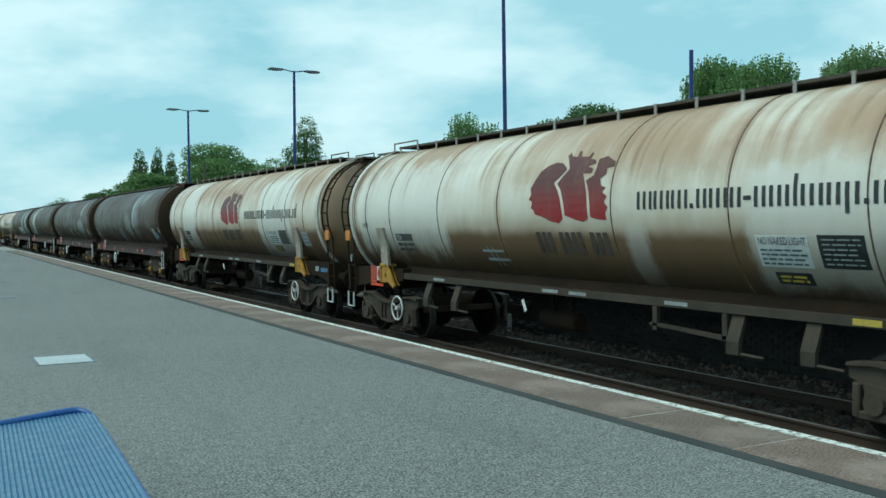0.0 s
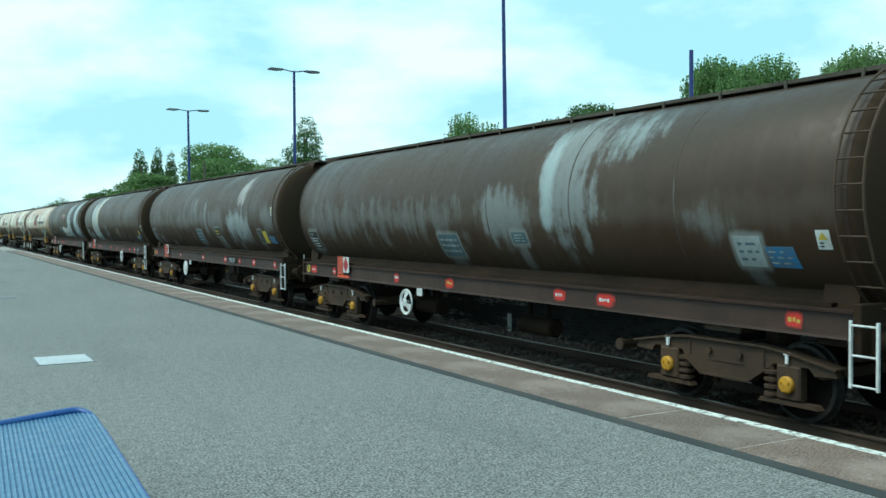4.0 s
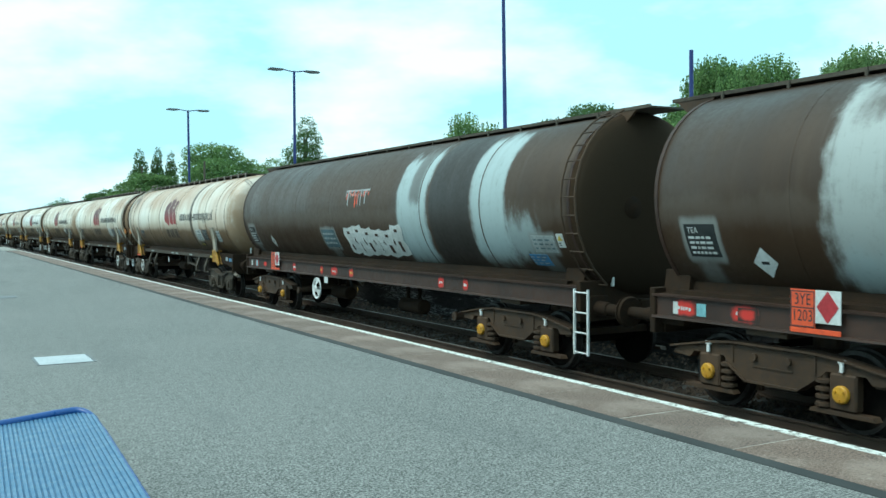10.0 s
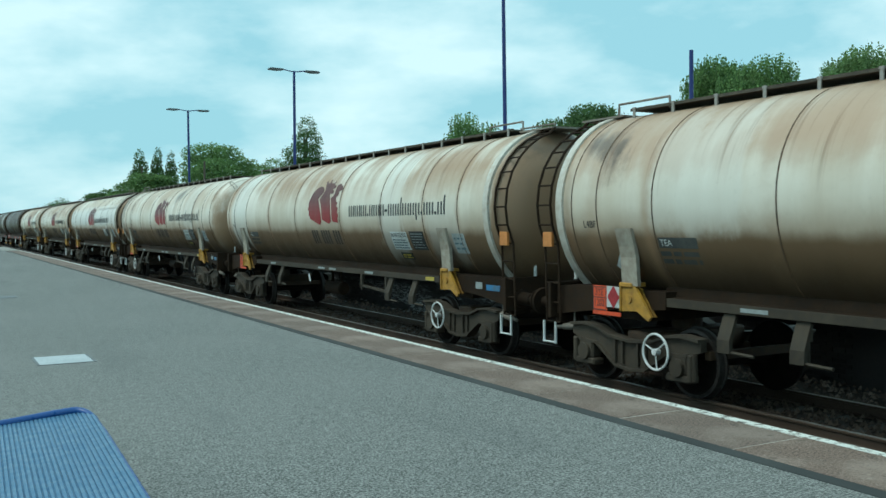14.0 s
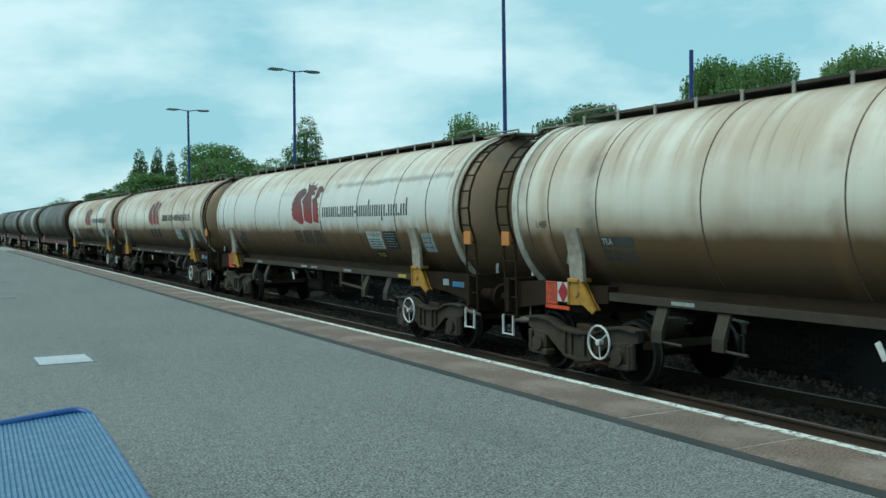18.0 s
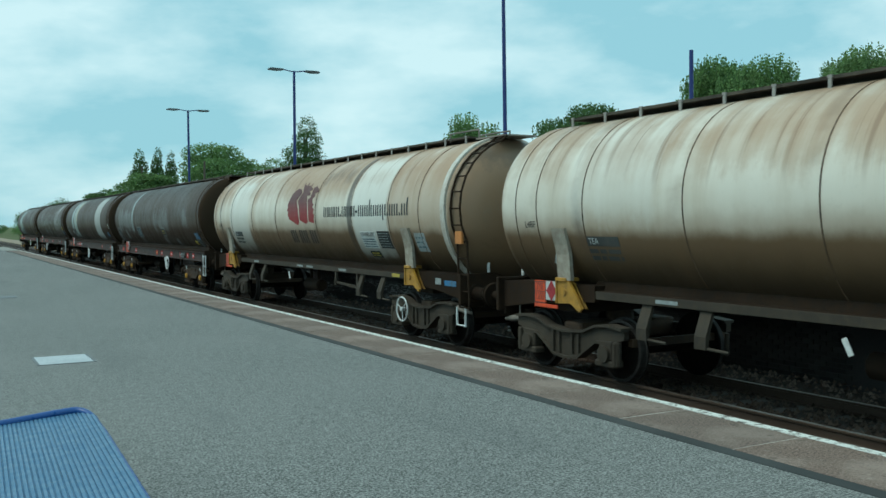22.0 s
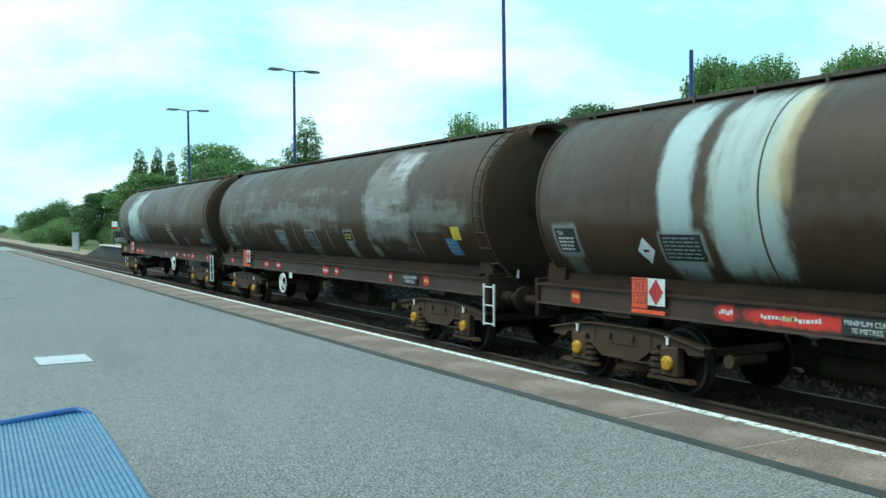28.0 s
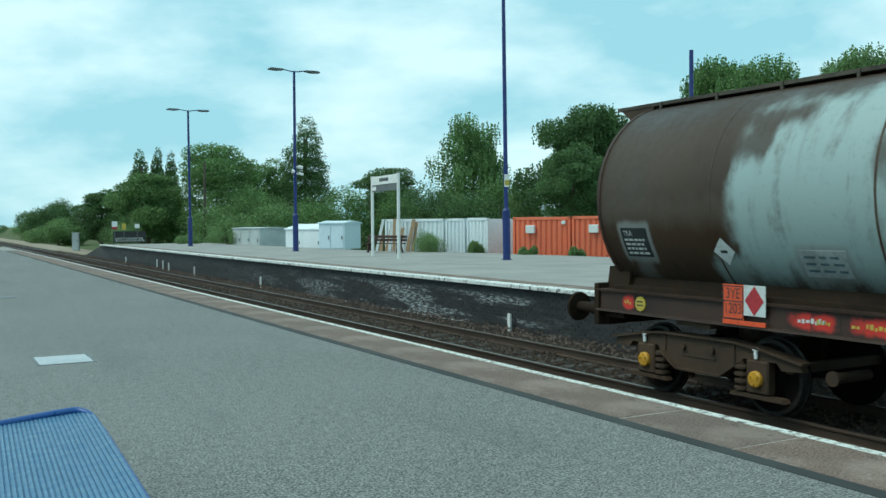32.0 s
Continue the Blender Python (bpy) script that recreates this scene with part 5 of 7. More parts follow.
    for y in (-0.14, 0.10):
        prism(bm, [(-0.20, 1.10), (-0.20, 1.42), (-0.05, 1.50), (0.1, 1.46), (0.42, 1.06), (0.36, 1.0), (0.14, 1.12)] if y < 0 else
              [(-0.16, 1.12), (-0.16, 1.40), (-0.02, 1.46), (0.1, 1.40), (0.36, 1.05)], -1.22 if y < 0 else -1.10, -1.18 if y < 0 else -1.06)
    box(bm, -1.25, -0.98, -0.2, 0.06, 1.44, 1.50, 0.01)
    box(bm, -1.25, -0.98, -0.2, -0.17, 1.1, 1.45, 0.01)
    rod(bm, (-1.24, 0.0, 1.28), (-1.02, 0.0, 1.28), 0.05, 12)
    SH["c_bracket"] = mesh_of(bm, "lifting_bracket", MAT["yellow"])
    bm = B()
    rod(bm, (-0.98, -0.36, 0.72), (-0.98, 0.16, 0.79), 0.055, 12)
    rod(bm, (-0.98, -0.52, 0.70), (-0.98, -0.36, 0.72), 0.03, 8)
    rod(bm, (-0.98, -0.10, 0.74), (-0.98, -0.10, 0.98), 0.016, 6)
    SH["c_pipe"] = mesh_of(bm, "brake_pipe", MAT["walk"], True)
    bm = B()
    prism(bm, [(-1.02, 1.2), (-0.98, 1.2), (-1.08, 0.86), (-1.08, 0.72), (-1.14, 0.72), (-1.14, 0.88)], -0.10, 0.10, "y")
    rod(bm, (-1.1, 0.1, 0.74), (-1.1, -0.45, 0.72), 0.022, 6)
    hanger = mesh_of(bm, "brake_hanger", MAT["frame2"])
    for side, key in ((-1, "c_lug_near"), (1, "c_lug_off")):     # lifting lugs: bent bars on the dome's shoulder
        bm = B()
        loop = []
        for a, d in ((48, 0.05), (60, 0.05), (72, 0.05), (78, 0.0), (72, -0.05), (60, -0.05), (48, -0.05)):
            r = TC.r * math.sin(radians(a)) ** 0.72 + 0.02
            q = radians(90 - side * 30)
            loop.append(Vector((r * math.cos(q) + d * math.sin(q), -h + 0.96 - 0.62 * math.cos(radians(a)) - 0.01, TC.c + r * math.sin(q) - d * math.cos(q))))
        for a, b in zip(loop[:-1], loop[1:]):
            rod(bm, a, b, 0.011, 6)
        SH[key] = mesh_of(bm, "lifting_lug", MAT["walkpost"])
    SH["c_hanger"] = hanger
    bm = B()
    box(bm, -1.06, -1.04, -0.035, 0.035, 0.86, 1.07, 0.006)
    bmesh.ops.rotate(bm, verts=bm.verts, cent=(-1.05, 0, 1.07), matrix=Matrix.Rotation(radians(-28), 3, "X"))
    SH["c_tag"] = mesh_of(bm, "valve_handle", MAT["wheelwhite"])
    bm = B()
    prism(bm, [(-0.6, 0.86), (0.8, 0.94), (0.8, 0.98), (-0.6, 0.92)], -1.08, -1.02)
    for y in (-0.55, 0.7):
        box(bm, -1.08, -1.02, y - 0.04, y + 0.04, 0.88, 1.2)
    SH["c_bar"] = mesh_of(bm, "brake_rigging", MAT["frame2"])


def cream_wagon(cfg):
    w = thing("tank_wagon", cfg["label"], "tank wagon", "tank wagons of the train")
    h = LC / 2
    e = cfg["ladder_end"]          # -1: ladder end leads, 1: trails
    b = part("barrel", SH["c_barrel"], None, w)
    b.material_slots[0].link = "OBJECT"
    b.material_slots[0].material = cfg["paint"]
    for key, nm in (("c_sill", "side_sill"), ("c_edge", "sill_edge"), ("c_walk", "walkway"), ("c_enda", "end_frame"), ("c_endb", "end_frame")):
        part(nm, SH[key], None, w)
    for k in range(18):
        wp = part("walkway_bracket", SH["c_post"], None, w)
        wp.location = (-0.402, -h + 1.7 + k * (LC - 3.4) / 17, 0)
    for rel in SEAMS:
        s = part("weld_seam", SH["c_seam"], None, w)
        s.location = (0, -h + rel - (cfg.get("short", 0.0) if rel > 9 else 0.0), 0)
    hp = part("end_hoop", SH["c_hoop"], None, w, "pale hoop round the tank's end")
    hp.location = (0, e * (h - (0.97 if e < 0 else 1.12)), 0)
    la = part("ladder", SH["c_ladder"], None, w)
    la.location = (0, e * (h - (0.58 if e < 0 else 0.66)), 0)
    rungs(la, [(q[0], q[2]) for q in C_RAIL], 0.015, MAT["darkframe"], SH["c_ladder"])
    ob = part("warning_board", SH["c_orange"], None, w, "orange warning board on the ladder")
    ob.location = (0, e * (h - (0.58 if e < 0 else 0.66)), 0)
    sp = part("step", SH["c_step"], None, w, "white steel step")
    sp.location = (0, e * (h - (0.70 if e < 0 else 0.55)), 0)
    tp = part("top_platform", SH["c_rail"], None, w)
    tp.matrix_local = Matrix.Translation((0, e * (h - 1.3), 0)) @ (Matrix.Rotation(math.pi, 4, "Z") if e > 0 else Matrix())
    if e > 0:
        for key in ("c_lug_near", "c_lug_off"):
            part("lifting_lug", SH[key], None, w, "bent steel lifting lug on the dome")
    hw = part("handwheel", SH["hw_spoked"], None, w, "white spoked brake handwheel")
    hw.location = (-1.17, e * (h - 3.0), 0.60)
    for s in (-1, 1):
        for x in (-0.87, 0.87):
            f = part("buffer", SH["c_buffer"], None, w)
            f.matrix_local = Matrix.Translation((x, s * (h - 0.62), 1.06)) @ (Matrix.Rotation(math.pi, 4, "Z") if s < 0 else Matrix())
        bogie(w, s * (h - 2.38), "cast")
        st = part("strap", SH["c_strap"], None, w)
        st.location = (0, s * (h - 2.55), 0)
        br = part("lifting_bracket", SH["c_bracket"], None, w, "yellow lifting bracket")
        br.matrix_local = Matrix.Translation((0, s * (h - 2.55), 0)) @ Matrix.Diagonal((1, -1, 1, 1))
        pp = part("brake_pipe", SH["c_pipe"], None, w, "grey brake pipe beside the bogie")
        pp.matrix_local = Matrix.Translation((0, s * (h - 1.1), 0)) @ (Matrix.Rotation(math.pi, 4, "Z") @ Matrix.Diagonal((-1, 1, 1, 1)) if s > 0 else Matrix())
        lb = part("lamp_bracket", SH["lampiron"], None, w)
        lb.location = (-0.62, s * (h - 0.56), 1.52)
    for rel in (4.17, 5.27, 12.03, 13.13):
        hg = part("brake_hanger", SH["c_hanger"], None, w)
        hg.location = (0, -h + rel, 0)
    cy = part("brake_cylinder", SH["cylinder"], None, w)
    cy.location = (-0.45, -h + 9.6, 0.72)
    rg = part("brake_rigging", SH["c_bar"], None, w)
    rg.location = (0, -h + 6.0, 0)
    vh = part("valve_handle", SH["c_tag"], None, w, "white valve handle")
    vh.location = (0, -h + (9.9 if e > 0 else 10.0), 0)
    hazard_panel(w, -1.1, h - 1.92, 1.06, 0.62, 0.36, ("3YE", "1202"), True)
    bm = B()
    box(bm, -1.088, -1.08, -h + 0.95, -h + 1.38, 1.16, 1.26, 0.003)
    part("label", bm, MAT["signblue"], w, "bright blue label on the frame")
    bm = B()
    box(bm, -1.087, -1.08, -h + 1.52, -h + 1.74, 1.17, 1.29, 0.003)
    part("label", bm, MAT["signgrey"], w, "small pale label on the frame")
    bm = B()
    box(bm, -1.076, -1.066, -h + 3.3, -h + 3.65, 1.225, 1.295, 0.002)
    part("label", bm, MAT["signyellow"], w, "yellow label on the sill")
    bm = B()
    for rel in (6.1, 8.2, 8.9, 12.5):
        box(bm, -1.07, -1.066, -h + rel, -h + rel + 0.42, 1.235, 1.285)
    part("marking", bm, MAT["signgrey"], w, "faded pale marks on the sill")
    livery(w, TC, h, cfg.get("crest", MAT["maroon"]), 8.3, cfg.get("line", (6.77, 2.36)))
    for mk in [("naked", 4.43, 1.99, 0.72, 0.36), ("plate", 3.65, 2.0, 0.58, 0.36), ("grey", 2.05, 1.97, 0.42, 0.36), ("tea", 13.8, 1.95, 0.7, 0.36),
               ("diamond", 15.0, 1.72, 0.34, 0.34), ("l4bf", 15.5, 2.26, 0.3, 0.10), ("warn", 4.4, 1.68, 0.5, 0.14)] + cfg.get("marks", []):
        mark(w, TC, h, mk)
    return w


dark_shared()
cream_shared()


# ---- the train: its sixteen wagons ----
BROWN, BROWN2 = (0.047, 0.0268, 0.0152), (0.061, 0.0370, 0.0212)
PALE, SILVER, CREAMY = (0.39, 0.48, 0.49), (0.22, 0.238, 0.235), (0.58, 0.52, 0.36)
CREAM, CREAM2 = (0.74, 0.69, 0.59), (0.62, 0.55, 0.44)
RUST, DEEP_BROWN, GRIME = (0.37, 0.235, 0.14), (0.036, 0.025, 0.015), (0.16, 0.098, 0.05)
WIPED = (0.27, 0.29, 0.28)
CLEAN = (0.74, 0.74, 0.68)
BLACK = (0.03, 0.028, 0.026)


def brown(seed, bands, extra=0.25, marks=(), wipe=(1.0, 4.5, 0.7)):
    h = LD / 2
    # first band: a paler strip along the whole side, painted as sky sheen
    bands = [(0.8, LD - 1.0, 2.25, 2.66, (0.12, 0.10, 0.082), 0.34, 0.5)] + list(bands)
    for m in marks:      # paint wiped round the labels and down from them
        kind, y, z, wd, ht = m[:5]
        wd *= 0.7 if kind == "data" else 1.0
        if kind in ("plate", "dull", "warn", "data", "grey"):
            bands += [(y - wd / 2 - 0.07, y + wd / 2 + 0.07, z - ht / 2 - 0.07, z + ht / 2 + 0.07, WIPED, 0.75, 0.12), (y - wd * 0.35, y + wd * 0.4, 1.42, z - ht / 2, WIPED, 0.5, 0.35)]
        elif kind == "scuff":
            bands.append((y - wd / 2, y + wd / 2, z - ht / 2, z + ht / 2, WIPED, 0.8, 0.18))
    bands = bands + [(-1.0, 0.74, 1.2, 4.2, (0.042, 0.030, 0.020), 0.9, 0.04), (LD - 1.08, LD + 1, 1.2, 4.2, (0.042, 0.029, 0.020), 0.9, 0.04)]
    # crown painted darker to offset light from above; low side darkens downwards
    return tank_paint("brown_tank_paint", BROWN, BROWN2, [((0.12, 0.105, 0.095), extra, 2.0, 2.6, 0.50, 0.4), ((0.034, 0.025, 0.019), 0.6, 2.2, 1.3, 0.38, 0.4), ((0.030, 0.0195, 0.013), 0.55, 3.2, 3.9, 0.2, 0.5)],
                      # over: shade of the lower side, laid into the colour above the bands
                      [(-h + a, -h + b, c, d, col, k, r + (0.2 if k > 0.82 and col is not BLACK and d > 3.0 else 0.0)) for a, b, c, d, col, k, r in bands], seed, 0.40, spec=0.34, wipe=wipe, ends=(-h + 0.76, h - 1.10), drip=((0.10, 0.08, 0.062), 0.2, 2.3, 3.4), over=(((0.024, 0.017, 0.011), 0.6, 2.0, 1.35),))


def cream(seed, bands, grime=0.85, rust=0.88, end=-1):
    h = LC / 2
    rng = random.Random(seed)
    bands = bands + ([(-1.0, 0.87, 1.0, 4.1, (0.115, 0.08, 0.05), 1.0, 0.0)] if end < 0 else [(LC - 1.02, LC + 1.0, 1.0, 4.1, (0.115, 0.08, 0.05), 1.0, 0.0)])
    bands = bands + [(-1.0, 0.9, 1.2, 3.5, (0.33, 0.21, 0.12), 0.85, 0.6), (LC - 1.05, LC + 1, 1.2, 3.5, (0.33, 0.21, 0.12), 0.85, 0.6)]
    if end > 0:
        bands = bands + [(-1.0, 0.80, 1.3, 3.0, (0.36, 0.23, 0.13), 0.7, 0.75), (-1.0, 0.62, 1.2, 2.9, (0.30, 0.185, 0.10), 0.7, 0.55)]
    seams = [(-h + s, rng.choice((RUST, (0.22, 0.12, 0.06), (0.1, 0.07, 0.05))), rng.uniform(0.35, 0.8), rng.uniform(0.08, 0.3)) for s in SEAMS]
    # brown grime low on the side; every colour darkens further towards the bottom
    return tank_paint("cream_tank_paint", CREAM, CREAM2,
                      [(RUST, rust, 2.7, 3.4, 0.34, 0.5), ((0.34, 0.24, 0.15), 0.6, 2.6, 2.2, 0.15, 0.35), (GRIME, min(1.0, grime + 0.1), 2.30, 2.08, 0.02, 0.2), (DEEP_BROWN, 0.88, 2.05, 1.5, 0.02, 0.3), (DEEP_BROWN, 0.45, 3.7, 3.95, 0.45, 0.5)],
                      [(-h + a, -h + b, c, d, col, k * 0.85, r + 0.25) for a, b, c, d, col, k, r in bands], seed, 0.36, seams, fleck=0.12, drip=((0.20, 0.11, 0.055), 0.55, 2.75, 3.5), over=((GRIME, 0.45, 2.25, 1.75), (DEEP_BROWN, 0.75, 1.9, 1.3)))


DARK_LABEL = "dark brown bogie tank wagon"
CREAM_LABEL = "grimy cream tank wagon, maroon crest"
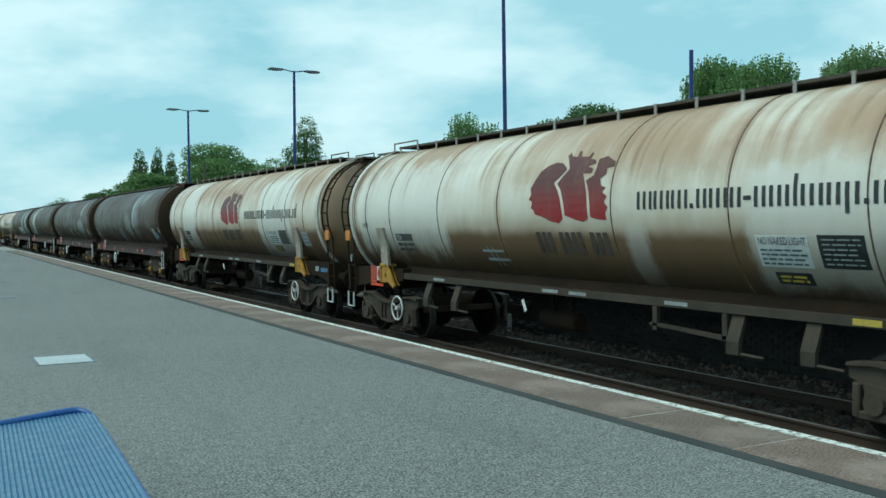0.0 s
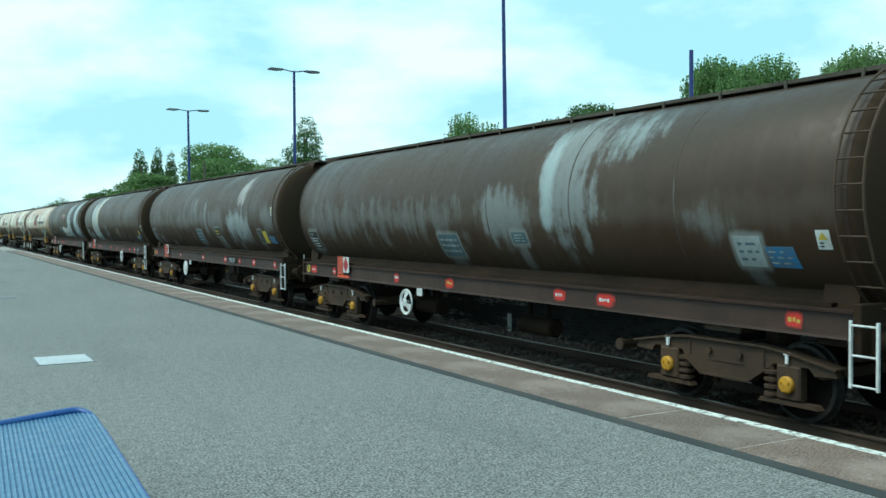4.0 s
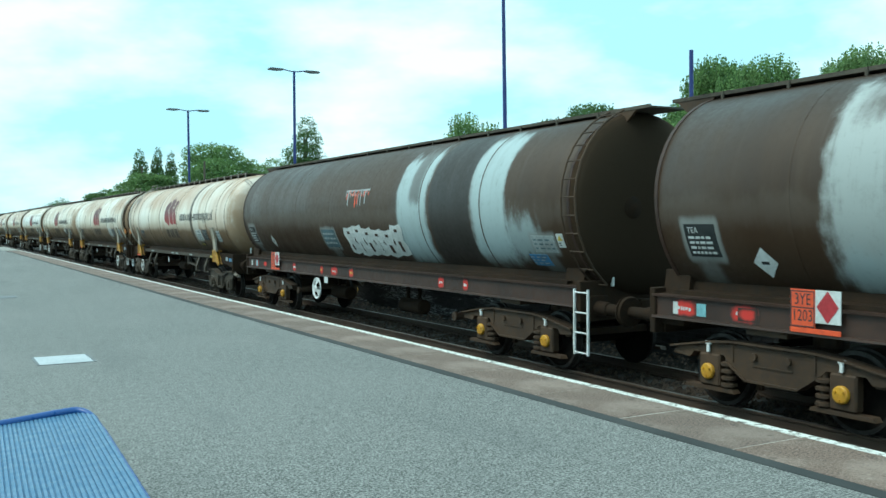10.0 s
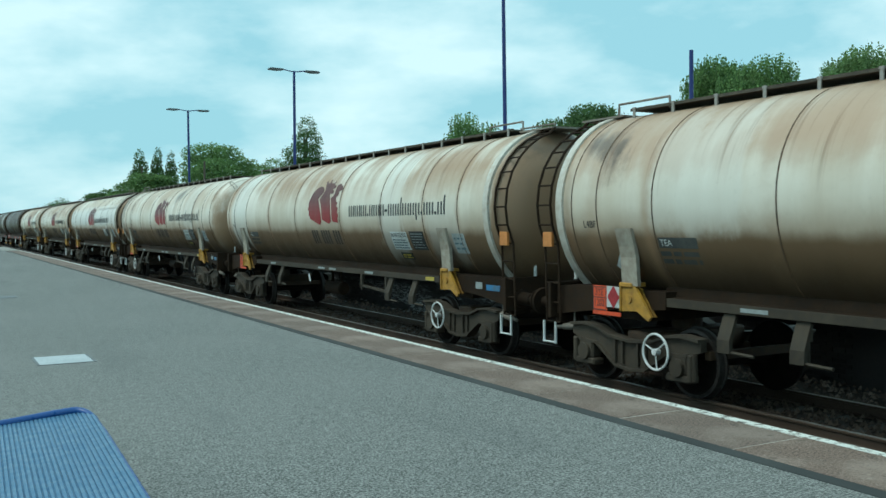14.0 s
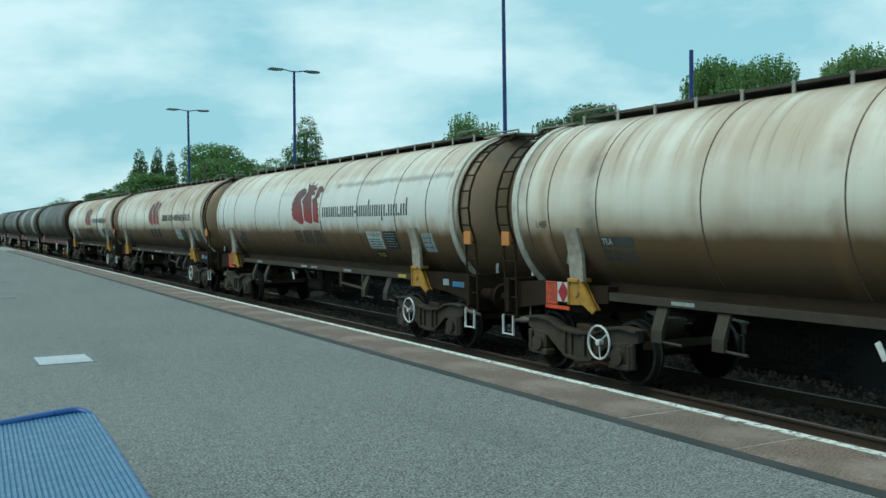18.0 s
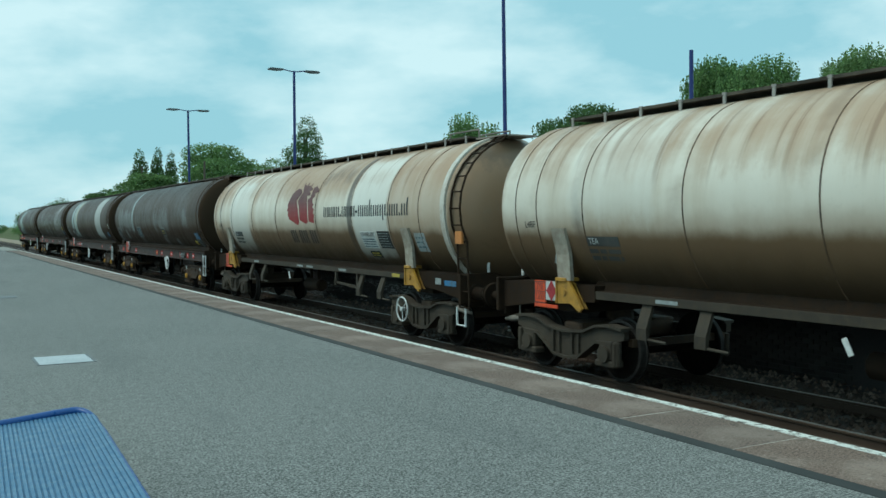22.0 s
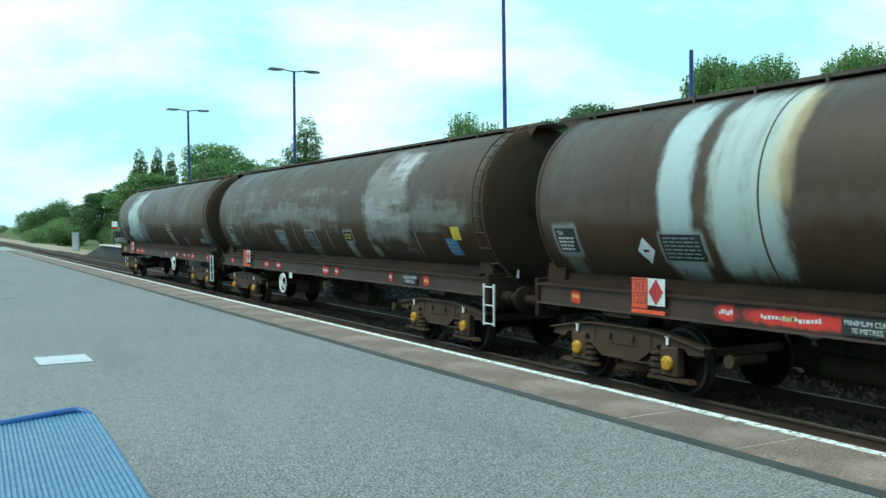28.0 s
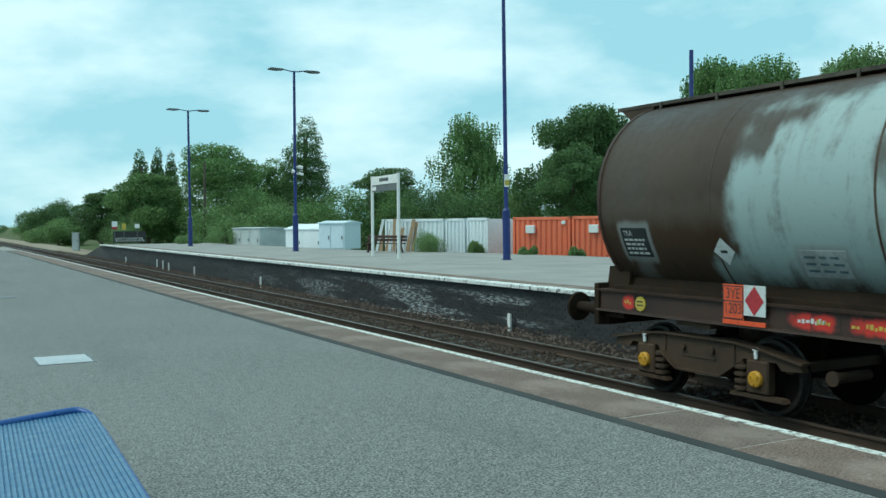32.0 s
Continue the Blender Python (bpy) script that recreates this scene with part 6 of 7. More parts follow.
TRAIN = [
    ("cream", dict(ladder_end=1, label=CREAM_LABEL + " and rusty streaks", marks=[("hash", 10.55, 1.78, 0.76, 0.34)],
                   paint=("c", 1, [(5.4, 10.0, 2.9, 3.9, (0.42, 0.28, 0.17), 0.55, 0.6), (3.3, 4.2, 3.2, 3.9, (0.42, 0.28, 0.17), 0.5, 0.5), (12.0, 15.9, 1.7, 3.5, CLEAN, 0.8, 0.5), (6.6, 7.1, 1.4, 2.4, CLEAN, 0.5, 0.3), (1.9, 4.9, 1.5, 3.0, CLEAN, 0.75, 0.35), (11.0, 12.2, 2.9, 3.8, CLEAN, 0.5, 0.5)]))),
    ("cream", dict(ladder_end=-1, label=CREAM_LABEL + " and a wiped pale band",
                   paint=("c", 2, [(2.9, 5.6, 1.3, 3.6, CLEAN, 0.9, 0.4), (12.6, 14.3, 1.3, 3.9, CLEAN, 0.85, 0.3), (15.2, 16.4, 2.2, 3.9, CLEAN, 0.5, 0.4)]))),
    ("dark", dict(seed=3, wheel=11.0, roundel=1.15, spots=[1.6, 4.9, 6.0, 9.4, 11.6, 14.9, 16.2], label=DARK_LABEL + " with a scuffed flank",
                  paint=("d", 3, [(4.9, 6.2, 2.0, 3.9, SILVER, 0.85, 1.2), (5.9, 6.25, 2.2, 3.8, PALE, 0.6, 0.5), (3.9, 4.9, 3.3, 3.85, PALE, 0.5, 1.0), (6.6, 8.1, 2.0, 2.9, SILVER, 0.75, 1.0), (8.5, 16.2, 2.1, 2.7, SILVER, 0.4, 1.2), (2.4, 3.4, 2.1, 2.5, SILVER, 0.5, 0.8)]),
                  marks=[("data", 16.0, 1.95, 0.7, 0.45), ("dull", 9.3, 1.93, 0.7, 0.4), ("blue", 1.75, 1.92, 0.4, 0.24), ("grey", 2.2, 1.98, 0.4, 0.36), ("triangle", 1.12, 2.13, 0.25, 0.3), ("dull", 6.95, 2.09, 0.4, 0.18)])),
    ("dark", dict(seed=4, wheel=11.1, roundel=1.2, curve=5.42, spots=[1.5, 3.35, 4.75, 6.3, 9.0, 12.2, 16.2], label=DARK_LABEL + " with silvery rubbed patches and painted sheen",
                  # silvery bands: rubbed paint with the reflected sky painted in
                  paint=("d", 4, [(3.4, 5.6, 1.9, 2.75, (0.30, 0.34, 0.35), 0.85, 1.0), (3.7, 4.5, 2.9, 3.75, (0.42, 0.42, 0.4), 0.75, 1.0), (6.0, 7.7, 2.15, 2.8, SILVER, 0.4, 0.8), (8.0, 12.1, 2.2, 2.75, SILVER, 0.33, 1.0), (12.3, 16.2, 2.3, 2.75, SILVER, 0.3, 1.1), (9.0, 9.9, 2.7, 3.2, SILVER, 0.5, 1.1), (1.0, 2.2, 2.1, 2.9, SILVER, 0.5, 1.0), (7.8, 8.2, 2.0, 3.1, SILVER, 0.6, 0.5)]),
                  marks=[("dull", 9.1, 1.95, 0.75, 0.4), ("warn", 6.8, 2.1, 0.5, 0.26), ("blue", 1.6, 1.91, 0.46, 0.2), ("yellow", 2.08, 1.98, 0.3, 0.34), ("plate", 2.5, 2.0, 0.32, 0.34), ("triangle", 1.15, 2.69, 0.26, 0.34), ("data", 16.15, 1.95, 0.7, 0.45),
                         ("scuff", 15.2, 1.8, 0.3, 0.36, -0.3), ("scuff", 13.5, 1.65, 0.3, 0.25, -0.2), ("scuff", 6.5, 1.75, 0.3, 0.5, -0.3), ("scuff", 4.75, 1.68, 0.35, 0.28, -0.2)])),
    ("dark", dict(seed=5, tags=True, steps=(0.44, 1.47), wheel=5.96, curve=2.3, spots=[3.3, 4.4, 6.05, 7.7, 9.35, 12.35, 13.0, 15.3, 16.3], label=DARK_LABEL + " with one cream band",
                  paint=("d", 5, [(12.1, 14.1, 1.5, 3.9, (0.40, 0.44, 0.43), 0.9, 0.45), (12.05, 12.75, 2.5, 3.95, CREAMY, 0.6, 0.5), (12.9, 13.9, 3.35, 3.8, BROWN, 0.75, 0.7), (12.3, 14.0, 1.5, 2.0, PALE, 0.6, 0.5)], 0.2),
                  marks=[("data", 15.9, 2.1, 0.75, 0.46), ("plate", 10.2, 2.08, 0.55, 0.34), ("warn", 7.1, 2.05, 0.5, 0.22), ("scuff", 4.7, 1.78, 0.35, 0.2, -0.1), ("blue", 2.1, 1.84, 0.5, 0.13), ("yellow", 1.95, 2.02, 0.25, 0.18), ("triangle", 1.1, 2.22, 0.27, 0.34), ("diamond", 15.0, 1.85, 0.36, 0.36), ("grey", 2.65, 1.75, 0.4, 0.14), ("scuff", 3.8, 1.62, 0.45, 0.1, -0.1)])),
    ("dark", dict(seed=6, tags=True, steps=(0.38, 1.35), wheel=11.1, spots=[4.1, 5.0, 9.2, 10.2, 11.0, 12.9, 16.0], label=DARK_LABEL + " with two pale bands and spray paint",
                  paint=("d", 6, [(5.2, 6.5, 1.5, 3.75, PALE, 0.92, 0.4), (2.5, 3.65, 1.6, 3.85, PALE, 0.92, 0.3), (1.6, 2.7, 1.7, 2.5, PALE, 0.7, 0.8), (3.65, 5.15, 1.4, 3.95, BLACK, 0.9, 0.1), (5.5, 6.0, 2.7, 3.95, BROWN, 0.7, 0.4)], 0.15),
                  marks=[("tag", 7.85, 1.98, 2.9, 0.68), ("dull", 10.3, 2.0, 0.8, 0.42), ("blue", 1.9, 1.74, 0.5, 0.18), ("grey", 1.6, 2.0, 0.6, 0.26), ("triangle", 1.13, 2.06, 0.24, 0.3), ("data", 16.0, 2.05, 0.7, 0.5), ("diamond", 14.5, 1.88, 0.3, 0.36), ("redspray", 8.45, 2.9, 1.25, 0.35)])),
    ("cream", dict(ladder_end=1, short=0.12, label=CREAM_LABEL + " and a black-edged seam",
                   paint=("c", 7, [(5.4, 16.0, 2.95, 4.0, (0.50, 0.36, 0.26), 0.6, 0.4), (0.9, 3.0, 2.3, 4.0, (0.50, 0.36, 0.26), 0.5, 0.5), (14.9, 15.9, 3.2, 3.7, BLACK, 0.8, 0.45), (14.7, 15.4, 2.95, 3.3, BLACK, 0.5, 0.6), (4.2, 5.0, 1.6, 3.9, CLEAN, 0.55, 0.4), (5.02, 5.36, 1.5, 3.9, BLACK, 0.9, -0.08), (12.6, 14.3, 2.2, 3.8, CLEAN, 0.45, 0.5), (0.2, 0.85, 1.2, 3.9, CLEAN, 0.6, 0.05)]))),
    ("cream", dict(ladder_end=-1, label=CREAM_LABEL + " and brown streaks",
                   paint=("c", 8, [(4.2, 5.2, 1.5, 3.9, CLEAN, 0.6, 0.6), (14.3, 15.8, 1.6, 3.9, CLEAN, 0.7, 0.4), (1.9, 3.2, 1.5, 2.9, CLEAN, 0.4, 0.5)]))),
    ("cream", dict(ladder_end=1, short=0.15, label=CREAM_LABEL + " and dusty flanks",
                   paint=("c", 9, [(5.5, 6.6, 3.25, 3.72, BLACK, 0.75, 0.5), (6.0, 6.3, 2.95, 3.2, BLACK, 0.5, 0.6), (3.3, 4.6, 2.2, 3.9, CLEAN, 0.5, 0.4), (0.2, 0.85, 1.2, 3.9, CLEAN, 0.6, 0.05)], 0.9, 0.5))),
    ("cream", dict(ladder_end=-1, label=CREAM_LABEL + " and white upper scrapes", line=(7.16, 2.69),
                   paint=("c", 10, [(0.9, 16.2, 2.3, 3.3, (0.68, 0.69, 0.66), 1.0, 0.4), (1.0, 12.3, 3.29, 3.40, (0.74, 0.76, 0.74), 0.9, 0.0), (1.0, 6.6, 3.17, 3.27, BLACK, 0.9, -0.1), (6.9, 10.4, 3.08, 3.18, BLACK, 0.75, 0.05)], 0.9, 0.35))),
    ("cream", dict(ladder_end=-1, short=0.14, label=CREAM_LABEL + " and a dark spill",
                   paint=("c", 11, [(0.4, 2.2, 2.2, 3.9, (0.44, 0.31, 0.2), 0.6, 0.5), (7.6, 12.0, 2.9, 3.9, (0.44, 0.31, 0.2), 0.5, 0.7), (6.1, 7.0, 3.42, 3.68, (0.06, 0.04, 0.025), 0.95, 0.2), (6.75, 7.1, 3.1, 3.4, (0.10, 0.07, 0.045), 0.6, 0.5), (12.6, 14.5, 2.3, 3.8, CLEAN, 0.4, 0.5)], 0.85, 0.8))),
    ("cream", dict(ladder_end=-1, label=CREAM_LABEL + " and a clean white band",
                   paint=("c", 12, [(0.4, 3.25, 2.2, 3.9, (0.42, 0.29, 0.19), 0.7, 0.35), (5.4, 12.4, 3.0, 3.9, (0.42, 0.29, 0.19), 0.6, 0.6), (3.33, 5.1, 1.6, 3.75, CLEAN, 0.95, 0.1), (3.4, 5.1, 3.2, 3.4, RUST, 0.4, 0.4), (5.16, 5.42, 1.6, 3.9, BLACK, 0.9, -0.08), (12.6, 14.5, 1.5, 3.6, CLEAN, 0.8, 0.3), (5.5, 7.3, 3.35, 3.65, DEEP_BROWN, 0.7, 0.6)]))),
    ("dark", dict(seed=13, wheel=6.1, curve=3.8, spots=[2.4, 3.2, 4.3, 5.75, 7.4, 8.3, 12.6, 15.6], label=DARK_LABEL + " with rubbed shoulders",
                  paint=("d", 13, [(12.7, 15.8, 2.1, 3.0, SILVER, 0.6, 0.9), (5.3, 8.2, 2.2, 2.8, SILVER, 0.55, 1.0), (12.2, 12.7, 2.0, 3.8, PALE, 0.6, 0.5), (2.5, 3.3, 2.3, 2.8, SILVER, 0.6, 0.8), (8.5, 12.0, 2.3, 2.7, SILVER, 0.3, 1.0)]),
                  marks=[("data", 16.0, 1.95, 0.7, 0.45), ("dull", 11.3, 2.05, 0.7, 0.36), ("warn", 6.65, 2.07, 0.5, 0.26), ("scuff", 6.95, 1.7, 0.3, 0.35, -0.3), ("blue", 1.75, 1.95, 0.45, 0.2), ("plate", 1.75, 1.72, 0.5, 0.16), ("yellow", 2.3, 1.7, 0.3, 0.14), ("scuff", 5.0, 1.68, 0.4, 0.3, -0.2), ("scuff", 14.3, 1.9, 0.3, 0.5, -0.3)])),
    ("dark", dict(seed=14, long=[(11.9, 1.7)], wheel=8.0, curve=10.95, spots=[1.5, 4.0, 12.0, 12.9, 15.9], label=DARK_LABEL + " with twin pale bands",
                  paint=("d", 14, [(13.3, 13.95, 1.6, 3.85, PALE, 0.92, 0.25), (11.9, 13.05, 1.6, 3.9, (0.40, 0.47, 0.44), 0.92, 0.3), (11.75, 12.15, 2.5, 3.9, (0.5, 0.4, 0.22), 0.5, 0.4), (3.4, 5.2, 1.6, 3.85, (0.46, 0.48, 0.46), 0.85, 0.25), (9.9, 10.1, 2.6, 3.7, (0.2, 0.17, 0.15), 0.6, 0.4)], 0.15),
                  marks=[("data", 16.0, 2.07, 0.7, 0.4), ("diamond", 14.3, 1.95, 0.34, 0.36), ("plate", 13.6, 2.0, 0.73, 0.34), ("triangle", 1.25, 2.3, 0.27, 0.34), ("blue", 1.9, 1.9, 0.4, 0.2)])),
    ("dark", dict(seed=15, wheel=11.0, wipe=(2.5, 0.8, 6.0), curve=3.67, spots=[3.05, 4.6, 7.5, 8.2, 11.6, 12.6, 15.9], label=DARK_LABEL + " with a wide silver rubbed panel",
                  paint=("d", 15, [(3.45, 5.6, 1.9, 3.75, (0.25, 0.255, 0.25), 0.6, 1.1), (3.6, 5.5, 2.35, 2.75, (0.36, 0.38, 0.38), 0.6, 0.9), (3.5, 4.6, 3.2, 3.75, (0.45, 0.46, 0.45), 0.7, 1.1), (6.4, 16.0, 3.0, 3.2, SILVER, 0.5, 1.1), (7.0, 16.0, 2.3, 2.8, SILVER, 0.5, 1.1), (1.2, 3.4, 2.2, 2.8, SILVER, 0.45, 0.9)]),
                  marks=[("data", 15.7, 2.0, 0.75, 0.48), ("plate", 8.95, 1.98, 0.6, 0.36), ("warn", 6.6, 2.06, 0.42, 0.2), ("dull", 11.15, 2.0, 0.6, 0.26), ("blue", 1.95, 1.9, 0.4, 0.3), ("yellow", 1.7, 2.15, 0.3, 0.24), ("scuff", 6.7, 1.75, 0.35, 0.4, -0.4), ("scuff", 5.4, 1.75, 0.35, 0.3, -0.3)])),
    ("dark", dict(seed=16, wheel=5.93, roundel=1.75, panel=3.62, steps=(0.45, 1.33), long=[(12.2, 1.0), (13.15, 0.7)], spots=[1.4, 3.4, 4.0, 4.6, 5.75, 7.55, 11.8, 12.6, 13.0, 16.2], label=DARK_LABEL + " with a pale band, ending the train",
                  paint=("d", 16, [(11.9, 14.2, 1.5, 3.85, (0.33, 0.42, 0.41), 0.95, 0.55), (13.7, 14.3, 2.0, 2.9, (0.33, 0.42, 0.41), 0.6, 0.5), (14.1, 14.7, 1.3, 1.95, (0.33, 0.42, 0.41), 0.8, 0.4), (13.6, 14.9, 3.0, 3.45, BROWN, 0.9, 0.25), (13.1, 14.9, 3.35, 3.7, BROWN, 0.95, 0.25), (12.6, 14.9, 3.65, 4.2, BROWN, 0.95, 0.25), (11.9, 12.35, 2.7, 3.3, BROWN, 0.8, 0.7), (11.0, 11.9, 1.7, 2.6, SILVER, 0.6, 0.7)], 0.15),
                  marks=[("data", 15.95, 2.06, 0.75, 0.44), ("diamond", 14.4, 1.97, 0.34, 0.34), ("dull", 11.2, 2.12, 0.75, 0.36), ("warn", 6.6, 2.2, 0.62, 0.28), ("scuff", 6.4, 1.8, 0.4, 0.6, -0.5), ("scuff", 4.6, 1.7, 0.45, 0.4, -0.3), ("blue", 1.9, 1.78, 0.6, 0.16), ("yellow", 2.35, 1.78, 0.25, 0.14), ("plate", 1.45, 2.02, 0.6, 0.26), ("grey", 13.0, 1.86, 0.6, 0.3)])),
]
WAGONS = []
for kind, cfg in TRAIN:
    typ, sd, bands, *more = cfg["paint"]
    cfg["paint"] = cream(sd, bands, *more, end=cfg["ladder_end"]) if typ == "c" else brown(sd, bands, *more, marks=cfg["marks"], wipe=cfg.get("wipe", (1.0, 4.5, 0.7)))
    cfg["weld"] = cfg["paint"]
    WAGONS.append((cream_wagon if kind == "cream" else dark_wagon)(cfg))


# ---- beyond the tracks ----
def lamp_post(x, y, h, arms=True, lean=0.0, r=0.085):
    p = thing("street_lamp", "tall dark blue steel lamp post" + (" with two heads" if arms else " without a head"), "lamp post", "platform lamps", at=pose(x, y, 0, 0, lean, 0))
    bm = B()
    rod(bm, (0, 0, 0), (0, 0, 1.9), r * 1.75, 14)
    rod(bm, (0, 0, 1.9), (0, 0, 2.0), r * 1.75, 14, r)
    rod(bm, (0, 0, 2.0), (0, 0, h), r, 14, r * 0.8)
    rod(bm, (0, 0, 0), (0, 0, 0.02), r * 2.6, 14)
    part("pole", bm, MAT["blue"], p, smooth=True)
    if arms:
        for s in (-1, 1):
            bm = B()
            rod(bm, (0, 0, h - 0.05), (s * 0.62, 0, h + 0.04), 0.03, 8)
            part("arm", bm, MAT["blue"], p)
            bm = B()
            prism(bm, [(s * 0.60, h + 0.0), (s * 0.62, h + 0.07), (s * 1.30, h + 0.08), (s * 1.42, h + 0.03), (s * 1.40, h - 0.03), (s * 0.9, h - 0.05)], -0.13, 0.13, "y")
            part("lamp_head", bm, MAT["lampgrey"], p, "flat grey lamp head")
    return p


def crown(seed, lobes, n, size, strands=1):
    """Leaf clumps on and in a set of lobes (cx, cy, cz, rx, rz); strands hang several leaves below one another."""
    g = np.random.default_rng(seed)
    L = np.array(lobes)
    wt = L[:, 3] ** 2
    pick = g.choice(len(L), n, p=wt / wt.sum())
    q = L[pick]
    d = g.normal(size=(n, 3))
    d /= np.linalg.norm(d, axis=1)[:, None]
    k = g.uniform(0.3, 1.0, n) ** 0.45 * g.uniform(0.84, 1.12, n)
    p = q[:, :3] + d * k[:, None] * np.stack([q[:, 3], q[:, 3], q[:, 4]], 1)
    if strands > 1:
        p = np.repeat(p, strands, 0)
        m = len(p)
        step = np.tile(np.arange(strands), n)
        p[:, 2] -= 0.27 * step
        p[:, :2] += g.uniform(-0.07, 0.07, (m, 2))
    m = len(p)
    s = size * g.uniform(0.55, 1.35, m)[:, None]
    d1 = g.uniform(-1, 1, (m, 3)) * (1, 1, 0.6 if strands == 1 else 3.0)
    d1 /= np.linalg.norm(d1, axis=1)[:, None]
    d2 = np.cross(d1, g.uniform(-1, 1, (m, 3)))
    d2 /= np.linalg.norm(d2, axis=1)[:, None] + 1e-6
    v = np.stack([p - d1 * s * 0.5, p - d2 * s * 0.32 + d1 * s * 0.1, p + d1 * s * 0.55, p + d2 * s * 0.36], 1).reshape(-1, 3)
    me = bpy.data.meshes.new("crown")
    me.vertices.add(4 * m)
    me.vertices.foreach_set("co", v.ravel())
    me.loops.add(4 * m)
    me.loops.foreach_set("vertex_index", np.arange(4 * m))
    me.polygons.add(m)
    me.polygons.foreach_set("loop_start", np.arange(0, 4 * m, 4))
    me.update(calc_edges=True)
    return me


def tree(x, y, h, r, seed, mat="leaf", kind="round", n=4200, leaf=0.5, base=-1.5, label="", trunk=0.25):
    rng = random.Random(seed)
    t = thing("tree", label or "leafy green broadleaf tree behind the platform", "tree", "trees", at=pose(x, y, base))
    bm = B()
    top = h * (0.9 if kind == "poplar" else 0.72)
    rod(bm, (0, 0, -0.2), (0.05 * h * rng.uniform(-0.3, 0.3), 0, top), 0.024 * h, 9, 0.006 * h)
    lobes = []
    if kind == "poplar":
        for k in range(9):
            f = k / 8
            lobes.append((rng.uniform(-0.1, 0.1) * r, rng.uniform(-0.1, 0.1) * r, h * (0.12 + 0.82 * f), r * (0.45 + 0.75 * math.sin(math.pi * min(1, f * 0.9 + 0.12))) * 0.8, h * 0.10))
    elif kind == "bush":
        for k in range(8):
            a = rng.uniform(0, math.tau)
            lobes.append((r * 0.6 * math.cos(a), r * 0.6 * math.sin(a), h * rng.uniform(0.25, 0.6), r * rng.uniform(0.35, 0.55), h * rng.uniform(0.28, 0.42)))
    elif kind == "weeping":
        for k in range(26):
            f = (k + rng.random()) / 26
            rr = r * (0.25 + 0.75 * math.sin(math.pi * (0.30 + 0.66 * f)))
            a = k * 2.4 + rng.uniform(-0.5, 0.5)
            d = rr * rng.uniform(0.2, 0.9)
            lobes.append((d * math.cos(a), d * math.sin(a), h * (0.24 + 0.70 * f), r * rng.uniform(0.22, 0.40), h * rng.uniform(0.05, 0.10)))
        lobes.append((0, 0, h * 0.52, r * 0.62, h * 0.30))
    else:
        for k in range(22):
            f = (k + rng.random()) / 22
            rr = r * (0.78 * math.sin(math.pi * (0.18 + 0.74 * f)) + 0.05)
            a = k * 2.4 + rng.uniform(-0.4, 0.4)
            d = rr * rng.uniform(0.35, 0.85)
            lobes.append((d * math.cos(a), d * math.sin(a), h * (0.24 + 0.66 * f), r * rng.uniform(0.22, 0.40), h * rng.uniform(0.06, 0.12)))
        lobes.append((0, 0, h * 0.5, r * 0.55, h * 0.28))
    for l in lobes[:12]:
        b = Vector(l[:3])
        rod(bm, (0, 0, max(0.1 * h, b.z - 0.16 * h)), b, 0.009 * h, 6, 0.003 * h)
    part("trunk", bm, MAT["bark"], t)
    me = crown(seed, lobes, int(n * (1.7 if kind == "weeping" else 6.0)), leaf * (0.46 if kind == "weeping" else 0.33), 6 if kind == "weeping" else 1)
    me.materials.append(MAT[mat])
    part("crown", me, None, t)
    return t


def container(x0, y0, x1, y1, top, mat, label, boxes=0, depth=2.4):
    """A steel cabin whose front runs from (x0, y0) to (x1, y1); ribbed sheet between corner posts."""
    a, b = Vector((x0, y0, 0)), Vector((x1, y1, 0))
    L = (b - a).length
    ang = math.degrees(math.atan2(b.y - a.y, b.x - a.x))
    c = thing("container", label, "container", "steel containers", at=pose(x0, y0, -1.5, 0, 0, ang))
    H = top + 1.5
    bm = B()
    box(bm, 0.05, L - 0.05, 0.06, depth, 0.1, H - 0.05)
    part("body", bm, mat, c)
    bm = B()
    n = int(L / 0.28)
    w = (L - 0.24) / n
    zig = []
    for k in range(n):
        u = 0.12 + k * w
        zig += [(u, 0.06), (u + w * 0.25, 0.0), (u + w * 0.7, 0.0), (u + w * 0.95, 0.06)]
    prism(bm, zig + [(L - 0.12, 0.10), (0.12, 0.10)], 0.25, H - 0.15, "z")
    part("ribbed_sheet", bm, mat, c)
    bm = B()
    for u in (0.0, L - 0.12):
        box(bm, u, u + 0.12, -0.03, 0.1, 0.0, H, 0.01)
    box(bm, 0.0, L, -0.03, 0.1, H - 0.14, H, 0.01)
    box(bm, 0.0, L, -0.03, 0.1, 0.0, 0.2, 0.01)
    part("corner_frame", bm, mat, c)
    for k in range(boxes):
        bm = B()
        box(bm, L * (0.25 + 0.0 * k), L * 0.25 + 0.45, -0.16, -0.02, H - 0.75, H - 0.38, 0.02)
        part("vent_box", bm, MAT["white"], c, "small white vent box")
        bm = B()
        box(bm, L * 0.86, L * 0.86 + 0.2, -0.12, -0.02, H - 0.35, H - 0.18, 0.02)
        part("light_box", bm, MAT["white"], c)
    return c


for x, y, h, a, ln in ((14.6, 30.1, 11.2, True, -0.55), (12.2, 46.8, 9.5, True, 0.1), (10.8, 63.3, 9.15, True, -0.25), (16.7, 22.4, 6.95, False, 0.0)):
    lamp_post(x, y, h, a, ln)
container(19.2, 36.6, 20.6, 34.0, 1.68, MAT["contorange"], "orange-red ribbed steel container beyond the platform", 1)
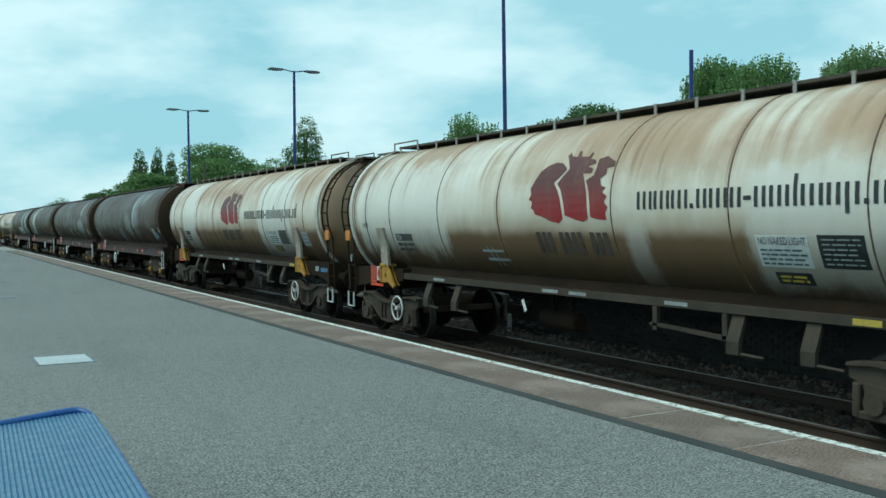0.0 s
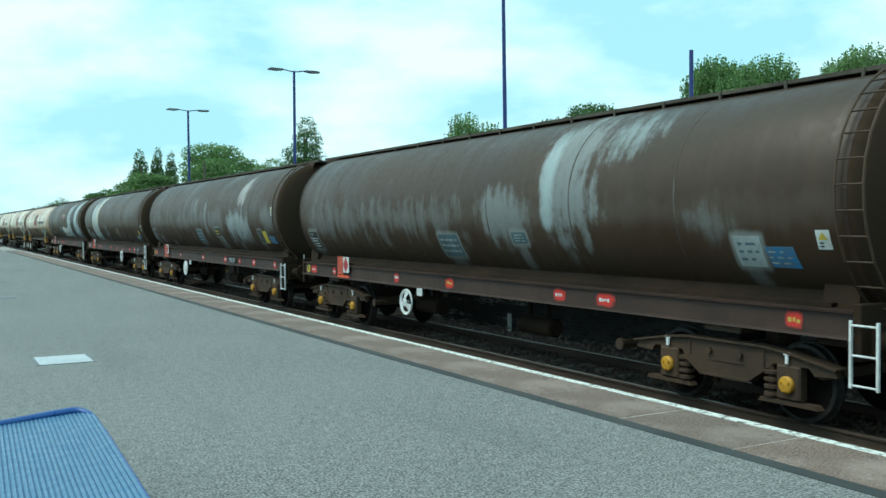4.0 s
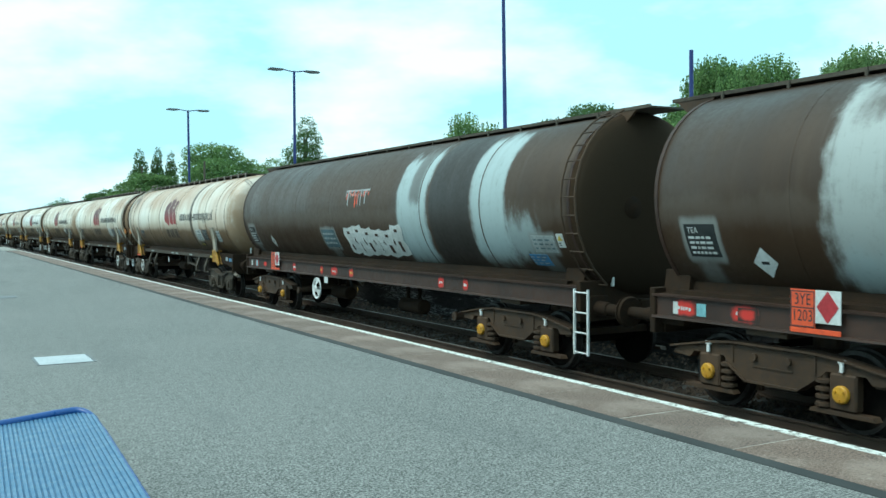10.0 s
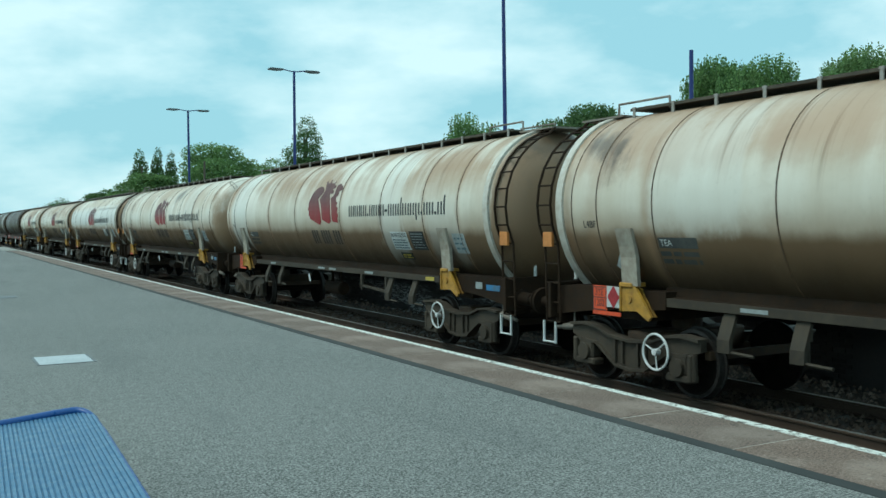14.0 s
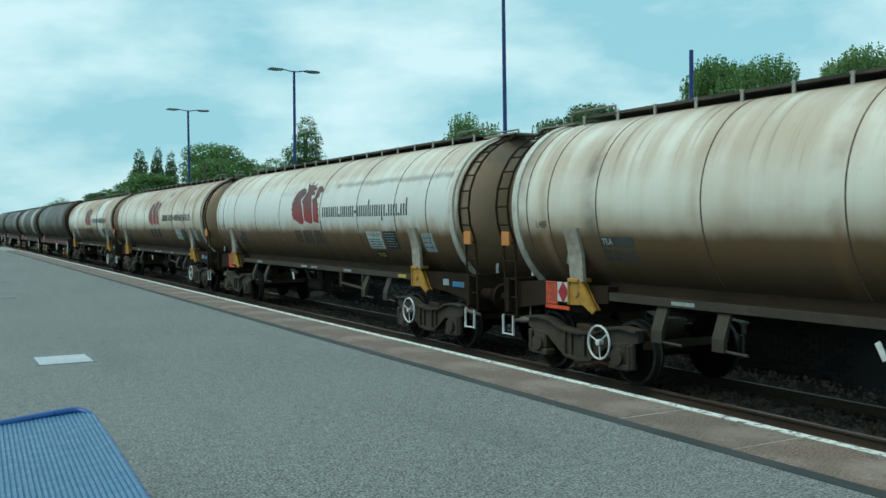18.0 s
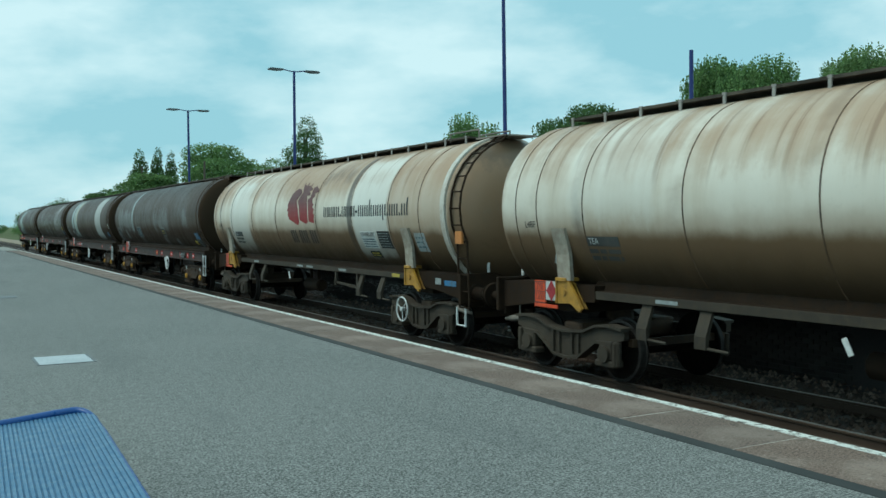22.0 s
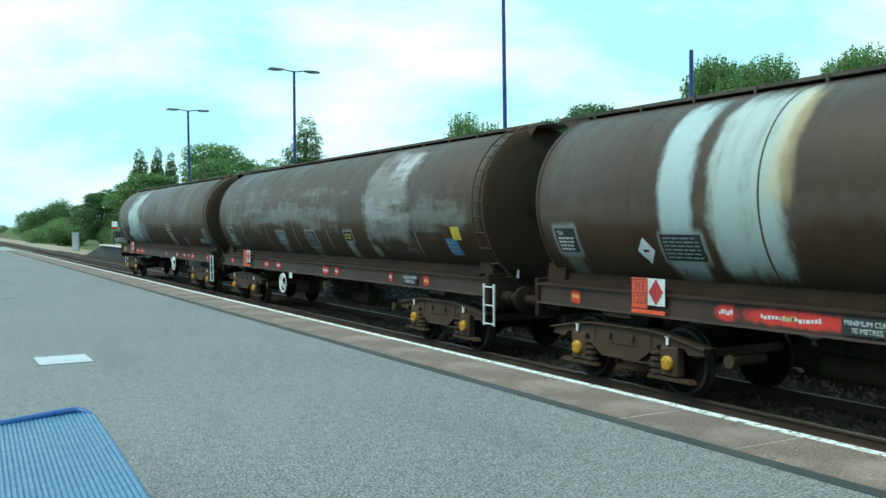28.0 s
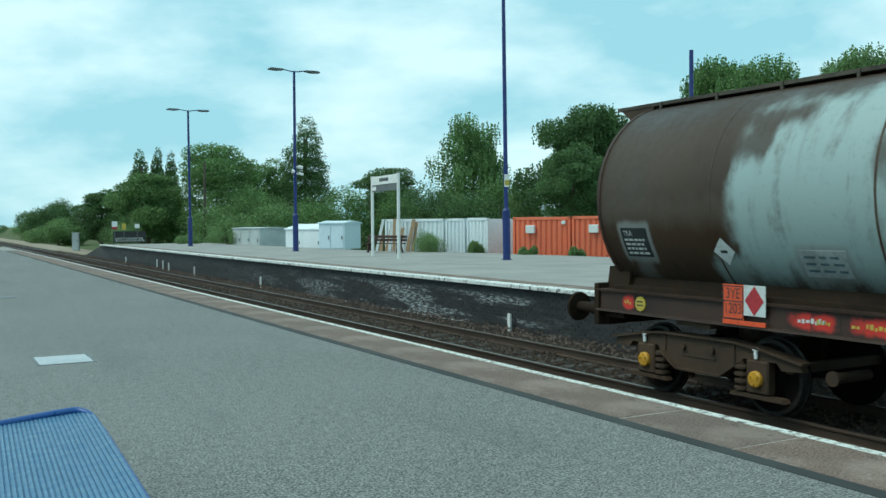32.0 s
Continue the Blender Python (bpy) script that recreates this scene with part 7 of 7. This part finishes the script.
container(20.65, 33.95, 22.3, 30.9, 1.70, MAT["contorange"], "bright orange ribbed steel container beyond the platform", 1)
container(22.4, 30.8, 24.2, 27.5, 1.74, MAT["contwhite"], "white ribbed steel cabin beside the orange containers")
container(16.4, 44.6, 18.05, 41.2, 1.66, MAT["contwhite"], "long pale grey steel container with rust marks")
container(18.1, 41.1, 18.6, 40.0, 1.66, MAT["contwhite"], "pale grey steel container beyond the platform")
container(18.65, 39.9, 18.95, 38.4, 1.68, MAT["contwhite"], "pale grey steel container beyond the platform")

for args in (
    (28.2, 87, 13.2, 2.9, 1, "leafdark", "poplar", 6500, 0.45), (19.2, 122, 12.2, 1.9, 2, "leafdark", "poplar", 2500, 0.6), (21.9, 124, 12.6, 1.5, 3, "leafdark", "poplar", 2500, 0.6), (24.0, 126, 12.3, 1.6, 4, "leafdark", "poplar", 2500, 0.6),
    (14, 92, 8.3, 5.0, 5, "leaf", "round", 6000, 0.55), (19.5, 88, 11.0, 6.5, 6, "leaf", "round", 7000, 0.55), (11.0, 100, 6.8, 3.6, 7, "leafdark", "round", 4000, 0.5), (27, 96, 10, 5, 8, "leaf", "round", 5000, 0.55),
    (24, 80, 7.0, 6, 9, "leaf", "bush", 6000, 0.5), (19, 78, 5.6, 5, 10, "leafpale", "bush", 5000, 0.5), (30, 76, 6.8, 5, 11, "leaf", "bush", 5000, 0.5), (36, 84, 9, 5, 12, "leafdark", "round", 5000, 0.55),
    (41.5, 77, 13.6, 5.2, 13, "leaf", "weeping", 2500, 0.5), (33, 66, 6.6, 4.5, 14, "leafdark", "bush", 4500, 0.5), (40, 70, 6.5, 4.0, 15, "leafpale", "bush", 4000, 0.5),
    (46.5, 64, 13.4, 7.0, 16, "leafdark", "weeping", 7500, 0.5), (40.5, 60, 9.5, 4.5, 17, "leafdark", "round", 5000, 0.5), (55.5, 57.9, 17.3, 8.0, 18, "leaf", "weeping", 14000, 0.5), (68.0, 53.2, 18.4, 7.5, 19, "leafpale", "weeping", 9000, 0.5),
    (60, 68, 12, 7, 20, "leafdark", "round", 6000, 0.55), (15.3, 190, 8.2, 5.5, 21, "leafdark", "bush", 5000, 0.7), (12.8, 150, 4.3, 5.0, 22, "leafpale", "bush", 5000, 0.6), (30, 165, 6, 9, 23, "leaf", "bush", 5000, 0.8), (25.5, 300, 8.5, 7, 24, "leafdark", "bush", 3000, 1.0), (33, 330, 6.5, 12, 25, "leaf", "bush", 3000, 1.0), (17.5, 420, 4.2, 9, 26, "leafdark", "bush", 2500, 1.0),
):
    tree(*args)


def station_sign():
    t = thing("station_sign", "white two-post station name sign on the platform", "sign", at=pose(11.83, 36.36, 0))
    d = Vector((-0.26, -3.02, 0))
    L = d.length
    t.matrix_world = pose(11.83, 36.36, 0, 0, 0, math.degrees(math.atan2(d.y, d.x)))
    for u in (0.0, L):
        bm = B()
        rod(bm, (u, 0, 0), (u, 0, 3.42), 0.065, 12)
        rod(bm, (u, 0, 3.42), (u, 0, 3.45), 0.07, 12)
        part("post", bm, MAT["white"], t, smooth=True)
    bm = B()
    box(bm, 0.06, L - 0.06, -0.03, 0.03, 3.06, 3.42, 0.01)
    pn = part("panel", bm, MAT["white"], t)
    bm = B()
    for u, w in ((0.95, 0.10), (1.08, 0.12), (1.23, 0.08), (1.34, 0.12), (1.49, 0.10), (1.62, 0.08), (1.73, 0.13), (1.89, 0.11)):
        box(bm, u, u + w, -0.036, -0.028, 3.18, 3.32)
    tagged(part("lettering_bar", bm, MAT["ink"], pn), kind="stuff")
    bm = B()
    box(bm, 0.06, L - 0.06, -0.03, 0.03, 2.78, 3.05, 0.01)
    lower = part("lower_panel", bm, MAT["lampgrey"], t, "dark lower panel with pale edge")
    bm = B()
    box(bm, 0.1, 0.55, -0.036, -0.028, 2.83, 3.0)
    part("emblem", bm, MAT["white"], lower)


def plank_stack():
    rng = random.Random(5)
    for k in range(9):
        t = thing("plank", "weathered timber plank leaning on the container", "plank", "leaning planks", at=pose(15.55 + 0.16 * k + rng.uniform(-0.04, 0.04), 43.9 - 0.2 * k, 0.0, -rng.uniform(8, 17), rng.uniform(-9, 9), -58))
        bm = B()
        box(bm, -0.08 - 0.04 * (k % 2), 0.08, -0.02, 0.02, 0.0, rng.uniform(1.15, 1.75), 0.004)
        part("board", bm, MAT["wood"] if k % 3 else MAT["grey"], t)


def wooden_bench():
    t = thing("platform_bench", "brown wooden platform bench before the containers", "bench", at=pose(14.6, 41.2, 0, 0, 0, -63))
    for y, z in ((0.0, 0.46), (0.14, 0.46), (0.28, 0.46)):
        bm = B()
        box(bm, -1.2, 1.2, y - 0.06, y + 0.06, z - 0.02, z + 0.02, 0.005)
        part("seat_slat", bm, MAT["benchwood"], t)
    for z in (0.62, 0.78):
        bm = B()
        box(bm, -1.2, 1.2, 0.36, 0.40, z - 0.065, z + 0.065, 0.005)
        part("back_slat", bm, MAT["benchwood"], t)
    for x in (-0.9, 0.9):
        bm = B()
        prism(bm, [(-0.06, 0.0), (0.02, 0.0), (0.34, 0.44), (0.36, 0.84), (0.32, 0.84), (0.28, 0.44), (0.0, 0.44)], x - 0.03, x + 0.03, "x")
        prism(bm, [(0.30, 0.44), (0.48, 0.0), (0.42, 0.0), (0.24, 0.44)], x - 0.03, x + 0.03, "x")
        part("leg", bm, MAT["benchwood"], t)


def shed(x0, y0, x1, y1, base, top, depth, mat, label, roof=0.12, doors=2):
    a, b = Vector((x0, y0, 0)), Vector((x1, y1, 0))
    L = (b - a).length
    t = thing("shed", label, "shed", "small sheds", at=pose(x0, y0, base, 0, 0, math.degrees(math.atan2(y1 - y0, x1 - x0))))
    H = top - base
    bm = B()
    box(bm, 0, L, 0, depth, 0, H - 0.05, 0.01)
    part("body", bm, mat, t)
    bm = B()
    prism(bm, [(-0.08, H - 0.06), (depth + 0.08, H - 0.06), (depth + 0.08, H), (depth / 2, H + roof), (-0.08, H)], -0.08, L + 0.08, "x")
    part("roof", bm, mat, t)
    for k in range(doors):
        bm = B()
        u = L * (k + 0.08) / doors
        box(bm, u, u + L * 0.84 / doors, -0.03, -0.002, max(0.05, H - 1.7), H - 0.16, 0.006)
        d = part("door", bm, mat, t)
        bm = B()
        box(bm, u + L * 0.7 / doors, u + L * 0.7 / doors + 0.05, -0.07, -0.03, H - 0.95, H - 0.75)
        part("handle", bm, MAT["lampgrey"], d)
    return t


def ramp_fence():
    t = thing("fence", "black railing with diagonal stripes across the ramp", "fence", at=pose(8.0, 75.9, 0))
    for k in range(5):
        bm = B()
        box(bm, k * 0.6 - 0.03, k * 0.6 + 0.03, -0.03, 0.03, -0.35, 0.98)
        part("post", bm, MAT["black"], t)
    for z in (0.12, 0.55, 0.95):
        bm = B()
        box(bm, 0, 2.4, -0.02, 0.02, z - 0.03, z + 0.03)
        part("rail", bm, MAT["black"], t)
    bm = B()
    box(bm, 0, 2.4, -0.015, 0.015, 0.16, 0.92)
    part("board", bm, MAT["black"], t)
    bm = B()
    prism(bm, [(0.0, 0.18), (0.07, 0.18), (-0.13, 0.48), (-0.20, 0.48)], -0.03, -0.02, "y")
    st = mesh_of(bm, "stripe", MAT["white"])
    for k in range(11):
        o = part("stripe", st, None, t)
        o.location = (0.24 + 0.2 * k, 0, 0)
    for x, z, w, h, m in ((8.05, 1.45, 0.42, 0.6, "white"), (8.75, 1.35, 0.3, 0.5, "signyellow"), (9.75, 1.38, 0.36, 0.32, "white")):
        s = thing("notice_sign", "small pale notice sign at the platform end", "sign", "platform end notices", at=pose(x, 75.7, 0))
        bm = B()
        rod(bm, (0, 0.03, -0.3), (0, 0.03, z + h / 2), 0.03, 8)
        part("post", bm, MAT["lampgrey"], s)
        bm = B()
        box(bm, -w / 2, w / 2, -0.01, 0.01, z - h / 2, z + h / 2, 0.004)
        p = part("plate", bm, MAT[m], s)
        if w > 0.4:
            bm = B()
            box(bm, -w / 2, w / 2, -0.016, -0.011, z - h / 2, z - h * 0.2)
            part("red_field", bm, MAT["diamond"], p)


def post_fittings():
    c = thing("security_camera", "cluster of white cameras on the lamp post", "camera", at=pose(12.2, 46.8, 4.3))
    for k, (dx, dy, dz) in enumerate(((0.16, -0.16, 0.16), (-0.14, -0.2, -0.08), (0.2, -0.12, -0.2))):
        bm = B()
        rod(bm, (dx, dy, dz), (dx * 1.9, dy * 1.9, dz - 0.05), 0.085, 12, 0.07)
        rod(bm, (0, 0, dz), (dx, dy, dz), 0.03, 8)
        part("housing", bm, MAT["white"], c, smooth=True)
    n = thing("warning_notice", "yellow and white notice strapped to the lamp post", "sign", at=pose(14.6, 30.1, 0))
    bm = B()
    box(bm, -0.16, 0.06, -0.11, -0.095, 2.80, 3.28, 0.004)
    pl = part("plate", bm, MAT["white"], n)
    bm = B()
    box(bm, -0.15, 0.05, -0.118, -0.111, 2.86, 3.06)
    part("yellow_field", bm, MAT["signyellow"], pl)


station_sign()
plank_stack()
wooden_bench()
ramp_fence()
post_fittings()
shed(14.9, 50.3, 15.85, 48.75, 0.0, 1.5, 1.6, MAT["shedblue"], "pale blue-white steel store with double doors")
shed(15.0, 56.2, 15.85, 52.0, -0.3, 1.15, 2.0, MAT["contwhite"], "low white store with a sheeted roof", 0.3)
shed(14.6, 66.3, 15.3, 62.2, -0.3, 1.2, 2.2, MAT["grey"], "weathered grey steel shed by the platform", 0.05, 3)
for x, y, h, lab in ((13.4, 92, 8.6, "weathered brown telegraph pole among the trees"), (16.2, 80, 8.4, "leaning wooden telegraph pole among the trees")):
    t = thing("telegraph_pole", lab, "pole", "telegraph poles", at=pose(x, y, -1.5, 0, 0.6, 0))
    bm = B()
    rod(bm, (0, 0, -0.2), (0, 0, h), 0.13, 10, 0.09)
    part("pole", bm, MAT["bark"], t)
shed(8.0, 99.0, 8.6, 98.8, -1.5, 0.75, 0.6, MAT["grey"], "small grey lineside cabinet beside the track", 0.02, 1)
for x, y, h, r, sd in ((17.3, 41.3, 1.5, 0.95, 41), (18.3, 38.5, 0.9, 0.5, 42), (18.7, 34.6, 0.7, 0.45, 43), (14.2, 66.5, 1.6, 1.3, 44), (9.6, 82.0, 3.0, 1.8, 45), (12.8, 72.0, 1.2, 0.9, 46), (19.6, 32.2, 0.7, 0.4, 47)):
    tree(x, y, h, r, sd, "leafpale", "bush", 2200, 0.13, -0.25, "overgrown green weeds at the platform's back edge")


def bench():
    s = thing("bench", "blue ribbed steel platform bench with a rolled rim", "bench", at=pose(-4.33, 5.06, -0.024, 0, 0, -2.6))
    y1, y0, w, n, rx, ry = 0.0, -3.3, 0.62, 31, 0.09, 0.20
    tilt = Matrix.Translation((0, 0, 0.497)) @ Matrix.Rotation(math.atan2(0.05, w), 4, "Y").inverted()
    bm = B()      # seat pan with its corner rounded off
    arc = [(-rx + rx * math.cos(q * math.pi / 16), y1 - ry + ry * math.sin(q * math.pi / 16)) for q in range(9)]
    prism(bm, [(0.0, y0)] + arc + [(-w, y1), (-w, y0)], -0.012, -0.0065, "z")
    pan = part("seat_pan", bm, MAT["seat"], s)
    pan.matrix_local = tilt
    pitch = w / n
    for k in range(n):
        x = -(k + 0.5) * pitch
        end = y1 - 0.02 if x < -rx else y1 - ry + ry * math.sqrt(max(0.0, 1 - ((x + rx) / rx) ** 2)) - 0.02
        bm = B()
        prism(bm, [(x - pitch * 0.46, -0.0065), (x - pitch * 0.30, -0.001), (x + pitch * 0.30, -0.001), (x + pitch * 0.46, -0.0065)], y0, end, "y")
        o = part("slat", bm, MAT["seat"], s)
        o.matrix_local = tilt
    bm = B()      # rolled rim along the end, turning down at the corner
    path = [(-w, y1, 0.450), (-w * 0.75, y1, 0.460), (-w * 0.5, y1, 0.476), (-w * 0.3, y1, 0.490), (-rx, y1, 0.498)]
    path += [(-rx + (rx + 0.006) * math.sin(q * math.pi / 20), y1 - ry + ry * math.cos(q * math.pi / 20), 0.498 - 0.0006 * q * q) for q in range(1, 10)]
    for p, q in zip(path[:-1], path[1:]):
        rod(bm, p, q, 0.019, 12)
    rod(bm, path[-1], (0.008, y1 - 0.45, 0.470), 0.019, 12, 0.012)
    rod(bm, (0.008, y1 - 0.45, 0.470), (0.008, y0, 0.470), 0.012, 10)
    part("rim", bm, MAT["seatrim"], s, smooth=True)
    for y in (-0.5, -2.8):
        bm = B()
        box(bm, -w + 0.1, -0.1, y - 0.03, y + 0.03, 0.38, 0.435)
        box(bm, -w / 2 - 0.04, -w / 2 + 0.04, y - 0.03, y + 0.03, 0.03, 0.38)
        box(bm, -w + 0.08, -0.12, y - 0.04, y + 0.04, 0.024, 0.044)
        part("leg", bm, MAT["seatrim"], s)


bench()


# ---- what moves ----
def run(t):
    return 7.978424 * t + 0.000083 * t * t + 0.000492 * t ** 3


DRIFT = ((0, .1), (1, .08), (2, .06), (3, .1), (6, .08), (7, .1), (8, -.04), (9, .12), (10, .15), (11, .06), (12, -.03), (13, -.02), (14, .05), (17, -.05), (18, .08), (19, .05),
         (20, .08), (21, .02), (22, .08), (23, .08), (24, .1), (25, .02), (28, -.1), (29, -.2), (30, -.1), (31, .45), (32, .66))
SLACK = {2: 0.1, 3: 0.07, 14: -0.12, 15: -0.4}     # couplings drawn in towards the tail


def motions():
    front = 20.02 - LC
    for k, ((kind, cfg), w) in enumerate(zip(TRAIN, WAGONS)):
        L = LC if kind == "cream" else LD
        y = front + L / 2
        walk(w, [(t, pose(TRACKS[1], y - run(t) + d + SLACK.get(k, 0.0), RAIL)) for t, d in DRIFT])
        front += L
    first = None
    for ob in [o for o in bpy.data.objects if o.name.split(".")[0] == "wheelset"]:
        if first is None:
            first = ob
            walk(ob, [(k / 15, Matrix.Rotation(run(k / 15) / WR, 4, "X")) for k in range(0, 481)])
        else:
            ob.rotation_mode = "QUATERNION"
            ad = ob.animation_data_create()
            ad.action = first.animation_data.action
            ad.action_slot = first.animation_data.action_slot


motions()
